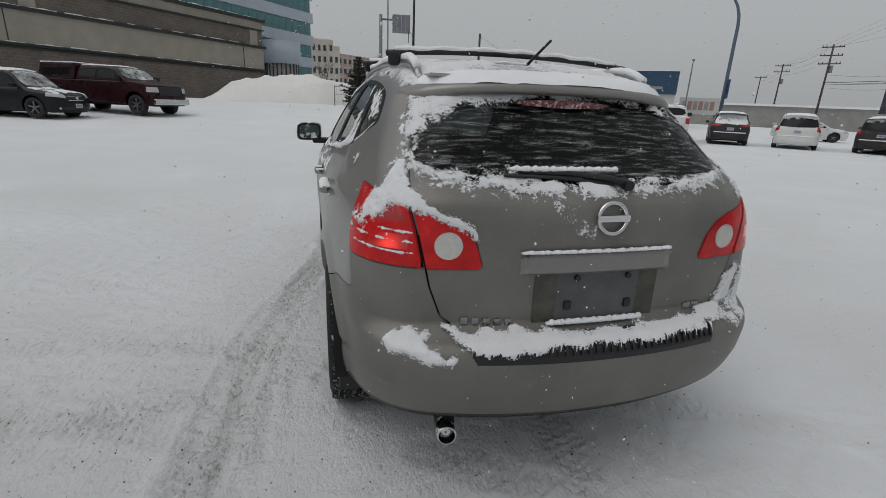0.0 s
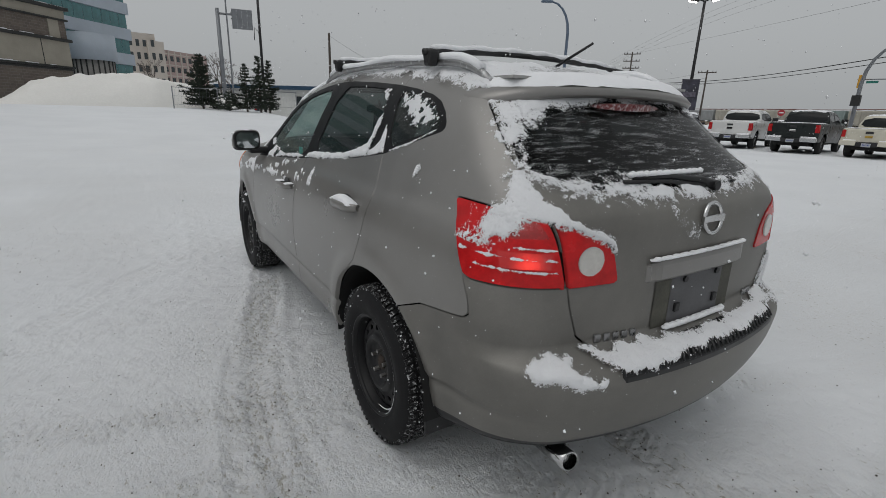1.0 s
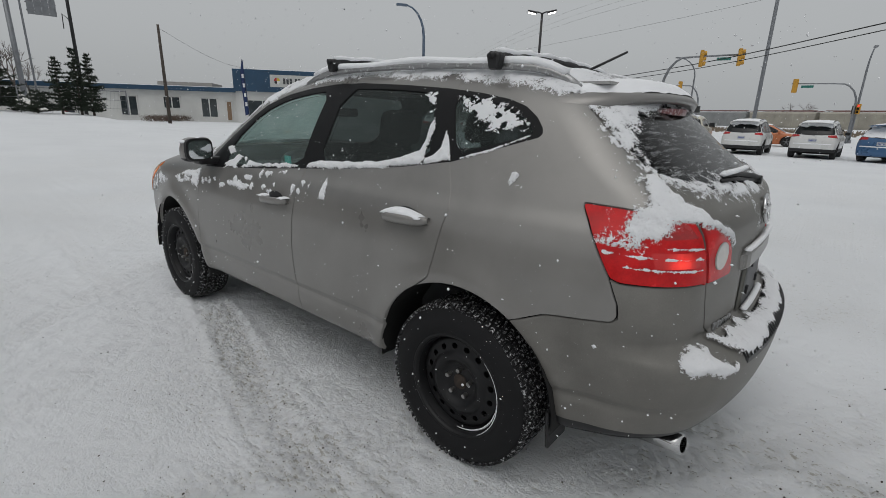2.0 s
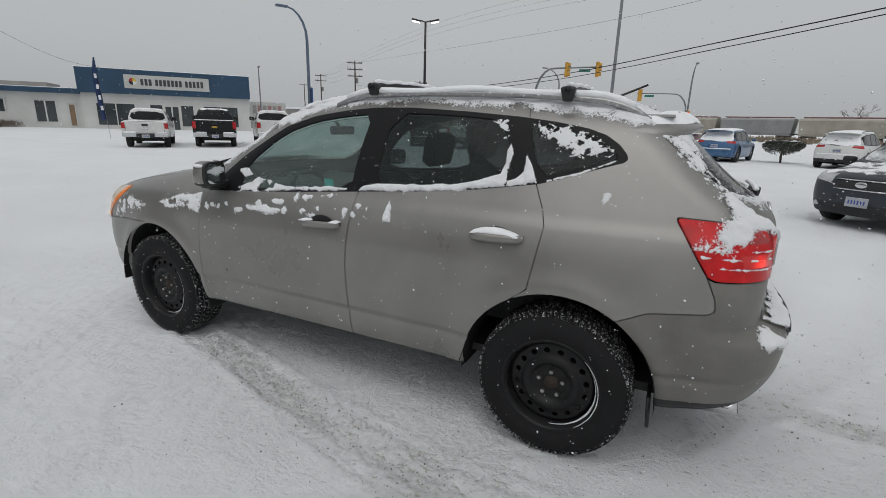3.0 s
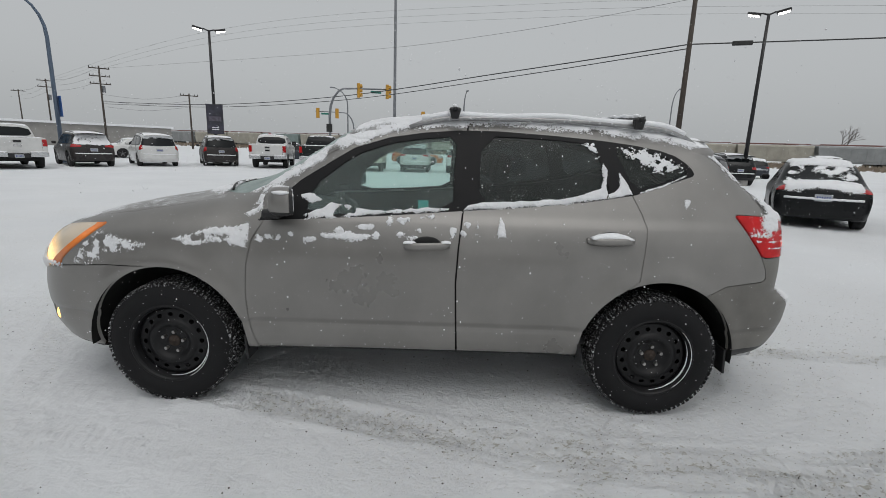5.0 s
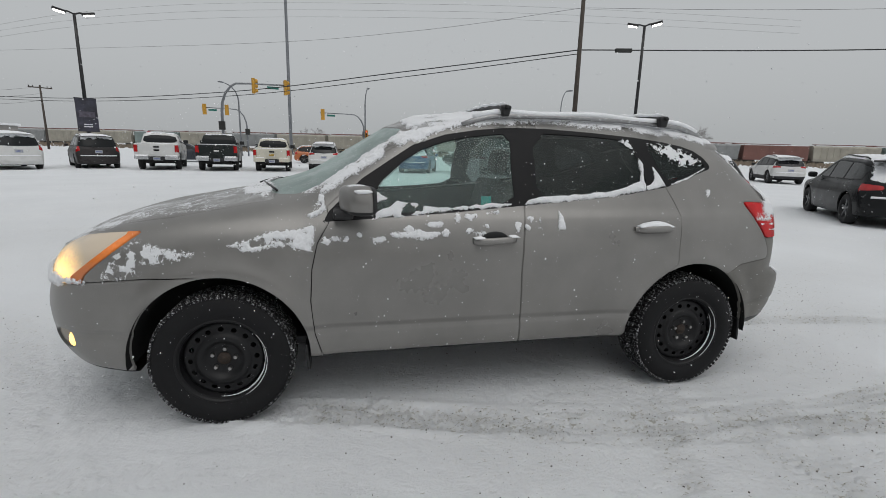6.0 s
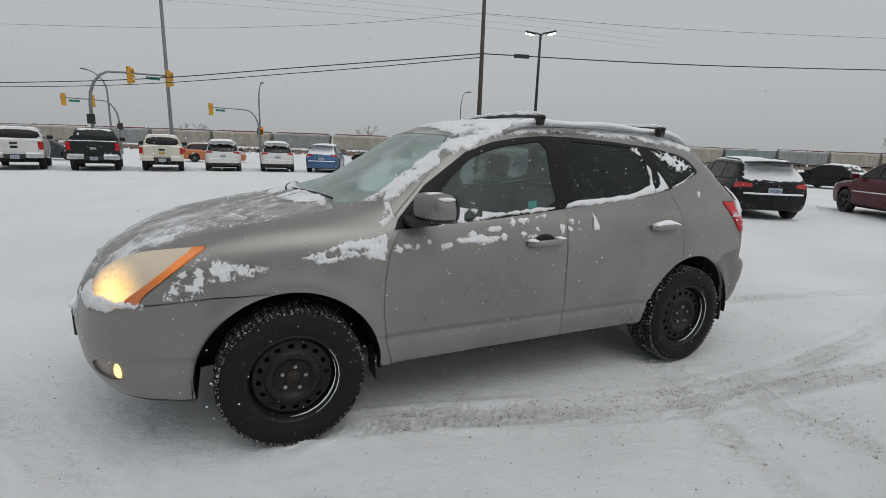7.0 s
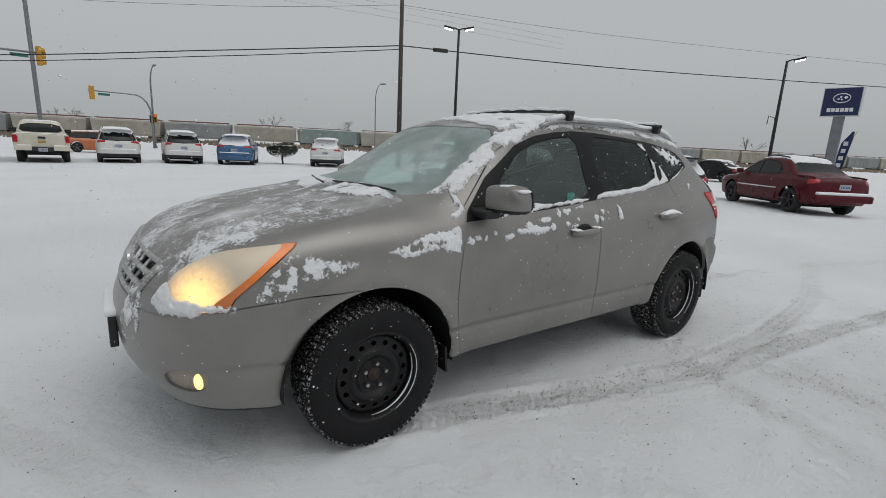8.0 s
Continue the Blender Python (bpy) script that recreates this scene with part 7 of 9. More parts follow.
def build_pickup(label, paint, L=5.6, W=1.98, H=1.88, bed=1.30, clear=0.36, wr=0.39, tail=(0.13, 0.30), chrome=True, rim=None, canopy=False, name="pickup_truck", bumper=None, bed_snow=True, emblem=None):
    root = thing(name, label, "pickup truck")
    hw, yr, yf = W / 2, -L / 2, L / 2
    cab0, cab1 = yr + 0.33 * L, yf - 0.24 * L
    hood = bed + 0.02
    S = dict(
        wz=spline((0.1, hw - 0.10), (clear + 0.05, hw - 0.03), (bed * 0.7, hw), (bed - 0.05, hw - 0.015), (bed + 0.2, hw - 0.06)),
        tr=0.01, tr0=yr + 0.5, tf=0.05, tf0=yf - 0.9,
        top=spline((yr - 0.3, bed), (cab1, bed), (cab1 + 0.2, hood), (yf - 0.25, hood - 0.08), (yf - 0.03, hood - 0.20), (yf + 0.3, hood - 0.5)),
        crown=spline((yr, 0.0), (cab1, 0.02), (yf, 0.07)),
        rear=spline((0.1, yr + 0.15), (clear + 0.1, yr + 0.09), (clear + 0.28, yr + 0.05), (bed, yr + 0.055), (bed + 0.2, yr + 0.06)),
        rk=0.02, front=spline((0.1, yf - 0.12), (clear + 0.1, yf - 0.03), (0.7, yf), (hood - 0.15, yf - 0.03), (hood, yf - 0.15)), fk=0.08, fk4=0.06,
        bot=spline((yr, clear + 0.16), (yf, clear)), kt=0.05, kr=0.05, kf=0.10, kb=0.05,
        lo=(-hw - 0.1, yr - 0.1, 0.1), hi=(hw + 0.1, yf + 0.1, bed + 0.2), core_lo=(-0.5, yr + 0.5, 0.75), core_hi=(0.5, yf - 0.6, bed - 0.2),
    )
    sk = Skin(S, 0.06)
    wb = L * 0.62
    ya, yb = yr + 0.215 * L, yr + 0.215 * L + wb
    lw, lh = tail
    sk.carve("tailgate", lambda P: np.maximum(np.maximum(np.abs(P[:, 0]) - (hw - 0.04 - lw), np.abs(P[:, 2] - (bed + clear + 0.32) / 2) - (bed - clear - 0.32) / 2 - 0.0), P[:, 1] - (yr + 0.3)), 0.006)
    sk.carve("tail_lamp", lambda P: np.maximum(np.maximum(hw - 0.025 - lw - np.abs(P[:, 0]), np.abs(P[:, 2] - (bed - 0.06 - lh / 2)) - lh / 2), P[:, 1] - (yr + 0.14)))
    sk.carve("bed_gap", lambda P: np.maximum(np.abs(P[:, 1] - cab0 + 0.01) - 0.012, 0.3 - np.abs(P[:, 0])))
    sk.carve("head_lamp", lambda P: np.maximum(np.maximum(hw - 0.34 - np.abs(P[:, 0]), np.abs(P[:, 2] - hood + 0.33) - 0.10), yf - 0.35 - P[:, 1]))
    sk.carve("grille", lambda P: np.maximum(np.maximum(np.abs(P[:, 0]) - (hw - 0.37), np.abs(P[:, 2] - hood + 0.36) - 0.18), yf - 0.4 - P[:, 1]))
    for cy in (ya, yb):
        sk.carve("opening", lambda P, cy=cy: np.maximum(np.hypot(P[:, 1] - cy, P[:, 2] - wr - 0.02) - wr - 0.10, 0.5 - np.abs(P[:, 0])))
    sk.emit("body", paint, root, "body", depth=0.03)
    gate_ = sk.emit("tailgate", paint, root, "tailgate", depth=0.03)
    sk.emit("grille", CLADDING, root, "grille", 0, 0.02, 0.02)
    for sd in (-1, 1):
        sk.emit("tail_lamp", TAIL_RED, root, "tail_lamp", sd, 0.02, -0.008, "red tail lamp")
        sk.emit("head_lamp", FAR_LENS, root, "head_lamp", sd, 0.02, -0.006, "clear head lamp")
    # cab
    C = dict(
        wz=spline((bed - 0.3, hw - 0.03), (bed + 0.02, hw - 0.07), (H - 0.10, hw - 0.22), (H + 0.2, hw - 0.34)),
        tr=0.0, tr0=0, tf=0.0, tf0=0,
        top=spline((cab0 - 0.3, H - 0.04), (cab0 + 0.3, H), (cab1 - 0.95, H - 0.01), (cab1 - 0.60, H - 0.06), (cab1 + 0.1, bed + 0.02), (cab1 + 0.5, bed - 0.25)),
        crown=spline((cab0, 0.05), (cab1, 0.07)),
        rear=spline((bed - 0.3, cab0 + 0.0), (bed + 0.1, cab0 + 0.02), (H, cab0 + 0.16)), rk=0.05,
        front=spline((bed - 0.3, cab1 + 0.5), (H, cab1 + 0.5)), fk=0.1,
        bot=spline((cab0, bed - 0.25), (cab1, bed - 0.25)), kt=0.09, kr=0.09, kf=0.05, kb=0.02,
        lo=(-hw - 0.1, cab0 - 0.1, bed - 0.35), hi=(hw + 0.1, cab1 + 0.6, H + 0.1), core_lo=(-0.4, cab0 + 0.5, bed - 0.1), core_hi=(0.4, cab1 - 0.6, bed + 0.1),
    )
    ck = Skin(C, 0.06)
    zt = H - 0.14
    dlo = [(cab1 - 0.12, bed + 0.06), (cab1 - 0.55, zt), (cab0 + 0.24, zt), (cab0 + 0.12, bed + 0.06)]
    side_f = lambda P: np.maximum(poly_sd(P[:, 1], P[:, 2], round_poly(dlo, 1)), 0.4 - np.abs(P[:, 0]))
    ck.carve("window_trim", side_f)
    ymid = (cab0 + cab1) / 2 - 0.15
    ck.carve("glass_a", lambda P: np.maximum(side_f(P) + 0.03, ymid + 0.05 - P[:, 1]), 0, ["window_trim"])
    ck.carve("glass_b", lambda P: np.maximum(side_f(P) + 0.03, P[:, 1] - ymid + 0.05), 0, ["window_trim"])
    rw = round_poly(both([(-hw + 0.28, zt + 0.02), (-hw + 0.16, bed + 0.08), (-0.02, bed + 0.06)]), 1)
    ck.carve("rear_window", lambda P: np.maximum(poly_sd(P[:, 0], P[:, 2], rw), P[:, 1] - cab0 - 0.3))
    wsp = round_poly(both([(-hw + 0.32, cab1 - 0.62), (-hw + 0.18, cab1 - 0.06), (-0.02, cab1 + 0.03)]), 1)
    ck.carve("windscreen", lambda P: np.maximum(poly_sd(P[:, 0], P[:, 1], wsp), bed - P[:, 2]))
    cab = ck.emit("body", paint, root, "cab", depth=0.02)
    for sd in (-1, 1):
        ck.emit("window_trim", BLACK_TRIM, root, "window_trim", sd, 0.01)
        for nm in "ab":
            ck.emit("glass_" + nm, GLASS_FAR, root, "side_window", sd, 0.006, 0.004)
        box_part("side_mirror", (hw - 0.06 if sd > 0 else -hw - 0.20, hw + 0.20 if sd > 0 else -hw + 0.06, cab1 - 0.30, cab1 - 0.18, bed + 0.04, bed + 0.24), CLADDING, root, "black door mirror", 0.03)
    ck.emit("rear_window", GLASS_FAR, root, "rear_window", 0, 0.006, 0.006)
    ck.emit("windscreen", GLASS_FAR, root, "windscreen", 0, 0.006, 0.006)
    for k in (sk, ck):
        _V, _T = compact(k.V, k.T[k.L != k.key("opening")])
        link_mesh("inner_skin", _V - 0.045 * grad(k.f, _V), _T, UNDERBODY, root)
    bz = clear + 0.18
    bump_mat = bumper or (CHROME_FAR if chrome else CLADDING)
    rb = new("rear_bumper")
    rb.parent = root
    for x0, x1 in ((-hw + 0.02, -0.36), (0.36, hw - 0.02)):
        box_part("bumper_end", (x0, x1, yr - 0.09, yr + 0.10, bz - 0.02, bz + 0.19), bump_mat, rb, "", 0.03)
    box_part("bumper_step", (-0.36, 0.36, yr - 0.07, yr + 0.10, bz - 0.05, bz + 0.13), CLADDING, rb, "", 0.02)
    plate_on(root, 0, yr - 0.082, bz + 0.02)
    box_part("gate_handle", (-0.13, 0.13, yr + 0.015, yr + 0.06, bed - 0.20, bed - 0.11), CLADDING, gate_, "", 0.015)
    bm = bmesh.new()
    add_box(bm, -0.13, 0.13, yr + 0.028, yr + 0.06, bed - 0.37, bed - 0.28, 0.02)
    part("emblem", bm, emblem or CHROME, gate_, "plain emblem shape")
    box_part("front_bumper", (-hw + 0.06, hw - 0.06, yf - 0.12, yf + 0.06, clear + 0.05, clear + 0.30), bump_mat, root, "", 0.05)
    for x in (-hw + 0.16, hw - 0.16):
        for y in (ya, yb):
            far_wheel(root, x, y, wr, 0.26, rim or FAR_RIM, 6)
    box_part("chassis", (-hw + 0.35, hw - 0.35, yr + 0.2, yf - 0.3, clear - 0.02, clear + 0.18), UNDERBODY, root)
    box_part("axle", (-hw + 0.2, hw - 0.2, ya - 0.07, ya + 0.07, wr - 0.10, wr + 0.06), UNDERBODY, root)
    for k, poly, zl, th in ((sk, [(-hw + 0.10, yr + 0.12), (hw - 0.10, yr + 0.12), (hw - 0.10, cab0 - 0.05), (-hw + 0.10, cab0 - 0.05)], bed - 0.1, 0.04), (ck, [(-hw + 0.33, cab0 + 0.18), (hw - 0.33, cab0 + 0.18), (hw - 0.33, cab1 - 0.75), (-hw + 0.33, cab1 - 0.75)], H - 0.2, 0.05)):
        k.V0, k.T0 = k.V, k.T
        snow_on(k, "snow_cover", lambda P, poly=poly, zl=zl: np.maximum(poly_sd(P[:, 0], P[:, 1], poly), zl - P[:, 2]), root, th, 0.09, 0.3, 6, 0, label="snow lying on the truck")
    for sd in (-1, 1):
        tube_part("bumper_snow", [(sd * (0.38 + 0.055 * i), yr + 0.0, bz + 0.192 + 0.004 * math.sin(2.2 * i)) for i in range(int((hw - 0.46) / 0.055) + 1)], 0.028, SNOW, root, "", 8)
    if canopy:
        bm = bmesh.new()
        add_box(bm, -hw + 0.03, hw - 0.03, yr + 0.05, cab0 + 0.02, bed - 0.02, H + 0.04, 0.07)
        for v in bm.verts:
            if v.co.z > bed + 0.2:
                v.co.x *= 0.90
                if v.co.y < yr + 0.4:
                    v.co.y += 0.10
        part("canopy", bm, paint, root, "matching fibreglass canopy", False)
        for sd in (-1, 1):
            box_part("canopy_window", (sd * (hw - 0.07) - 0.02, sd * (hw - 0.07) + 0.02, yr + 0.35, cab0 - 0.2, bed + 0.14, H - 0.14), GLASS_FAR, root, "", 0.01)
        box_part("canopy_snow", (-hw + 0.14, hw - 0.14, yr + 0.20, cab0, H + 0.035, H + 0.085), SNOW, root, "", 0.02)
    return root


CHROME_FAR = surface("chrome_bumper", (0.60, 0.61, 0.62), 0.22, 1.0, 0.1, 6, 60, 0, dust=0.2)
WHITE_P = car_paint("white_car_paint", (0.62, 0.62, 0.61), 0.0)
CREAM_P = car_paint("cream_car_paint", (0.58, 0.55, 0.46), 0.0)
BLACK_P = car_paint("black_car_paint", (0.012, 0.013, 0.014), 0.2)
DARKGREEN_P = car_paint("dark_charcoal_paint", (0.020, 0.024, 0.024), 0.3)
BROWN_P = car_paint("dark_brown_grey_paint", (0.040, 0.036, 0.036), 0.4)
BLUE_P = car_paint("blue_car_paint", (0.055, 0.13, 0.26), 0.4)
SLATE_P = car_paint("slate_blue_grey_paint", (0.045, 0.050, 0.060), 0.4)
RED_P = car_paint("dark_red_car_paint", (0.085, 0.010, 0.016), 0.3)
MAROON_P = car_paint("maroon_car_paint", (0.024, 0.006, 0.009), 0.3)
ORANGE_P = car_paint("orange_car_paint", (0.45, 0.14, 0.05), 0.1)
YELLOW_E = surface("dull_gold_emblem", (0.45, 0.30, 0.06), 0.4, 0.6)


def park(ob, x, y, azimuth, group="vehicles parked in the lot"):
    """azimuth: where the nose points, clockwise from +y."""
    ob.matrix_world = pose(x, y, 0, 0, 0, -azimuth)
    ob["group"] = group
    return ob


def by_tail(x, y, azimuth, back):
    """The centre of a vehicle whose rear axle stands at x, y."""
    a = radians(azimuth)
    return x + back * math.sin(a), y + back * math.cos(a), azimuth


park(build_pickup("white pickup with a snowy bed facing away", WHITE_P, 5.4, 1.89, 1.79, 1.20, 0.34, 0.37, (0.13, 0.26), True), *by_tail(12.1, 22.9, 38, 1.55))
park(build_pickup("black pickup with a chrome bumper in snow", BLACK_P, 5.7, 2.0, 1.9, 1.32, 0.36, 0.40, (0.14, 0.34), True, emblem=YELLOW_E), *by_tail(14.8, 21.5, 40, 1.62))
park(build_pickup("white crew pickup with black lower bumper", WHITE_P, 5.8, 2.03, 1.92, 1.34, 0.36, 0.41, (0.15, 0.30), True), *by_tail(17.8, 20.3, 40, 1.65))
park(build_wagon("dark brown-grey SUV with snow on its bumper", "suv", BROWN_P, 4.8, 1.93, 1.72, 1.10, 0.85, 0.38, 0.7, 0.22, 0.37, False, True, 0.05, True, (0.42, 0.15), tail_z=1.02, snow_all=0.35), *by_tail(20.9, 19.2, 42, 1.45))
park(build_wagon("white minivan with a dark rear window", "minivan", WHITE_P, 5.1, 1.98, 1.76, 1.08, 0.82, 0.20, 0.9, 0.18, 0.34, False, True, 0.05, True, (0.16, 0.34), tail_z=1.02), *by_tail(23.2, 17.2, 50, 1.5))
park(build_wagon("dark grey minivan with snow on its roof", "minivan", BROWN_P, 5.1, 1.98, 1.76, 1.08, 0.82, 0.18, 0.9, 0.18, 0.34, False, True, 0.05, True, (0.16, 0.34), tail_z=1.0), *by_tail(25.6, 14.8, 60, 1.5))
park(build_pickup("white pickup with a high tailgate in the row", WHITE_P, 5.8, 2.02, 1.92, 1.34, 0.38, 0.41, (0.15, 0.36), True, emblem=BLACK_TRIM), *by_tail(25.2, 11.6, 78, 1.65))
park(build_pickup("dark charcoal pickup with snow on its bed", DARKGREEN_P, 5.7, 2.02, 1.94, 1.36, 0.38, 0.41, (0.15, 0.34), True), *by_tail(25.0, 8.6, 82, 1.62))
park(build_pickup("cream white pickup with black bumper corners", CREAM_P, 5.4, 1.89, 1.80, 1.22, 0.36, 0.39, (0.13, 0.30), False, bumper=CREAM_P, emblem=YELLOW_E), *by_tail(25.2, 5.8, 86, 1.55))
for yy, az in ((3.0, 90), (0.2, 93)):
    park(build_wagon("white compact SUV with black lower cladding", "suv", WHITE_P, 4.6, 1.82, 1.68, 1.05, 0.82, 0.36, 0.7, 0.24, 0.36, True, True, 0.05, True, (0.34, 0.14), tail_z=1.0), *by_tail(25.7, yy, az, 1.40))
park(build_wagon("blue crossover with snow on its rear window", "suv", BLUE_P, 4.8, 1.90, 1.63, 1.05, 0.80, 0.50, 0.8, 0.20, 0.37, False, False, 0.05, True, (0.38, 0.14), tail_z=0.98, snow_all=0.5), *by_tail(25.4, -2.35, 108, 1.45))
park(build_wagon("white wagon with roof rails and dark cladding", "wagon", WHITE_P, 4.8, 1.84, 1.66, 1.03, 0.80, 0.42, 0.75, 0.24, 0.36, True, True, 0.05, True, (0.38, 0.13), tail_z=0.98, snow_all=0.4), *by_tail(24.3, -7.1, 116, 1.45))
park(build_wagon("dark slate crossover facing the aisle, snow on hood", "suv", SLATE_P, 4.47, 1.80, 1.56, 1.02, 0.84, 0.45, 0.85, 0.21, 0.345, True, True, 0.05, True, (0.34, 0.13), fancy=True, rim=FAR_RIM_DARK), 8.35, -4.55, 312)
park(build_wagon("black saloon with deep snow on roof and trunk", "car", BLACK_P, 4.6, 1.80, 1.46, 0.96, 0.74, 0.25, 0.85, 0.16, 0.33, False, False, 0.09, False, (0.30, 0.15), trunk=0.95, tail_z=0.86, rim=FAR_RIM_DARK), 8.6, -8.07, 122)
park(build_wagon("black hatchback with snow on its tailgate", "hatchback", BLACK_P, 4.45, 1.80, 1.55, 1.00, 0.78, 0.55, 0.8, 0.18, 0.34, False, True, 0.06, True, (0.34, 0.15), tail_z=0.86, snow_all=0.75, fancy=True), 5.98, -10.76, 124.8)
park(build_wagon("white crossover with black cladding by the fence", "suv", WHITE_P, 4.47, 1.80, 1.60, 1.02, 0.80, 0.42, 0.75, 0.24, 0.36, True, True, 0.05, True, (0.36, 0.13), tail_z=0.96), *by_tail(19.4, -23.0, 118, 1.35))
park(build_wagon("dark SUV with snow on its roof", "suv", BLACK_P, 4.6, 1.85, 1.68, 1.05, 0.82, 0.36, 0.7, 0.24, 0.36, True, True, 0.05), *by_tail(22.5, -14.5, 100, 1.4))
park(build_wagon("dark SUV parked under the lamp post", "suv", BROWN_P, 4.6, 1.85, 1.68, 1.05, 0.82, 0.36, 0.7, 0.24, 0.36, True, True, 0.05), *by_tail(22.4, -19.4, 118, 1.4))
park(build_wagon("dark saloon far down the lot", "car", BLACK_P, 4.6, 1.80, 1.46, 0.96, 0.74, 0.25, 0.85, 0.16, 0.33, False, False, 0.05, False, trunk=0.95), 13.0, -30.0, 100)
park(build_wagon("pale saloon beyond the red ute", "car", SLATE_P, 4.6, 1.80, 1.46, 0.96, 0.74, 0.25, 0.85, 0.16, 0.33, False, False, 0.07, False, trunk=0.95), -1.0, -21.5, 95)
# the red car-based ute with a short open bed
ute = build_wagon("dark red ute with open bed and snowy roof", "ute", RED_P, 4.92, 1.80, 1.64, 1.04, 0.82, 0.10, 0.85, 0.26, 0.36, False, True, 0.05, False, (0.22, 0.16), trunk=1.12, tail_z=0.96, rim=FAR_RIM_DARK, name="ute", belt=1.02)
for sd in (-1, 1):
    tube_part("bed_rail", [(sd * 0.70, -2.22, 1.060), (sd * 0.765, -1.9, 1.080), (sd * 0.76, -1.45, 1.10)], 0.028, RED_P, ute, "red bed side rail")
    box_part("door_cladding", (sd * 0.885 - 0.02, sd * 0.885 + 0.02, -0.95, 1.02, 0.34, 0.66), RED_P, ute, "raised lower door panel", 0.015)
    tube_part("side_snow", [(sd * 0.895, -0.95, 0.675), (sd * 0.90, 0.0, 0.672), (sd * 0.895, 1.02, 0.675)], 0.018, SNOW, ute, "snow line on the door panel")
    tube_part("flare", [(sd * 0.88, -1.525 + 0.44 * math.cos(a), 0.36 + 0.44 * math.sin(a)) for a in [0.15 + i * 0.285 for i in range(11)]], 0.03, RED_P, ute, "red wheel arch flare")
box_part("rear_bumper", (-0.80, 0.80, -2.50, -2.34, 0.40, 0.60), RED_P, ute, "red rear bumper", 0.04)
bm = bmesh.new()
add_box(bm, -0.76, 0.76, -2.50, -2.38, 0.595, 0.68, 0.035)
part("bumper_snow_ridge", bm, SNOW, ute, "thick snow on the rear bumper", True)
park(ute, 3.4, -14.4, 127)
park(build_pickup("maroon pickup with a matching canopy by the wall", MAROON_P, 5.8, 2.0, 1.92, 1.32, 0.36, 0.40, canopy=True), -9.3, 22.5, 117).location.z = float(rise(-9.3, 22.5)) - 0.02
park(build_wagon("black SUV with a snow-covered windscreen", "suv", BLACK_P, 4.7, 1.84, 1.68, 1.05, 0.84, 0.36, 0.7, 0.2, 0.36, False, False, 0.06, fancy=True), -11.64, 19.86, 108).location.z = float(rise(-11.64, 19.86)) - 0.02

# windscreens under snow on the vehicles that face the aisle
SNOWED_GLASS = surface("snowed_over_glass", (0.05, 0.07, 0.07), 0.3, 0, 0.3, 3, 60, 0.1, dust=1.0, dust_scale=60, dust_big=3.0)
for ob in list(scene.objects):
    if ob.name.startswith("windscreen") and ob.parent is not None and any(w in ob.parent.get("label", "") for w in ("facing the aisle", "matching canopy", "snow-covered windscreen", "tailgate")):
        ob.data.materials[0] = SNOWED_GLASS

# ---- buildings ----

BRICK = None


def brick_mat(name, c1, c2, mortar, scale=1.0):
    m, nt, b = nodes_of(name)
    tc = nt.nodes.new("ShaderNodeTexCoord")
    mp = nt.nodes.new("ShaderNodeMapping")
    mp.inputs["Rotation"].default_value = (radians(90), 0, 0)
    nt.links.new(tc.outputs["Object"], mp.inputs["Vector"])
    br = nt.nodes.new("ShaderNodeTexBrick")
    br.inputs["Color1"].default_value = (*c1, 1)
    br.inputs["Color2"].default_value = (*c2, 1)
    br.inputs["Mortar"].default_value = (*mortar, 1)
    br.inputs["Scale"].default_value = scale
    br.inputs["Mortar Size"].default_value = 0.012
    br.inputs["Brick Width"].default_value = 0.40
    br.inputs["Row Height"].default_value = 0.20
    nt.links.new(mp.outputs[0], br.inputs["Vector"])
    n = noise_node(nt, 0.7, 5, 0.6)
    r = ramp(nt, n.outputs["Fac"], [(0.3, 0.75), (0.7, 1.1)])
    nt.links.new(mix_rgb(nt, 1.0, br.outputs["Color"], r.outputs[0], "MULTIPLY"), b.inputs["Base Color"])
    put(b, Roughness=0.9)
    bump(nt, b, br.outputs["Fac"], 0.4, 0.02)
    return m


BRICK = brick_mat("brown_brick", (0.160, 0.132, 0.112), (0.130, 0.108, 0.094), (0.20, 0.18, 0.16))
BEIGE = surface("beige_stucco_band", (0.33, 0.305, 0.255), 0.9, 0, 0.12, 0.8, 20, 0.2, 0.01)
COPING = surface("dark_metal_ledge", (0.030, 0.031, 0.030), 0.6, 0.2, 0.25, 2, 30, 0.1)
WHITE_CLAD = surface("pale_blue_grey_cladding", (0.42, 0.47, 0.53), 0.5, 0.1, 0.08, 0.5, 8, 0.05)
TEAL_GLASS = surface("teal_curtain_glass", (0.06, 0.20, 0.21), 0.12, 0.0, 0.35, 0.35, 3, 0.0, coat=0.4)
CONCRETE = surface("grey_concrete", (0.30, 0.29, 0.275), 0.85, 0, 0.15, 0.8, 14, 0.2, 0.01)
CREAM_WALL = surface("cream_stucco", (0.52, 0.47, 0.42), 0.9, 0, 0.1, 0.3, 6, 0.1)
# brick red is lightened in its base colour to stand in for haze
PINK_BRICK = surface("haze_lightened_red_brick", (0.40, 0.30, 0.28), 0.9, 0, 0.15, 0.3, 6, 0.1)
DARK_GLASS = surface("dark_shop_glass", (0.035, 0.045, 0.05), 0.12, 0, 0.3, 0.6, 6, 0.0, coat=0.4)
WHITE_WALL = surface("white_shop_wall", (0.60, 0.60, 0.58), 0.85, 0, 0.08, 0.6, 12, 0.1)
NAVY = surface("navy_fascia", (0.022, 0.064, 0.120), 0.55, 0.1, 0.15, 0.6, 10, 0.05)
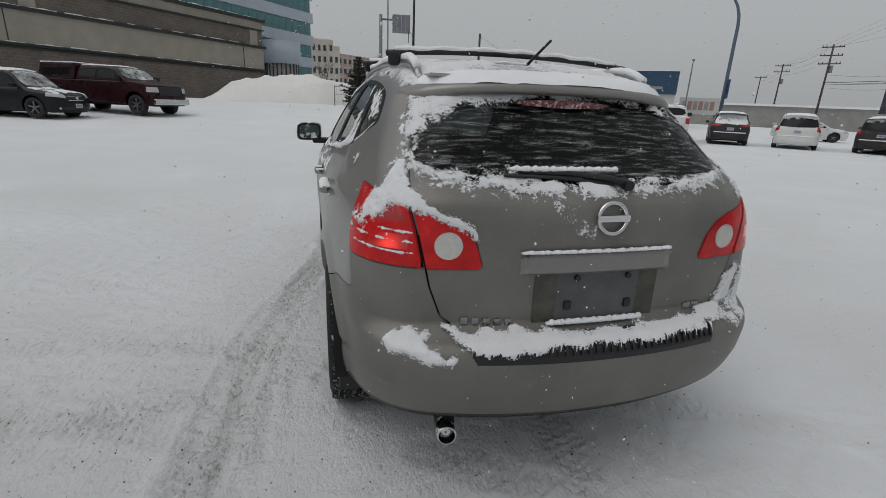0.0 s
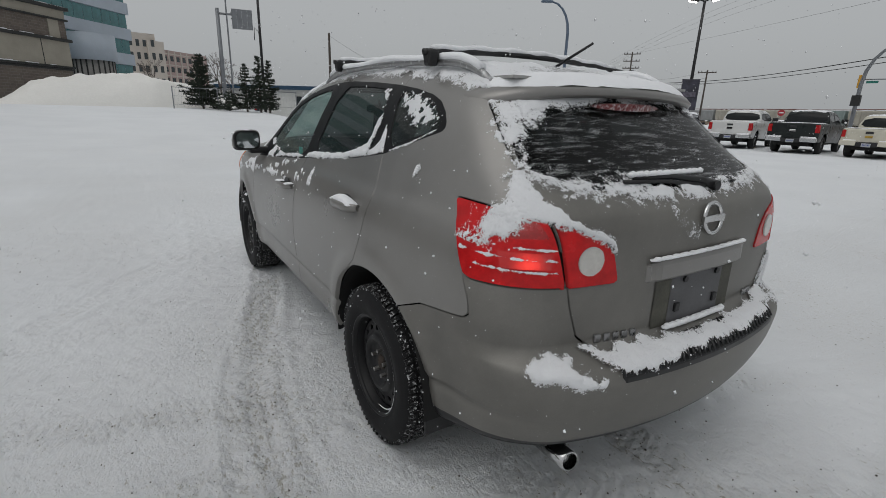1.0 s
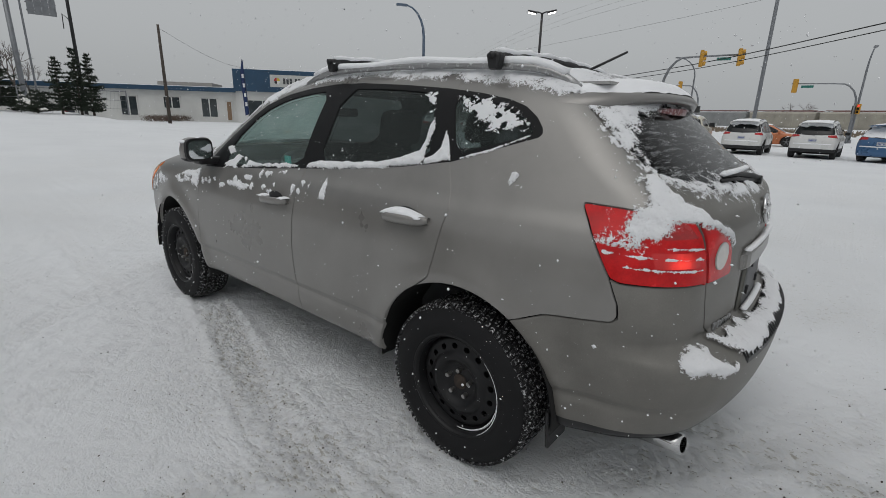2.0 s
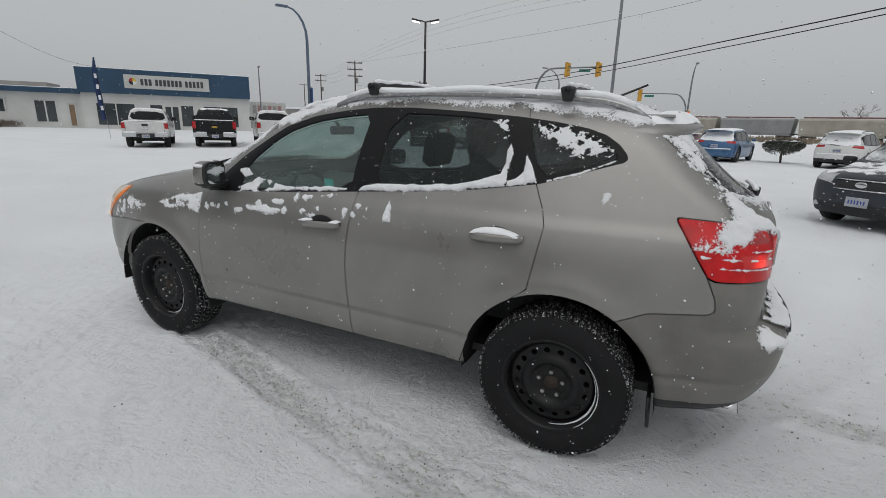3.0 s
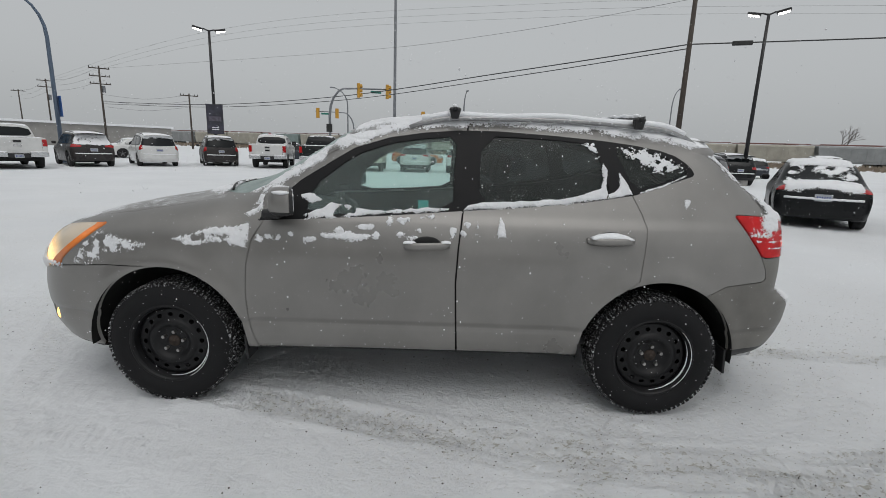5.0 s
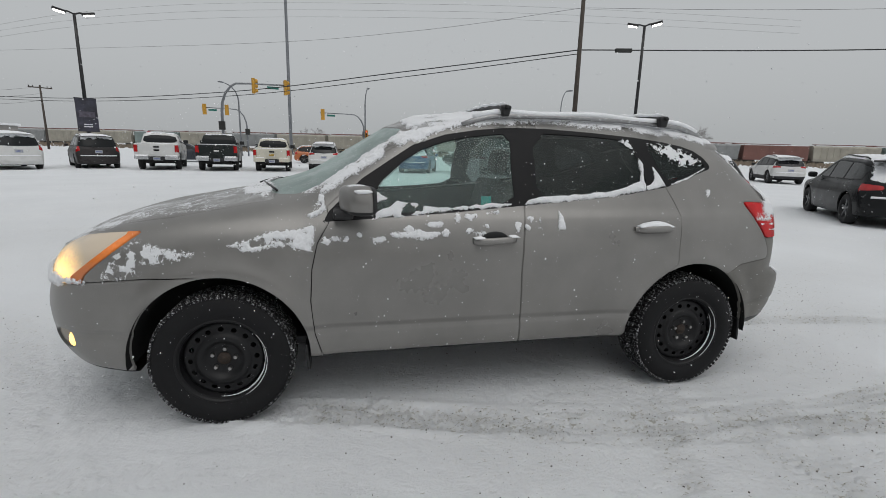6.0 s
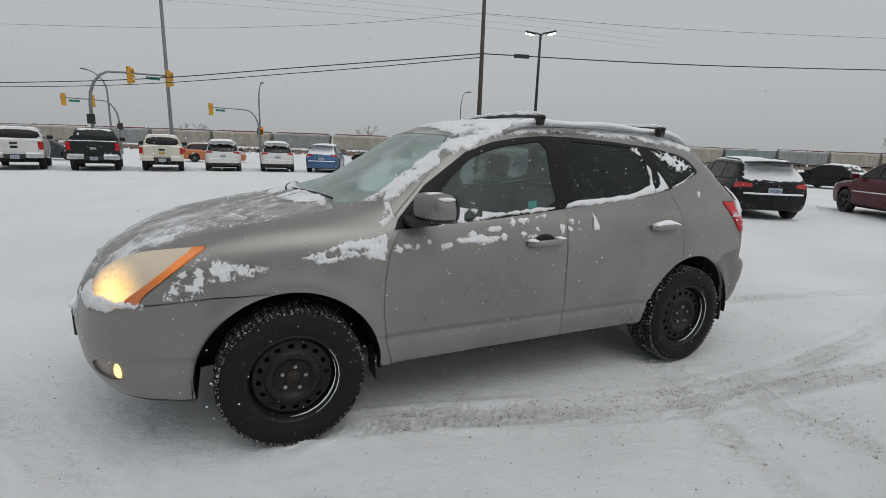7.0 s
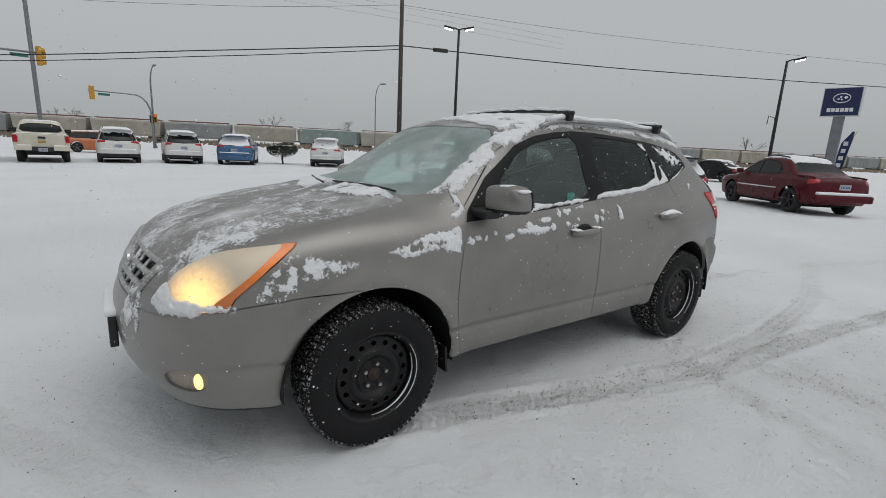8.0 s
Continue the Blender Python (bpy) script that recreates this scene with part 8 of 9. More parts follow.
SIGN_GREY = surface("pale_sign_board", (0.50, 0.50, 0.48), 0.6, 0, 0.05, 1, 20, 0)
DARK_BAR = surface("dark_sign_bars", (0.05, 0.055, 0.06), 0.6)
WHITE_BAR = surface("white_sign_bars", (0.75, 0.76, 0.78), 0.5)


def frame_at(x, y, ax, ay):
    """A building's own frame: x along its front, y into it."""
    n = math.hypot(ax, ay)
    return Matrix(((ax / n, -ay / n, 0, x), (ay / n, ax / n, 0, y), (0, 0, 1, 0), (0, 0, 0, 1)))


def building(name, label, m):
    ob = new(name)
    ob.matrix_world = m
    return tagged(ob, label, "building")


b = building("brick_building", "long brown brick building with beige bands and snowy ledges", frame_at(-5.4, 49.6, 0.64, 0.77))
box_part("lower_wall", (-80, 0, 0, 28, -0.1, 3.62), BRICK, b, "brown brick wall")
box_part("ledge", (-80, 0.08, -0.10, 28.08, 3.62, 3.74), COPING, b)
box_part("ledge", (-80, 0.14, -0.18, 28.14, 3.80, 3.95), COPING, b)
box_part("ledge_core", (-79.9, 0.0, 0.0, 28, 3.74, 3.80), COPING, b)
box_part("beige_band", (-80, 0.02, -0.06, 28.02, 3.95, 5.80), BEIGE, b, "beige stucco band")
box_part("ledge", (-80, 0.20, -0.26, 28.2, 5.80, 6.02), COPING, b)
box_part("upper_wall", (-80, 0, 0.0, 28, 6.02, 7.35), BRICK, b, "brown brick wall")
box_part("ledge", (-80, 0.16, -0.20, 28.16, 7.35, 7.48), COPING, b)
box_part("beige_band", (-80, 0.02, -0.06, 28.02, 7.48, 8.12), BEIGE, b)
box_part("coping", (-80, 0.26, -0.32, 28.26, 8.12, 8.36), COPING, b)
for x in (-1.1, -19.0, -37.0, -55.0):
    box_part("pilaster", (x - 0.45, x + 0.45, -0.075, 0.1, 6.03, 7.34), BEIGE, b)
    box_part("joint", (x - 1.35, x - 1.29, -0.075, 0.0, 3.96, 5.79), COPING, b)
for z, out in ((6.02, 0.24), (8.36, 0.30), (3.95, 0.16)):
    bm = bmesh.new()
    for i in range(160):
        x = -80 + i * 0.5
        hgt = 0.035 + 0.03 * math.sin(i * 1.7) + 0.02 * math.sin(i * 0.31)
        if hgt > 0.03 or z > 8:
            add_box(bm, x, x + 0.5, -out + 0.02, -0.04 if z < 8 else 1.0, z, z + max(0.02, hgt))
    part("ledge_snow", bm, SNOW, b, "snow lying on the ledge")

b = building("office_building", "tall office building with teal window bands and pale spandrels", frame_at(-0.4, 88, 0.64, 0.77))
box_part("core", (-60, -0.3, 0.3, 25, -0.1, 27), WHITE_CLAD, b)
pane_me = None
for k in range(7):
    z0 = 4.6 + 3.5 * k
    box_part("spandrel", (-60, 0, 0, 25, z0 - 1.55, z0), WHITE_CLAD, b)
    for i in range(24):
        x1 = -0.35 - 1.5 * i
        if pane_me is None:
            bm = bmesh.new()
            add_box(bm, -1.46, 0, -0.03, 0.0, 0, 1.9, 0.02)
            p = part("pane", bm, TEAL_GLASS, b)
            pane_me = p.data
        else:
            p = new("pane", pane_me)
            p.parent = b
        p.location = (x1, 0.28, z0 + 0.02)
box_part("ground_glass", (-9, -0.4, 0.25, 0.30, 0.2, 3.0), TEAL_GLASS, b)
tower = building("stair_tower", "round pale stair tower at the office entrance", pose(-5.2, 78.6, 0))
bm = bmesh.new()
add_cyl(bm, (0, 0, -0.1), (0, 0, 6.3), 2.4, 2.4, 40)
part("drum", bm, CONCRETE, tower, "grey concrete drum", True)
bm = bmesh.new()
add_cyl(bm, (0, 0, 6.3), (0, 0, 9.5), 2.75, 2.75, 40)
part("drum_cap", bm, WHITE_CLAD, tower, "pale metal band", True)
for a in range(-5, 6):
    box_part("drum_rib", (-0.08, 0.08, -2.47, -2.38, 0, 6.3), COPING, tower, "", 0, Matrix.Rotation(radians(a * 15), 4, "Z"))

b = building("hotel", "far cream hotel block with rows of windows", frame_at(-1.0, 150, 1, 0.15))
box_part("wall", (0, 6.6, 0, 14, -0.1, 18.2), CREAM_WALL, b)
box_part("wall_step", (4.6, 8.2, -1.5, 10, -0.1, 16.4), CREAM_WALL, b)
win_me = None
for k in range(5):
    for i in range(5):
        if i == 4 and k > 3:
            continue
        x = 0.6 + 1.55 * i
        y = -1.53 if x > 4.4 else -0.03
        box_part("window", (x, x + 0.75, y - 0.02, y + 0.05, 2.6 + 3.1 * k, 4.2 + 3.1 * k), DARK_GLASS, b)
b = building("apartment_block", "long faded brick block with pale bays", frame_at(6.6, 152, 1, 0.95))
box_part("wall", (0, 17, 0, 14, -0.1, 14.8), PINK_BRICK, b)
for i in range(8):
    box_part("pale_bay", (i * 2.2, i * 2.2 + 0.35, -0.12, 0.1, 0, 14.6), CREAM_WALL, b)
for k in range(5):
    box_part("pale_course", (0, 17, -0.08, 0.05, 2.6 + 2.8 * k, 2.85 + 2.8 * k), CREAM_WALL, b)
    for i in range(7):
        box_part("window", (i * 2.2 + 0.75, i * 2.2 + 1.8, -0.05, 0.05, 0.9 + 2.8 * k, 2.2 + 2.8 * k), DARK_GLASS, b)

b = building("shop_building", "low white shop with a navy fascia and sign board", frame_at(39.1, 45.5, 0.78, -0.63))
box_part("wall", (-16.2, 0, 0, 16, -0.1, 3.65), WHITE_WALL, b, "white wall")
box_part("fascia", (-16.3, 0.1, -0.5, 16.3, 3.62, 6.08), NAVY, b, "navy blue fascia")
for i in range(20):
    box_part("fascia_seam", (-15.9 + 0.80 * i, -15.885 + 0.80 * i, -0.508, -0.49, 3.64, 6.06), NAVY, b)
box_part("roof_edge", (-16.35, 0.15, -0.53, 16.35, 6.08, 6.14), SNOW, b)
for x0, x1, z0, n in ((-15.0, -11.5, 0.40, 2), (-10.15, -8.9, 0.40, 1), (-7.2, -5.9, 0.40, 1), (-4.9, -1.3, 0.40, 2)):
    w = box_part("window", (x0, x1, -0.04, 0.05, z0, 2.65), DARK_GLASS, b, "dark shop window")
    for k in range(n + 1):
        x = x0 + (x1 - x0) * k / n
        box_part("mullion", (x - 0.05, x + 0.05, -0.08, 0.0, z0, 2.65), WHITE_WALL, w)
    box_part("window_head", (x0 - 0.05, x1 + 0.05, -0.09, 0.0, 2.60, 2.72), WHITE_WALL, w)
dr = box_part("entrance_door", (-8.75, -7.35, -0.05, 0.05, 0.0, 2.45), DARK_GLASS, b, "glazed double entrance door")
for x in (-8.75, -8.05, -7.35):
    box_part("door_stile", (x - 0.07, x + 0.07, -0.10, 0.0, 0.0, 2.5), WHITE_WALL, dr)
box_part("door_head", (-8.85, -7.25, -0.10, 0.0, 2.45, 2.62), WHITE_WALL, dr)
# lower wing of the shop
box_part("wing_wall", (-40, -16.2, 0.6, 12, -0.1, 3.5), WHITE_WALL, b, "white wing wall")
box_part("wing_fascia", (-40.2, -16.3, 0.1, 12.2, 3.46, 3.95), NAVY, b, "navy roof edge")
box_part("wing_snow", (-40.2, -16.35, 0.08, 12.2, 3.95, 4.01), SNOW, b)
box_part("roof_block", (-26, -19.8, 4, 9, 3.95, 4.60), CONCRETE, b)
for x0, x1, z0, z1, mt, nm in ((-20.3, -18.5, 0.6, 2.65, DARK_GLASS, "window"), (-17.5, -16.9, 0.25, 2.35, surface("brown_board", (0.24, 0.16, 0.10), 0.8), "boarded_door"), (-24.4, -22.6, 1.5, 2.7, DARK_GLASS, "window"), (-29.0, -27.2, 0.6, 2.65, DARK_GLASS, "window")):
    w = box_part(nm, (x0, x1, 0.55, 0.65, z0, z1), mt, b)
    for x in ((x0, (x0 + x1) / 2, x1) if nm == "window" else (x0, x1)):
        box_part("mullion", (x - 0.06, x + 0.06, 0.50, 0.58, z0, z1), WHITE_WALL, w)
    box_part("window_head", (x0 - 0.1, x1 + 0.1, 0.48, 0.58, z1, z1 + 0.14), SIGN_GREY, w)
board = box_part("sign_board", (-12.15, -4.1, -0.60, -0.5, 4.20, 5.58), SIGN_GREY, b, "pale sign board with plain dark bars", 0.03)
x = -10.65
for word in (3, 7, 5):
    for i in range(word):
        box_part("sign_bar", (x, x + 0.26, -0.625, -0.60, 4.55, 5.20), DARK_BAR, board)
        x += 0.375
    x += 0.22
for q, col in enumerate(((0.55, 0.42, 0.05), (0.40, 0.03, 0.03), (0.02, 0.02, 0.02), (0.7, 0.7, 0.68))):
    bm = bmesh.new()
    ring_q = [(0.0, 0.0)] + [(0.36 * math.cos(q * math.pi / 2 + a * math.pi / 12), 0.36 * math.sin(q * math.pi / 2 + a * math.pi / 12)) for a in range(7)]
    near_v = [bm.verts.new((-11.35 + u, -0.63, 4.90 + v)) for u, v in ring_q]
    back_v = [bm.verts.new((-11.35 + u, -0.60, 4.90 + v)) for u, v in ring_q]
    bm.faces.new(near_v), bm.faces.new(back_v[::-1])
    for i in range(8):
        bm.faces.new((near_v[i], near_v[(i + 1) % 8], back_v[(i + 1) % 8], back_v[i]))
    bmesh.ops.recalc_face_normals(bm, faces=bm.faces)
    part("sign_emblem", bm, surface("emblem_quarter", col, 0.6), board)

b = building("warehouse", "long low grey warehouse in the distance", frame_at(62, 70, 0.80, -0.60))
box_part("wall", (0, 30, 0, 20, -0.1, 3.4), CONCRETE, b)
box_part("roof", (-0.3, 30.3, -0.3, 20.3, 3.4, 3.75), SNOW, b)
b = building("billboard", "pale billboard with plain dark bars on two posts", frame_at(51.0, 58.5, 0.75, -0.66))
box_part("panel", (0, 5.2, 0, 0.2, 1.6, 3.9), SIGN_GREY, b)
for i in range(6):
    box_part("bar", (0.4 + 0.72 * i, 0.95 + 0.72 * i, -0.03, 0.0, 2.2, 3.4), surface("rosy_bars", (0.35, 0.20, 0.19), 0.7) if i % 2 else CONCRETE, b)
for x in (0.4, 4.8):
    box_part("post", (x - 0.1, x + 0.1, 0.05, 0.2, -0.1, 1.6), COPING, b)

# ---- posts, lamps, signals, wires ----

POLE_BLACK = surface("black_lamp_pole", (0.016, 0.016, 0.018), 0.5, 0.2, 0.2, 3, 40, 0.1, dust=0.2, dust_scale=10)
POLE_GREY = surface("galvanised_pole", (0.22, 0.23, 0.245), 0.5, 0.5, 0.15, 3, 40, 0.1, dust=0.1, dust_scale=10)
POLE_BLUE = surface("blue_grey_pole", (0.12, 0.16, 0.22), 0.5, 0.3, 0.15, 3, 40, 0.1, dust=0.1, dust_scale=10)
WOOD_POLE = surface("weathered_wood_pole", (0.075, 0.062, 0.052), 0.9, 0, 0.3, 5, 60, 0.4, 0.01, dust=0.25, dust_scale=12)
LAMP_LIT = glow_mat("lit_lamp_glass", (1.0, 0.97, 0.90), 6.0)
SIGNAL_YEL = surface("yellow_signal_housing", (0.52, 0.27, 0.03), 0.55, 0, 0.1, 4, 40, 0.05)
SIGNAL_LENS = surface("unlit_signal_lens", (0.02, 0.02, 0.02), 0.2)
SIGNAL_RED = glow_mat("lit_red_signal", (1.0, 0.10, 0.07), 0.9, (0.4, 0.02, 0.02))
STREET_GREEN = surface("green_street_sign", (0.02, 0.16, 0.13), 0.5)


def lamp_post(x, y, h, turn, heads=2, banner=None, label="black lamp post with two lit heads", hook=False):
    root = thing("lamp_post", label, "lamp post", (x, y, 0), turn, "lot lamps")
    tube_part("pole", [(0, 0, -0.1), (0, 0, h * 0.5), (0, 0, h)], 0.11, POLE_BLACK, root, "", 10, 0.07)
    bm = bmesh.new()
    add_cyl(bm, (0, 0, -0.1), (0, 0, 0.55), 0.30, 0.28, 20)
    part("footing", bm, CONCRETE, root)
    for sd in ((-1, 1) if heads == 2 else (1,)):
        tube_part("arm", [(0, 0, h - 0.05), (sd * 0.25, 0, h + 0.05), (sd * 0.45, 0, h + 0.05)], 0.04, POLE_BLACK, root)
        hd = new("lamp_head")
        hd.parent = root
        bm = bmesh.new()
        add_box(bm, -0.30, 0.30, -0.17, 0.17, -0.04, 0.08, 0.04, Matrix.Translation((sd * 0.62, 0, h + 0.04)) @ Matrix.Rotation(radians(-sd * 12), 4, "Y"))
        part("housing", bm, POLE_BLACK, hd)
        bm = bmesh.new()
        add_box(bm, -0.25, 0.25, -0.13, 0.13, -0.085, -0.045, 0.015, Matrix.Translation((sd * 0.62, 0, h + 0.04)) @ Matrix.Rotation(radians(-sd * 12), 4, "Y"))
        part("lit_glass", bm, LAMP_LIT, hd, "bright lit lamp glass")
    if banner:
        z0, z1 = banner
        bn = box_part("banner", (-0.48, 0.48, -0.16, -0.14, z0, z1), surface("dark_photo_banner", (0.045, 0.045, 0.065), 0.6, 0, 0.7, 2.5, 14, 0.0), root, "dark advertising banner")
        box_part("banner_car", (-0.36, 0.36, -0.168, -0.16, z0 + 0.75, z0 + 1.05), surface("banner_shape", (0.10, 0.09, 0.12), 0.5, 0, 0.5, 6, 30, 0), bn)
        for k in range(2):
            box_part("banner_bar", (-0.2, 0.2, -0.168, -0.16, z0 + 0.22 + 0.12 * k, z0 + 0.28 + 0.12 * k), WHITE_BAR, bn)
        for z in (z0, z1):
            tube_part("bracket", [(-0.5, -0.15, z), (0, -0.08, z), (0.5, -0.15, z)], 0.02, POLE_BLACK, root)
    if hook:
        tube_part("hook", [(0, 0, h * 0.48), (-0.1, 0, h * 0.55), (-0.42, 0, h * 0.57), (-0.45, 0, h * 0.50)], 0.025, POLE_BLACK, root)
    return root


lamp_post(27.2, 15.74, 8.0, -62, 2, (1.91, 3.67))
lamp_post(22.0, -14.7, 8.5, -125, 2)
lamp_post(9.92, -30.5, 7.45, 200, 1, None, "black lamp post with one lit head", True)
lamp_post(6.6, 35.6, 11.5, 20, 2, None, "tall black lamp post at the lot edge", True)


def street_light(x, y, h, azimuth, reach, mat, label="grey street light with a curved arm", r=0.11, flag=False):
    root = thing("street_light", label, "street light", (x, y, 0), -azimuth, "street lights")
    pts = [(0, 0, -0.1), (0, 0, h * 0.45), (0, 0, h * 0.78)] + [(0, reach * (1 - math.cos(a)), h * 0.78 + h * 0.22 * math.sin(a)) for a in (0.3, 0.6, 0.9, 1.2, 1.5)]
    tube_part("pole", pts, r, mat, root, "", 10, r * 0.45)
    bm = bmesh.new()
    add_box(bm, -0.14, 0.14, reach * 0.9, reach * 0.9 + 0.75, h - 0.08, h + 0.06, 0.05)
    part("lamp_head", bm, mat, root)
    bm = bmesh.new()
    add_cyl(bm, (0, 0, -0.1), (0, 0, 0.3), r * 1.9, r * 1.7, 12)
    part("base", bm, mat, root)
    if flag:
        box_part("blue_sign", (-0.28, 0.28, -0.16, -0.13, 2.5, 3.6), surface("blue_sign", (0.03, 0.10, 0.30), 0.5), root, "small blue roadside sign")
    return root


street_light(23.4, 22.6, 8.45, 300, 1.3, POLE_BLUE, "blue-grey street light with a curved arm", 0.11, True)
street_light(77.0, 9.7, 27.6, 270, 0.6, POLE_GREY, "very tall grey pole at the crossing", 0.25)
street_light(47.0, -22.0, 8.0, 250, 0.8, POLE_GREY, "slim grey street light far off", 0.07)
street_light(55.9, -0.95, 8.0, 265, 2.4, POLE_GREY, "grey street light with a curved arm", 0.10)
street_light(5.9, 44.0, 12.0, 200, 1.2, POLE_GREY, "slim grey street light by the road", 0.07)
street_light(39.7, 44.3, 7.2, 220, 0.3, POLE_GREY, "white lamp mast by the shop", 0.08)
street_light(60.0, 14.0, 8.4, 300, 2.6, POLE_GREY, "grey street light with a curved arm", 0.10)


def signal_head(parent, x, y, z, turn, lit=False, back=False):
    hd = new("signal_head")
    hd.parent = parent
    hd.matrix_basis = pose(x, y, z, 0, 0, turn)
    box_part("housing", (-0.22, 0.22, -0.12, 0.12, -0.62, 0.62), SIGNAL_YEL, hd, "yellow signal housing", 0.03)
    for k in range(3):
        zz = 0.38 - 0.38 * k
        bm = bmesh.new()
        add_cyl(bm, (0, -0.12, zz), (0, -0.135, zz), 0.145, 0.145, 16)
        part("lens", bm, SIGNAL_RED if lit and k == 0 else SIGNAL_LENS, hd)
        bm = bmesh.new()
        add_cyl(bm, (0, -0.12, zz), (0, -0.34, zz + 0.02), 0.17, 0.16, 14, False)
        part("visor", bm, SIGNAL_YEL, hd)


def signal_mast(x, y, h, azimuth, reach, heads, turn, label, r=0.13):
    """A curved mast arm that carries signal heads; azimuth: where the arm points."""
    root = thing("traffic_signal", label, "traffic signal", (x, y, 0), -azimuth, "traffic signals")
    pts = [(0, 0, -0.1), (0, 0, h * 0.62)] + [(0, reach * 0.28 * (1 - math.cos(a)), h * 0.62 + h * 0.38 * math.sin(a)) for a in (0.35, 0.7, 1.05, 1.35)] + [(0, reach * 0.4, h), (0, reach, h + 0.05)]
    tube_part("mast", pts, r, POLE_GREY, root, "", 10, r * 0.5)
    for d, lit in heads:
        signal_head(root, 0, d, h - 0.15, turn, lit)
    box_part("street_sign", (-0.03, 0.03, reach * 0.66, reach * 0.66 + 0.95, h - 0.34, h - 0.12), STREET_GREEN, root, "green street name sign with no writing", 0.01)
    box_part("control_box", (-0.2, 0.2, -0.3, 0.2, 2.6, 3.3), COPING, root)
    return root


signal_mast(41.0, 11.8, 6.5, 172, 5.6, ((2.6, False), (5.2, False)), -170, "traffic signal mast with two yellow heads")
signal_mast(60.0, 13.2, 5.6, 0, 5.0, ((2.2, False), (4.7, False)), 100, "far traffic signal mast with yellow heads", 0.10)
signal_mast(55.6, -0.8, 5.25, 2, 5.1, ((4.8, False),), 95, "far traffic signal mast with one yellow head", 0.10)
ped = thing("signal_post", "short signal post with a lit red lamp", "traffic signal", (54.8, -0.75, 0), 0)
tube_part("post", [(0, 0, -0.1), (0, 0, 3.4)], 0.07, POLE_GREY, ped)
signal_head(ped, -0.1, -0.3, 3.0, -100, True)
for hd in ped.children:
    if hd.type == "EMPTY":
        hd.scale = (0.7, 0.7, 0.7)


def utility_pole(x, y, h, turn, arms=2, lean=0.0, label="wooden utility pole with cross arms"):
    root = thing("utility_pole", label, "utility pole", (x, y, 0), turn, "utility poles")
    tube_part("pole", [(0, 0, -0.2), (lean * 0.5, 0, h * 0.5), (lean, 0, h)], 0.17, WOOD_POLE, root, "", 10, 0.11)
    for k in range(arms):
        z = h - 0.35 - 1.15 * k
        arm = box_part("cross_arm", (-1.35 + lean, 1.35 + lean, -0.07, 0.07, z - 0.07, z + 0.07), WOOD_POLE, root)
        for u in (-1.25, -0.8, 0.8, 1.25):
            bm = bmesh.new()
            add_cyl(bm, (u + lean, 0, z + 0.07), (u + lean, 0, z + 0.28), 0.06, 0.04, 8)
            part("insulator", bm, COPING, arm)
    if arms > 1:
        bm = bmesh.new()
        add_cyl(bm, (0.35 + lean, 0.2, h - 3.9), (0.35 + lean, 0.2, h - 2.9), 0.24, 0.24, 14)
        part("transformer", bm, POLE_GREY, root)
    return root


utility_pole(25.0, -12.4, 12.0, 25, 0, 0.0, "dark wooden utility pole carrying cables")
utility_pole(73.0, 55.0, 12.2, -55, 3)
utility_pole(92.0, 79.0, 12.2, -55, 2)
utility_pole(113.0, 103.0, 12.0, -55, 1)
utility_pole(16.8, 50.2, 8.9, 10, 0, 0.0, "plain wooden pole beside the road")
utility_pole(10.0, -75.0, 12.5, 10, 1)
utility_pole(78.0, 44.0, 9.0, -55, 1)


def wire(pts, r, label):
    P = np.array(pts, float)
    dense = []
    for i in range(len(P) - 1):
        for k in range(12):
            t = k / 12
            p0, p1, p2, p3 = P[max(i - 1, 0)], P[i], P[i + 1], P[min(i + 2, len(P) - 1)]
            dense.append(0.5 * (2 * p1 + (p2 - p0) * t + (2 * p0 - 5 * p1 + 4 * p2 - p3) * t * t + (3 * p1 - p0 - 3 * p2 + p3) * t**3))
    dense.append(P[-1])
    bm = bmesh.new()
    add_tube(bm, dense, r, 5)
    return tagged(part("overhead_cable", bm, COPING, None, "", True), label, "cable", "overhead cables")


wire([(25.0, -12.4, 7.62), (32.0, -2.8, 6.85), (44.0, 11.5, 6.05), (58, 31, 5.9), (73, 55, 6.9)], 0.035, "thick black cable between utility poles")
wire([(25.0, -12.4, 7.40), (32.0, -2.8, 6.50), (44.0, 11.5, 5.68), (58, 31, 5.6), (73, 55, 6.6)], 0.028, "black cable between utility poles")
wire([(25.0, -12.4, 7.62), (19.9, -29.0, 7.8), (11.0, -57.0, 8.8), (8.3, -65.2, 9.2)], 0.036, "thick black cable between utility poles")
wire([(25.0, -12.4, 10.0), (32.0, -2.8, 9.5), (46, 12, 10.4), (73, 55, 11.8)], 0.010, "thin high wire between poles")
wire([(25.0, -12.4, 10.0), (19.9, -29.0, 10.0), (8.3, -65.2, 11.0)], 0.010, "thin high wire between poles")
for k in range(3):
    wire([(92, 79, 12.0 - 0.5 * k), (60, 30, 15.2 - 0.7 * k), (52, -10, 17.2 - 0.7 * k), (45, -50, 17.0 - 0.7 * k)], 0.008, "thin high wire across the sky")
for a, bb in (((73, 55, 12), (92, 79, 12)), ((92, 79, 12), (113, 103, 11.8)), ((78, 44, 8.8), (73, 55, 8.0))):
    for k in range(3):
        wire([(a[0] + k * 0.5, a[1], a[2] - 0.9 * k), ((a[0] + bb[0]) / 2, (a[1] + bb[1]) / 2, (a[2] + bb[2]) / 2 - 0.7 - 0.9 * k), (bb[0] + k * 0.5, bb[1], bb[2] - 0.9 * k)], 0.014, "thin wire between far poles")
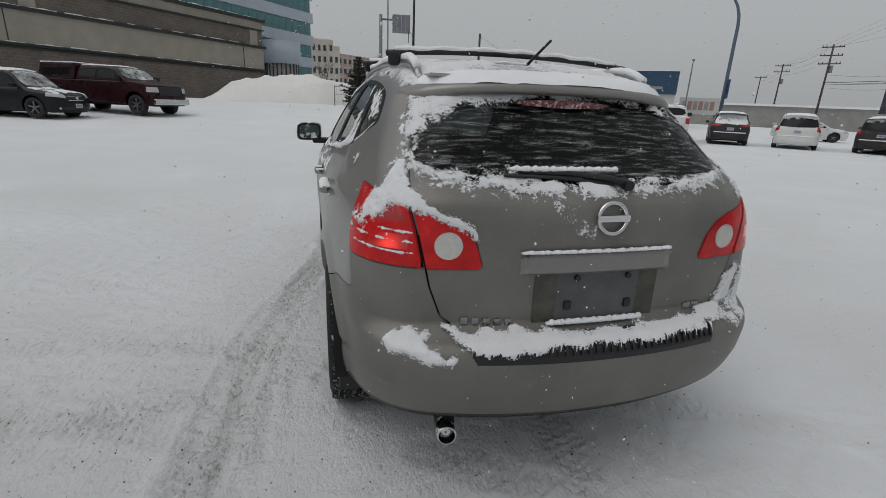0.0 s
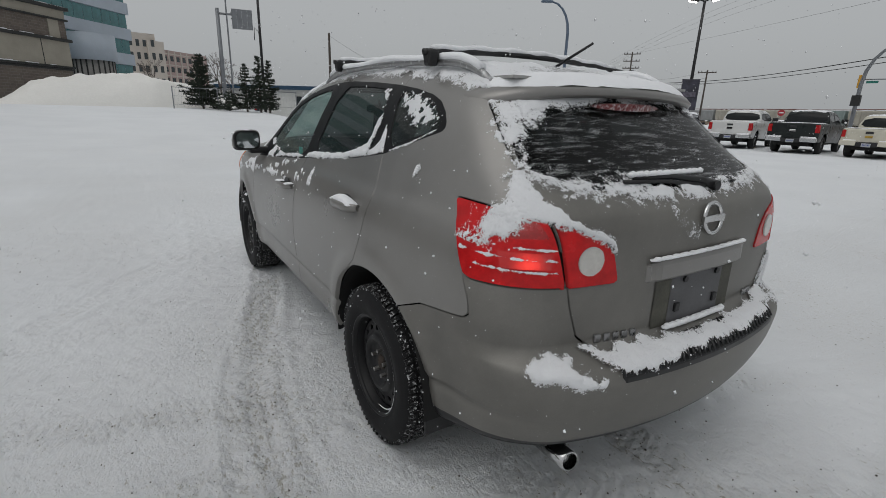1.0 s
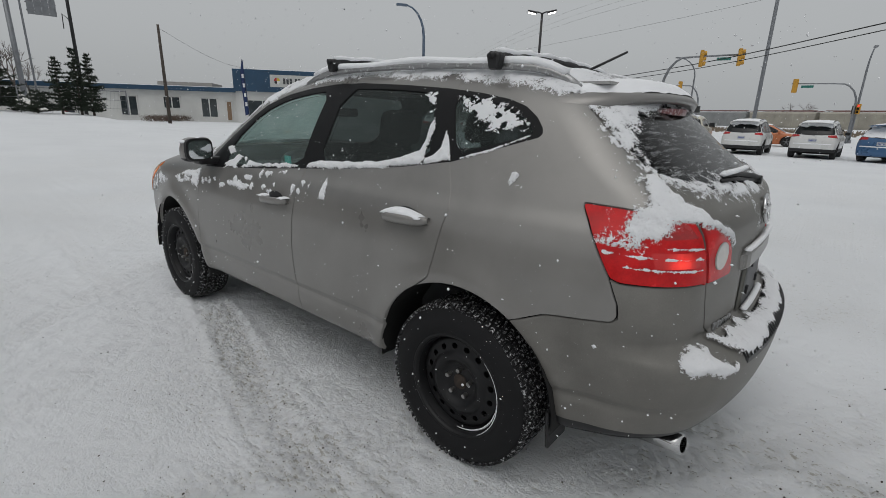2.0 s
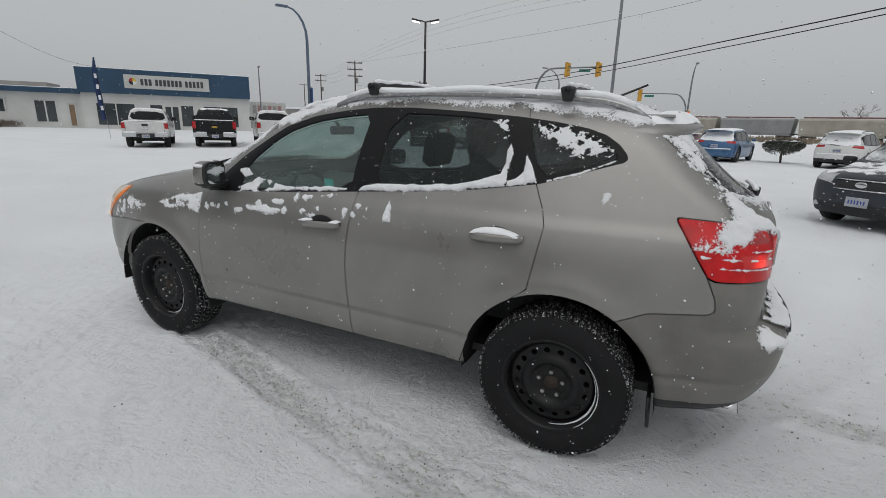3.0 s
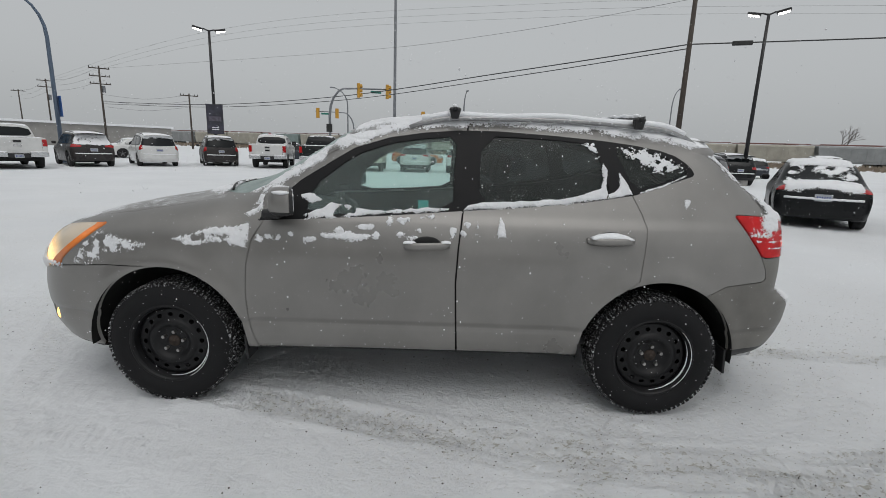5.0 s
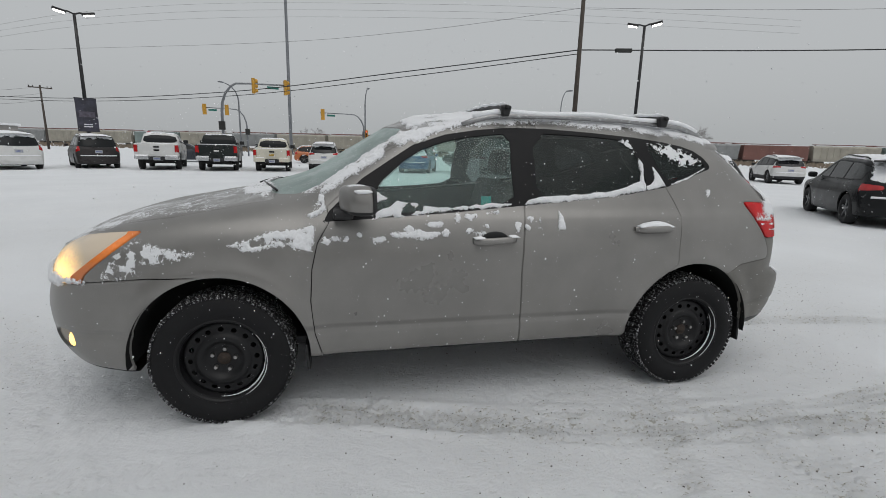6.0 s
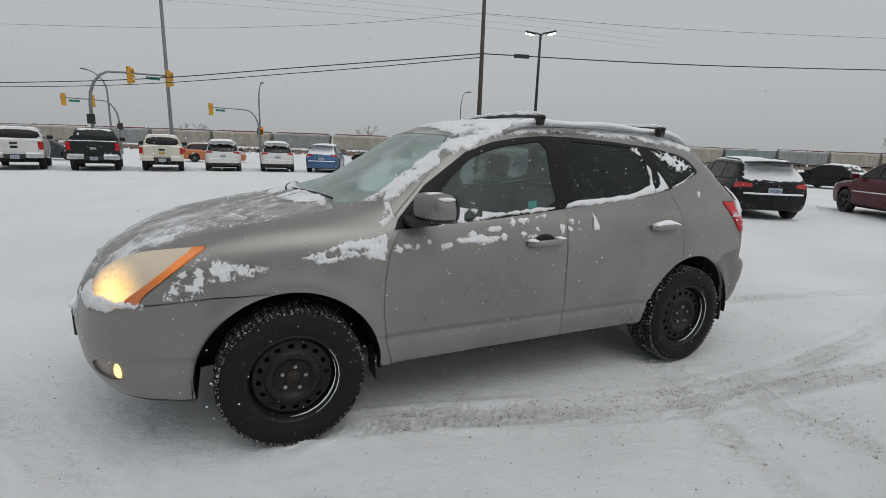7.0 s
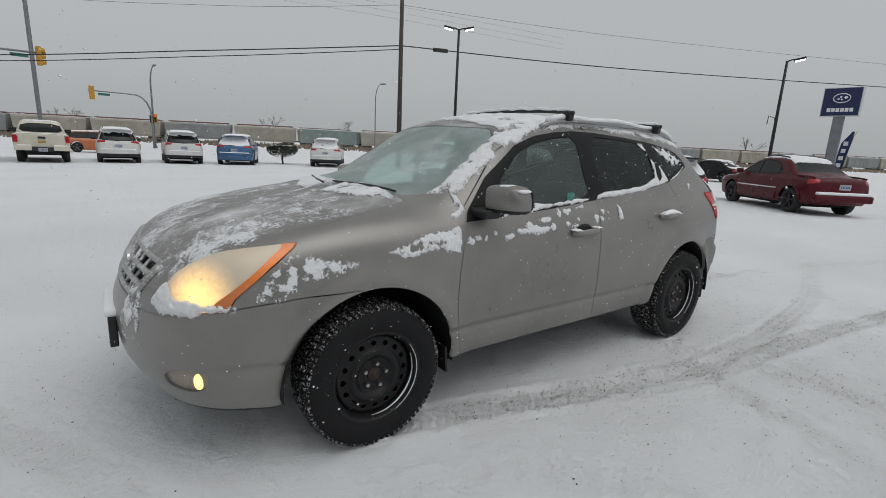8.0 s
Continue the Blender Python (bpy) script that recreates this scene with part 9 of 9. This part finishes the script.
wire([(16.8, 50.2, 8.6), (24, 52, 6.2), (33, 52, 5.8)], 0.012, "thin wire to the shop")
bm = bmesh.new()
add_box(bm, -0.5, 0.5, -0.09, 0.09, -0.12, 0.12, 0.05)
jb = tagged(part("cable_box", bm, COPING), "black splice box on the cable", "cable")
jb.matrix_world = Matrix.Translation((24.2, -14.9, 7.60)) @ Matrix.Rotation(radians(72), 4, "Z")

# road sign seen from behind on a mast by the road
g = thing("road_sign", "grey road sign on a mast, seen from behind", "road sign", (5.6, 46.6, 0), -10)
g.scale = (1.17, 1.17, 1.15)
tube_part("mast", [(0, 0, -0.1), (0, 0, 8.1)], 0.16, POLE_GREY, g, "", 12, 0.13)
tube_part("arm", [(0, 0, 7.75), (1.5, 0, 7.75)], 0.08, POLE_GREY, g)
for k in range(4):
    box_part("panel", (0.95 + 0.36 * k, 1.30 + 0.36 * k, -0.12, -0.07, 6.75, 8.15), POLE_GREY, g, "ribbed metal panel")
for z in (7.0, 7.45, 7.9):
    box_part("rail", (0.9, 2.4, -0.065, 0.0, z - 0.03, z + 0.03), COPING, g)
s = thing("no_entry_sign", "red round sign on a thin post", "road sign", (58.0, 23.5, 0), -66)
tube_part("post", [(0, 0, -0.1), (0, 0, 2.5)], 0.04, POLE_GREY, s)
bm = bmesh.new()
add_cyl(bm, (0, -0.05, 2.3), (0, -0.08, 2.3), 0.33, 0.33, 24)
part("disc", bm, surface("red_sign", (0.35, 0.02, 0.03), 0.5), s)
box_part("sign_bar", (-0.22, 0.22, -0.095, -0.08, 2.25, 2.35), WHITE_BAR, s)
# dealer pylon
p = thing("pylon_sign", "navy dealer sign with plain oval and bar", "sign", (8.0, -34.9, 0), 163 - 180 + 22)
box_part("column", (-0.28, 0.28, 0.0, 0.35, -0.1, 4.6), POLE_GREY, p, "grey column", 0.03)
box_part("box", (-0.98, 0.98, -0.12, 0.47, 4.45, 6.2), surface("pale_sign_edge", (0.55, 0.56, 0.58), 0.4), p, "", 0.02)
for yy in (-0.135, 0.485):
    fc = box_part("face", (-0.93, 0.93, yy - 0.01, yy + 0.01, 4.5, 6.15), surface("navy_sign_face", (0.012, 0.020, 0.085), 0.35, 0, 0.1, 2, 20, 0), p, "navy sign face")
    o = yy + (-0.02 if yy < 0 else 0.02)
    tube_part("oval", [(0.42 * math.cos(a * math.tau / 24), o, 5.55 + 0.27 * math.sin(a * math.tau / 24)) for a in range(25)], 0.028, WHITE_BAR, fc, "plain white oval")
    for cx, cz, r in ((-0.20, 5.58, 0.09), (0.05, 5.62, 0.06), (0.16, 5.50, 0.06), (0.0, 5.47, 0.05)):
        bm = bmesh.new()
        add_cyl(bm, (cx, o - 0.01, cz), (cx, o + 0.01, cz), r, r, 8)
        part("dot", bm, WHITE_BAR, fc)
    for i in range(6):
        box_part("name_bar", (-0.66 + 0.225 * i, -0.48 + 0.225 * i, o - 0.008, o + 0.008, 4.72, 4.95), WHITE_BAR, fc)


def feather_flag(x, y, h, turn, lean, label):
    f = thing("feather_flag", label, "flag", (x, y, 0), turn)
    tube_part("pole", [(0, 0, -0.05), (lean * 0.5, 0, h * 0.5), (lean, 0, h * 0.92), (lean + 0.15, 0, h)], 0.02, POLE_GREY, f)
    V, F = [], []
    for i in range(15):
        u = i / 14
        z = h * (0.25 + 0.75 * u)
        xb = lean * (z / h)
        wd = 0.62 * (1 - max(0, u - 0.72) / 0.28 * 0.8)
        for k, yy in enumerate((0, 0.01)):
            V.append((xb + 0.02, yy + 0.03 * math.sin(5 * u), z))
            V.append((xb - wd, yy + 0.05 * math.sin(4 * u + 1), z - 0.12 * (u < 0.05)))
    for i in range(14):
        a = 4 * i
        F += [(a, a + 1, a + 5, a + 4), (a + 3, a + 2, a + 6, a + 7), (a + 1, a + 3, a + 7, a + 5), (a + 2, a, a + 4, a + 6)]
    c = link_mesh("cloth", V, F, surface("navy_flag_cloth", (0.02, 0.04, 0.12), 0.8, 0, 0.2, 3, 40, 0.1), f)
    for k in range(4):
        z = h * (0.36 + 0.13 * k)
        box_part("flag_bar", (lean * z / h - 0.44, lean * z / h - 0.14, -0.05, -0.035, z, z + 0.26), WHITE_BAR, c)
    return f


feather_flag(15.2, 31.5, 4.75, -29, -0.55, "navy feather flag with plain white bars").scale = (0.45, 1, 1)
feather_flag(7.75, -36.0, 3.6, 180, 0.5, "navy feather flag beside the pylon sign").scale = (0.8, 1, 1)

# ---- train beyond the road ----

HOPPER = [surface("pale_hopper_car", (0.36, 0.34, 0.29), 0.8, 0.1, 0.2, 0.4, 5, 0.1), surface("grey_hopper_car", (0.27, 0.28, 0.28), 0.8, 0.1, 0.2, 0.4, 5, 0.1), surface("green_grey_boxcar", (0.22, 0.27, 0.26), 0.8, 0.1, 0.2, 0.4, 5, 0.1), surface("brown_boxcar", (0.20, 0.10, 0.085), 0.8, 0.1, 0.2, 0.4, 5, 0.1)]


def rail_car(kind, mat):
    root = new("rail_car")
    tagged(root, ("pale ribbed hopper car with snow on top", "grey boxcar with snow on top")[kind], "rail car", "freight train")
    L = 15.6
    if kind == 0:
        bm = bmesh.new()
        prof = [(-1.35, 0.75), (-1.55, 1.3), (-1.55, 4.1), (-1.2, 4.5), (1.2, 4.5), (1.55, 4.1), (1.55, 1.3), (1.35, 0.75)]
        a = [bm.verts.new((x, -L / 2 + 0.25 + 0.35 * (4.5 - z) / 3.3, z)) for x, z in prof]
        c = [bm.verts.new((x, L / 2 - 0.25 - 0.35 * (4.5 - z) / 3.3, z)) for x, z in prof]
        bm.faces.new(a), bm.faces.new(c[::-1])
        for i in range(8):
            bm.faces.new((a[i], c[i], c[(i + 1) % 8], a[(i + 1) % 8]))
        bmesh.ops.recalc_face_normals(bm, faces=bm.faces)
        part("body", bm, mat, root)
        for k in range(9):
            y = -5.6 + 1.4 * k
            for sx in (-1, 1):
                box_part("rib", (sx * 1.58 - 0.05, sx * 1.58 + 0.05, y - 0.06, y + 0.06, 1.2, 4.15), mat, root)
        box_part("roof_snow", (-1.15, 1.15, -7.3, 7.3, 4.5, 4.56), SNOW, root)
        box_part("roof_walk", (-0.35, 0.35, -7, 7, 4.75, 4.92), HOPPER[3], root)
        for y in (-6.5, -2.2, 2.2, 6.5):
            box_part("walk_post", (-0.1, 0.1, y - 0.1, y + 0.1, 4.5, 4.76), COPING, root)
    else:
        box_part("body", (-1.5, 1.5, -L / 2 + 0.3, L / 2 - 0.3, 0.75, 4.4), mat, root, "", 0.08)
        for sx in (-1, 1):
            box_part("door", (sx * 1.52 - 0.06, sx * 1.52 + 0.06, -1.6, 1.6, 1.3, 4.1), mat, root, "", 0.03)
        box_part("roof", (-1.45, 1.45, -L / 2 + 0.6, L / 2 - 0.6, 4.4, 4.5), SNOW, root)
    box_part("sill", (-0.9, 0.9, -L / 2 + 0.1, L / 2 - 0.1, 0.95, 1.2), COPING, root)
    for y in (-5.6, 5.6):
        bg = box_part("bogie", (-1.0, 1.0, y - 1.1, y + 1.1, 0.35, 0.95), COPING, root, "", 0.05)
        for dy in (-0.9, 0.9):
            bm = bmesh.new()
            add_cyl(bm, (-0.85, y + dy, 0.42), (0.85, y + dy, 0.42), 0.44, 0.44, 16)
            part("wheelset", bm, COPING, bg)
    return root


protos = [(rail_car(0, HOPPER[0])), rail_car(0, HOPPER[1]), rail_car(1, HOPPER[2]), rail_car(1, HOPPER[3])]
p0, p1 = np.array((206.0, 168.0)), np.array((43.0, -246.0))
step = (p1 - p0) / np.linalg.norm(p1 - p0)
turn = -math.degrees(math.atan2(step[0], step[1]))
order = [0, 0, 2, 0, 1, 0, 0, 2, 0, 1, 0, 0, 1, 0, 2, 0, 0, 1, 3, 0, 2, 1, 0, 0, 2, 0, 1, 0]
used = set()
for i, k in enumerate(order):
    c = p0 + step * 15.9 * (i + 0.5)
    m = pose(c[0], c[1], 0.15, 0, 0, turn)
    if k in used:
        copy_thing(protos[k], m)
    else:
        protos[k].matrix_world = m
        used.add(k)
for i, k in enumerate(order[:25]):
    c = p0 + step * 15.9 * (i + 1.45) + np.array((step[1], -step[0])) * -5.0
    copy_thing(protos[k], pose(c[0], c[1], 0.15, 0, 0, turn))
bm = bmesh.new()
mid = (p0 + p1) / 2
add_box(bm, -3.2, 3.2, -225, 225, -0.2, 0.16, 0, pose(mid[0], mid[1], 0, 0, 0, turn))
tagged(part("rail_bed", bm, SNOW), "snowy railway bed", "railway", kind="structure")
rs = random.Random(19)
bz = bmesh.new()
for i in range(11000):
    u = rs.random() * 440
    c = p0 + step * u + np.array((step[1], -step[0])) * (4.2 + 44 * rs.random() ** 1.6)
    q = Vector((c[0], c[1], 0.0))
    v = Vector((rs.gauss(0, 0.4), rs.gauss(0, 0.4), 1)) * rs.uniform(0.35, 1.0)
    o = Vector((step[0], step[1], 0)) * rs.uniform(0.08, 0.26)
    bz.faces.new([bz.verts.new(q - o), bz.verts.new(q + o), bz.verts.new(q + v)])
tagged(part("trackside_brush", bz, surface("dry_trackside_grass", (0.20, 0.16, 0.12), 0.95)), "brown dry grass along the railway bed", "grass", kind="stuff")
# low concrete barrier along the far road
bm = bmesh.new()
add_box(bm, -30, 30, -0.2, 0.2, -0.1, 0.95, 0.06, pose(30, 78, 0, 0, 0, -38))
tagged(part("road_barrier", bm, CONCRETE), "long grey concrete road barrier", "barrier", kind="structure")

# ---- plants ----

NEEDLE = surface("dark_pine_needles", (0.030, 0.042, 0.028), 0.85, 0, 0.4, 6, 50, 0.2, dust=0.12, dust_scale=8)
BARK = surface("grey_bark", (0.10, 0.085, 0.075), 0.95, 0, 0.3, 8, 60, 0.3, 0.01)
TWIG = surface("bare_twigs", (0.13, 0.11, 0.10), 0.95, 0, 0.3, 8, 60, 0.2)


def conifer(x, y, h, width, seed, label, lean=0.0, full=1.0):
    rng = random.Random(seed)
    root = thing("pine_tree", label, "tree", (x, y, float(rise(x, y))), rng.uniform(0, 360), "pines at the lot edge")
    bm = bmesh.new()
    add_tube(bm, [(0, 0, -0.1), (lean * 0.4, 0, h * 0.5), (lean, 0, h * 0.97)], 0.02 * h, 8, 0.006)
    bz = bmesh.new()
    rows = int(h / 0.19)
    for i in range(rows):
        u = i / rows
        z = h * (0.07 + 0.92 * u)
        reach = width * (1 - u) ** 0.75 * (0.75 + 0.25 * math.sin(i * 2.1)) + 0.10
        n = int((6 + 4 * (1 - u)) * full)
        for k in range(n):
            if rng.random() < 0.12:
                continue
            a = rng.uniform(0, math.tau)
            r = reach * rng.uniform(0.55, 1.12)
            d = Vector((math.cos(a), math.sin(a), 0))
            tip = Vector((lean * u, 0, z)) + d * r + Vector((0, 0, r * rng.uniform(-0.05, 0.38)))
            b0 = Vector((lean * u, 0, z))
            if i % 2 == 0:
                add_tube(bm, [b0, (b0 + tip) / 2 - Vector((0, 0, 0.03)), tip], 0.010, 4, 0.003)
            m = max(3, int(r / 0.075))
            for j in range(m):
                q = b0.lerp(tip, (j + 0.7) / m)
                for s in range(8):
                    v = Vector((rng.gauss(0, 1), rng.gauss(0, 1), rng.gauss(0.35, 0.8))).normalized() * rng.uniform(0.09, 0.19)
                    o = v.cross(Vector((rng.random(), rng.random(), rng.random()))).normalized() * 0.026
                    vs = [bz.verts.new(q - o), bz.verts.new(q + o), bz.verts.new(q + v)]
                    bz.faces.new(vs)
    part("trunk", bm, BARK, root, "", True)
    tagged(part("crown", bz, NEEDLE, root, "dark green needles with snow"), kind="stuff")
    return root


conifer(2.4, 34.6, 3.5, 1.5, 1, "bushy dark pine beside the snow pile", full=1.5)
conifer(4.6, 31.6, 3.0, 0.85, 2, "slender young pine with snowy needles")
conifer(5.4, 31.4, 3.5, 0.85, 3, "slender young pine with snowy needles")
conifer(6.1, 32.0, 3.4, 0.85, 4, "slender young pine with snowy needles")
conifer(3.6, 31.8, 1.3, 1.0, 5, "low dark shrub at the lot edge")
conifer(3.1, 34.0, 1.2, 0.9, 6, "low dark shrub at the lot edge")

shrub = thing("clipped_pine", "clipped flat-topped pine on a short trunk in snow", "tree", (26.8, -5.3, 0), 0)
tube_part("trunk", [(0, 0, -0.05), (0.03, 0.02, 0.35), (0, 0, 0.75)], 0.06, BARK, shrub)
rs = random.Random(9)
bz = bmesh.new()
for i in range(6500):
    a, r = rs.uniform(0, math.tau), 0.92 * math.sqrt(rs.random())
    z = 0.88 + rs.uniform(-0.48, 0.32) * math.sqrt(max(0.05, 1 - (r / 0.9) ** 2)) + 0.06 * math.sin(3 * a)
    q = Vector((r * math.cos(a), r * math.sin(a), z))
    v = Vector((rs.gauss(0, 1), rs.gauss(0, 1), rs.gauss(0.4, 0.8))).normalized() * rs.uniform(0.05, 0.12)
    o = v.cross(Vector((0.3, 0.5, 0.8))).normalized() * 0.016
    bz.faces.new([bz.verts.new(q - o), bz.verts.new(q + o), bz.verts.new(q + v)])
tagged(part("crown", bz, NEEDLE, shrub), kind="stuff")
bm = bmesh.new()
for i in range(26):
    a, r = rs.uniform(0, math.tau), 0.7 * math.sqrt(rs.random())
    bmesh.ops.create_icosphere(bm, subdivisions=1, radius=1.0, matrix=Matrix.Translation((r * math.cos(a), r * math.sin(a), 1.17 - 0.12 * r)) @ Matrix.Diagonal((0.09, 0.08, 0.025, 1)))
part("snow_clumps", bm, SNOW, shrub, "", True)


def bare_tree(x, y, h, seed, label):
    rng = random.Random(seed)
    root = thing("bare_tree", label, "tree", (x, y, float(rise(x, y))), 0, "bare trees")
    bm = bmesh.new()

    def grow(p, d, ln, r, depth):
        q = p + d * ln
        add_tube(bm, [p, (p + q) / 2 + Vector((rng.gauss(0, 1), rng.gauss(0, 1), 0)) * ln * 0.04, q], r, 5, r * 0.65)
        if depth:
            for _ in range(3 if depth > 1 else 4):
                grow(q, (d + Vector((rng.gauss(0, 0.5), rng.gauss(0, 0.5), rng.gauss(0.15, 0.25)))).normalized(), ln * rng.uniform(0.6, 0.85), r * 0.6, depth - 1)

    grow(Vector((0, 0, -0.1)), Vector((0, 0, 1)), h * 0.30, h * 0.018, 4)
    part("branching_trunk", bm, TWIG, root)
    return root


bare_tree(7.5, 62.0, 7.5, 1, "bare deciduous tree beyond the road")
bare_tree(10.0, 70.0, 6.5, 2, "bare deciduous tree beyond the road")
bare_tree(1.6, 74.0, 6.5, 3, "bare young tree by the office")
bare_tree(3.8, 52.0, 3.2, 4, "small bare tree behind the fence")
for i, (tx, ty) in enumerate(((140, -60), (150, -40), (120, -100), (150, 10), (70, -175))):
    bare_tree(tx, ty, 9 + i % 3, 10 + i, "bare trees on the far horizon")

# ---- snow pile, fence, brush ----
nu, nv = 90, 46
U, Vv = np.meshgrid(np.linspace(-1, 1, nu), np.linspace(-1, 1, nv), indexing="ij")
PX, PY = -1.5 + 7.2 * U, 38.6 + 3.6 * Vv + 1.2 * U
prof = np.clip(1 - np.abs(U) ** 2.6, 0, 1) ** 0.9 * np.clip(1 - Vv**2, 0, 1) ** 0.75
PP = np.stack([PX.ravel(), PY.ravel(), np.zeros(PX.size)], 1)
hh = 2.35 * prof.ravel() * (0.95 + 0.06 * np.cos(2.6 * math.pi * (U.ravel() - 0.12)) + 0.20 * vnoise(PP, 0.6, 3, 4)) + 0.13 * vnoise(PP, 2.6, 4, 3) * (prof.ravel() > 0.05)
PP[:, 2] = np.maximum(hh, -0.06) - 0.28 + rise(PP[:, 0], PP[:, 1])
pid = np.arange(nu * nv).reshape(nu, nv)
pq = np.stack([pid[:-1, :-1].ravel(), pid[1:, :-1].ravel(), pid[1:, 1:].ravel(), pid[:-1, 1:].ravel()], 1)
pile = link_mesh("snow_pile", PP, pq, snow_mat("ploughed_snow", (0.80, 0.79, 0.76), 6.0, 0.6, 0.08))
tagged(pile, "large pile of ploughed snow against the wall", "snow pile", kind="structure")
fence = thing("fence", "low chain-link fence with steel posts", "fence", (0.6, 33.6, 1.05), 2)
for i in range(4):
    tube_part("post", [(2.6 * i, 0, -0.1), (2.6 * i, 0, 1.35)], 0.035, POLE_GREY, fence)
for z in (0.25, 0.75, 1.28):
    tube_part("rail", [(0, 0, z), (7.8, 0, z)], 0.02 if z > 1 else 0.008, POLE_GREY, fence)
for i in range(40):
    tube_part("mesh_wire", [(0.2 * i, 0.0, 0.08), (0.2 * i + 0.19, 0.0, 1.26)], 0.004, POLE_GREY, fence, "", 3)
brush = thing("dry_brush", "brown dry brush poking through snow", "bush", (19.6, 58.0, 0), 39)
bz = bmesh.new()
for i in range(2200):
    q = Vector((rs.uniform(-3.5, 3.5), rs.uniform(-1, 1), rs.uniform(0, 0.5)))
    v = Vector((rs.gauss(0, 0.6), rs.gauss(0, 0.6), 1)).normalized() * rs.uniform(0.2, 0.5)
    bz.faces.new([bz.verts.new(q - Vector((0.02, 0, 0))), bz.verts.new(q + Vector((0.02, 0, 0))), bz.verts.new(q + v)])
tagged(part("dry_stalk", bz, surface("dry_brush", (0.13, 0.09, 0.07), 0.95), brush), kind="stuff")

# traffic and parked cars beyond the lot
ORANGE_CAR = build_wagon("orange car on the road beyond the lot", "car", ORANGE_P, 4.6, 1.80, 1.50, 0.96, 0.74, 0.45, 0.85, 0.16, 0.33, False, False, 0.05, False, name="parked_car")
park(ORANGE_CAR, 39.0, 3.6, 180, "cars beyond the lot")
far_a = park(build_wagon("white car on the far side of the road", "car", WHITE_P, 4.6, 1.80, 1.50, 0.96, 0.74, 0.30, 0.85, 0.16, 0.33, False, False, 0.05, False, trunk=0.9), 3.8, 46.0, 80, "cars beyond the lot")
far_b = park(build_wagon("dark car on the far side of the road", "car", SLATE_P, 4.6, 1.80, 1.50, 0.96, 0.74, 0.30, 0.85, 0.16, 0.33, False, False, 0.05, False), 8.6, 66.0, 95, "cars beyond the lot")
for k, (cx, cy, ca) in enumerate(((2.5, 62, 95), (14.5, 68, 95), (20, 72, 95), (26, 74, 95), (5.4, 72, 95), (37.5, 14.0, 170), (34.0, 25.0, 130), (33.5, -22.0, 100))):
    copy_thing((far_a, far_b)[k % 2], pose(cx, cy, float(rise(cx, cy)), 0, 0, -ca))

# ---- snow in the air ----
rng = np.random.default_rng(77)
fv, ff = [], []
flake = np.array(((1, 0, 0), (-1, 0, 0), (0, 1, 0), (0, -1, 0), (0, 0, 1), (0, 0, -1)), float)
flake_t = np.array(((0, 2, 4), (2, 1, 4), (1, 3, 4), (3, 0, 4), (2, 0, 5), (1, 2, 5), (3, 1, 5), (0, 3, 5)))
spots = np.concatenate([rng.uniform((-3.4, -2.4, 0.1), (1.4, 4.6, 2.2), (13000, 3)), rng.uniform((-5, -4.5, 0.1), (5, 7, 4.0), (4000, 3))])
gaps = suv.f(spots)
near_car = np.arange(len(spots)) < 13000
keep = (gaps > 0.02) & np.where(near_car, gaps < 0.75, (spots[:, 0] > 1.6) | (spots[:, 1] > 6.6))
for p in spots[keep]:
    ff.append(flake_t + 6 * len(fv))
    fv.append(p + flake * (0.0015 + 0.0030 * rng.random() ** 3) * rng.uniform(0.6, 1.4, 3))
air = link_mesh("falling_snow", np.concatenate(fv), np.concatenate(ff), SNOW, None, "", True)
tagged(air, "white snowflakes drifting down through the air", "snowflakes", kind="stuff")
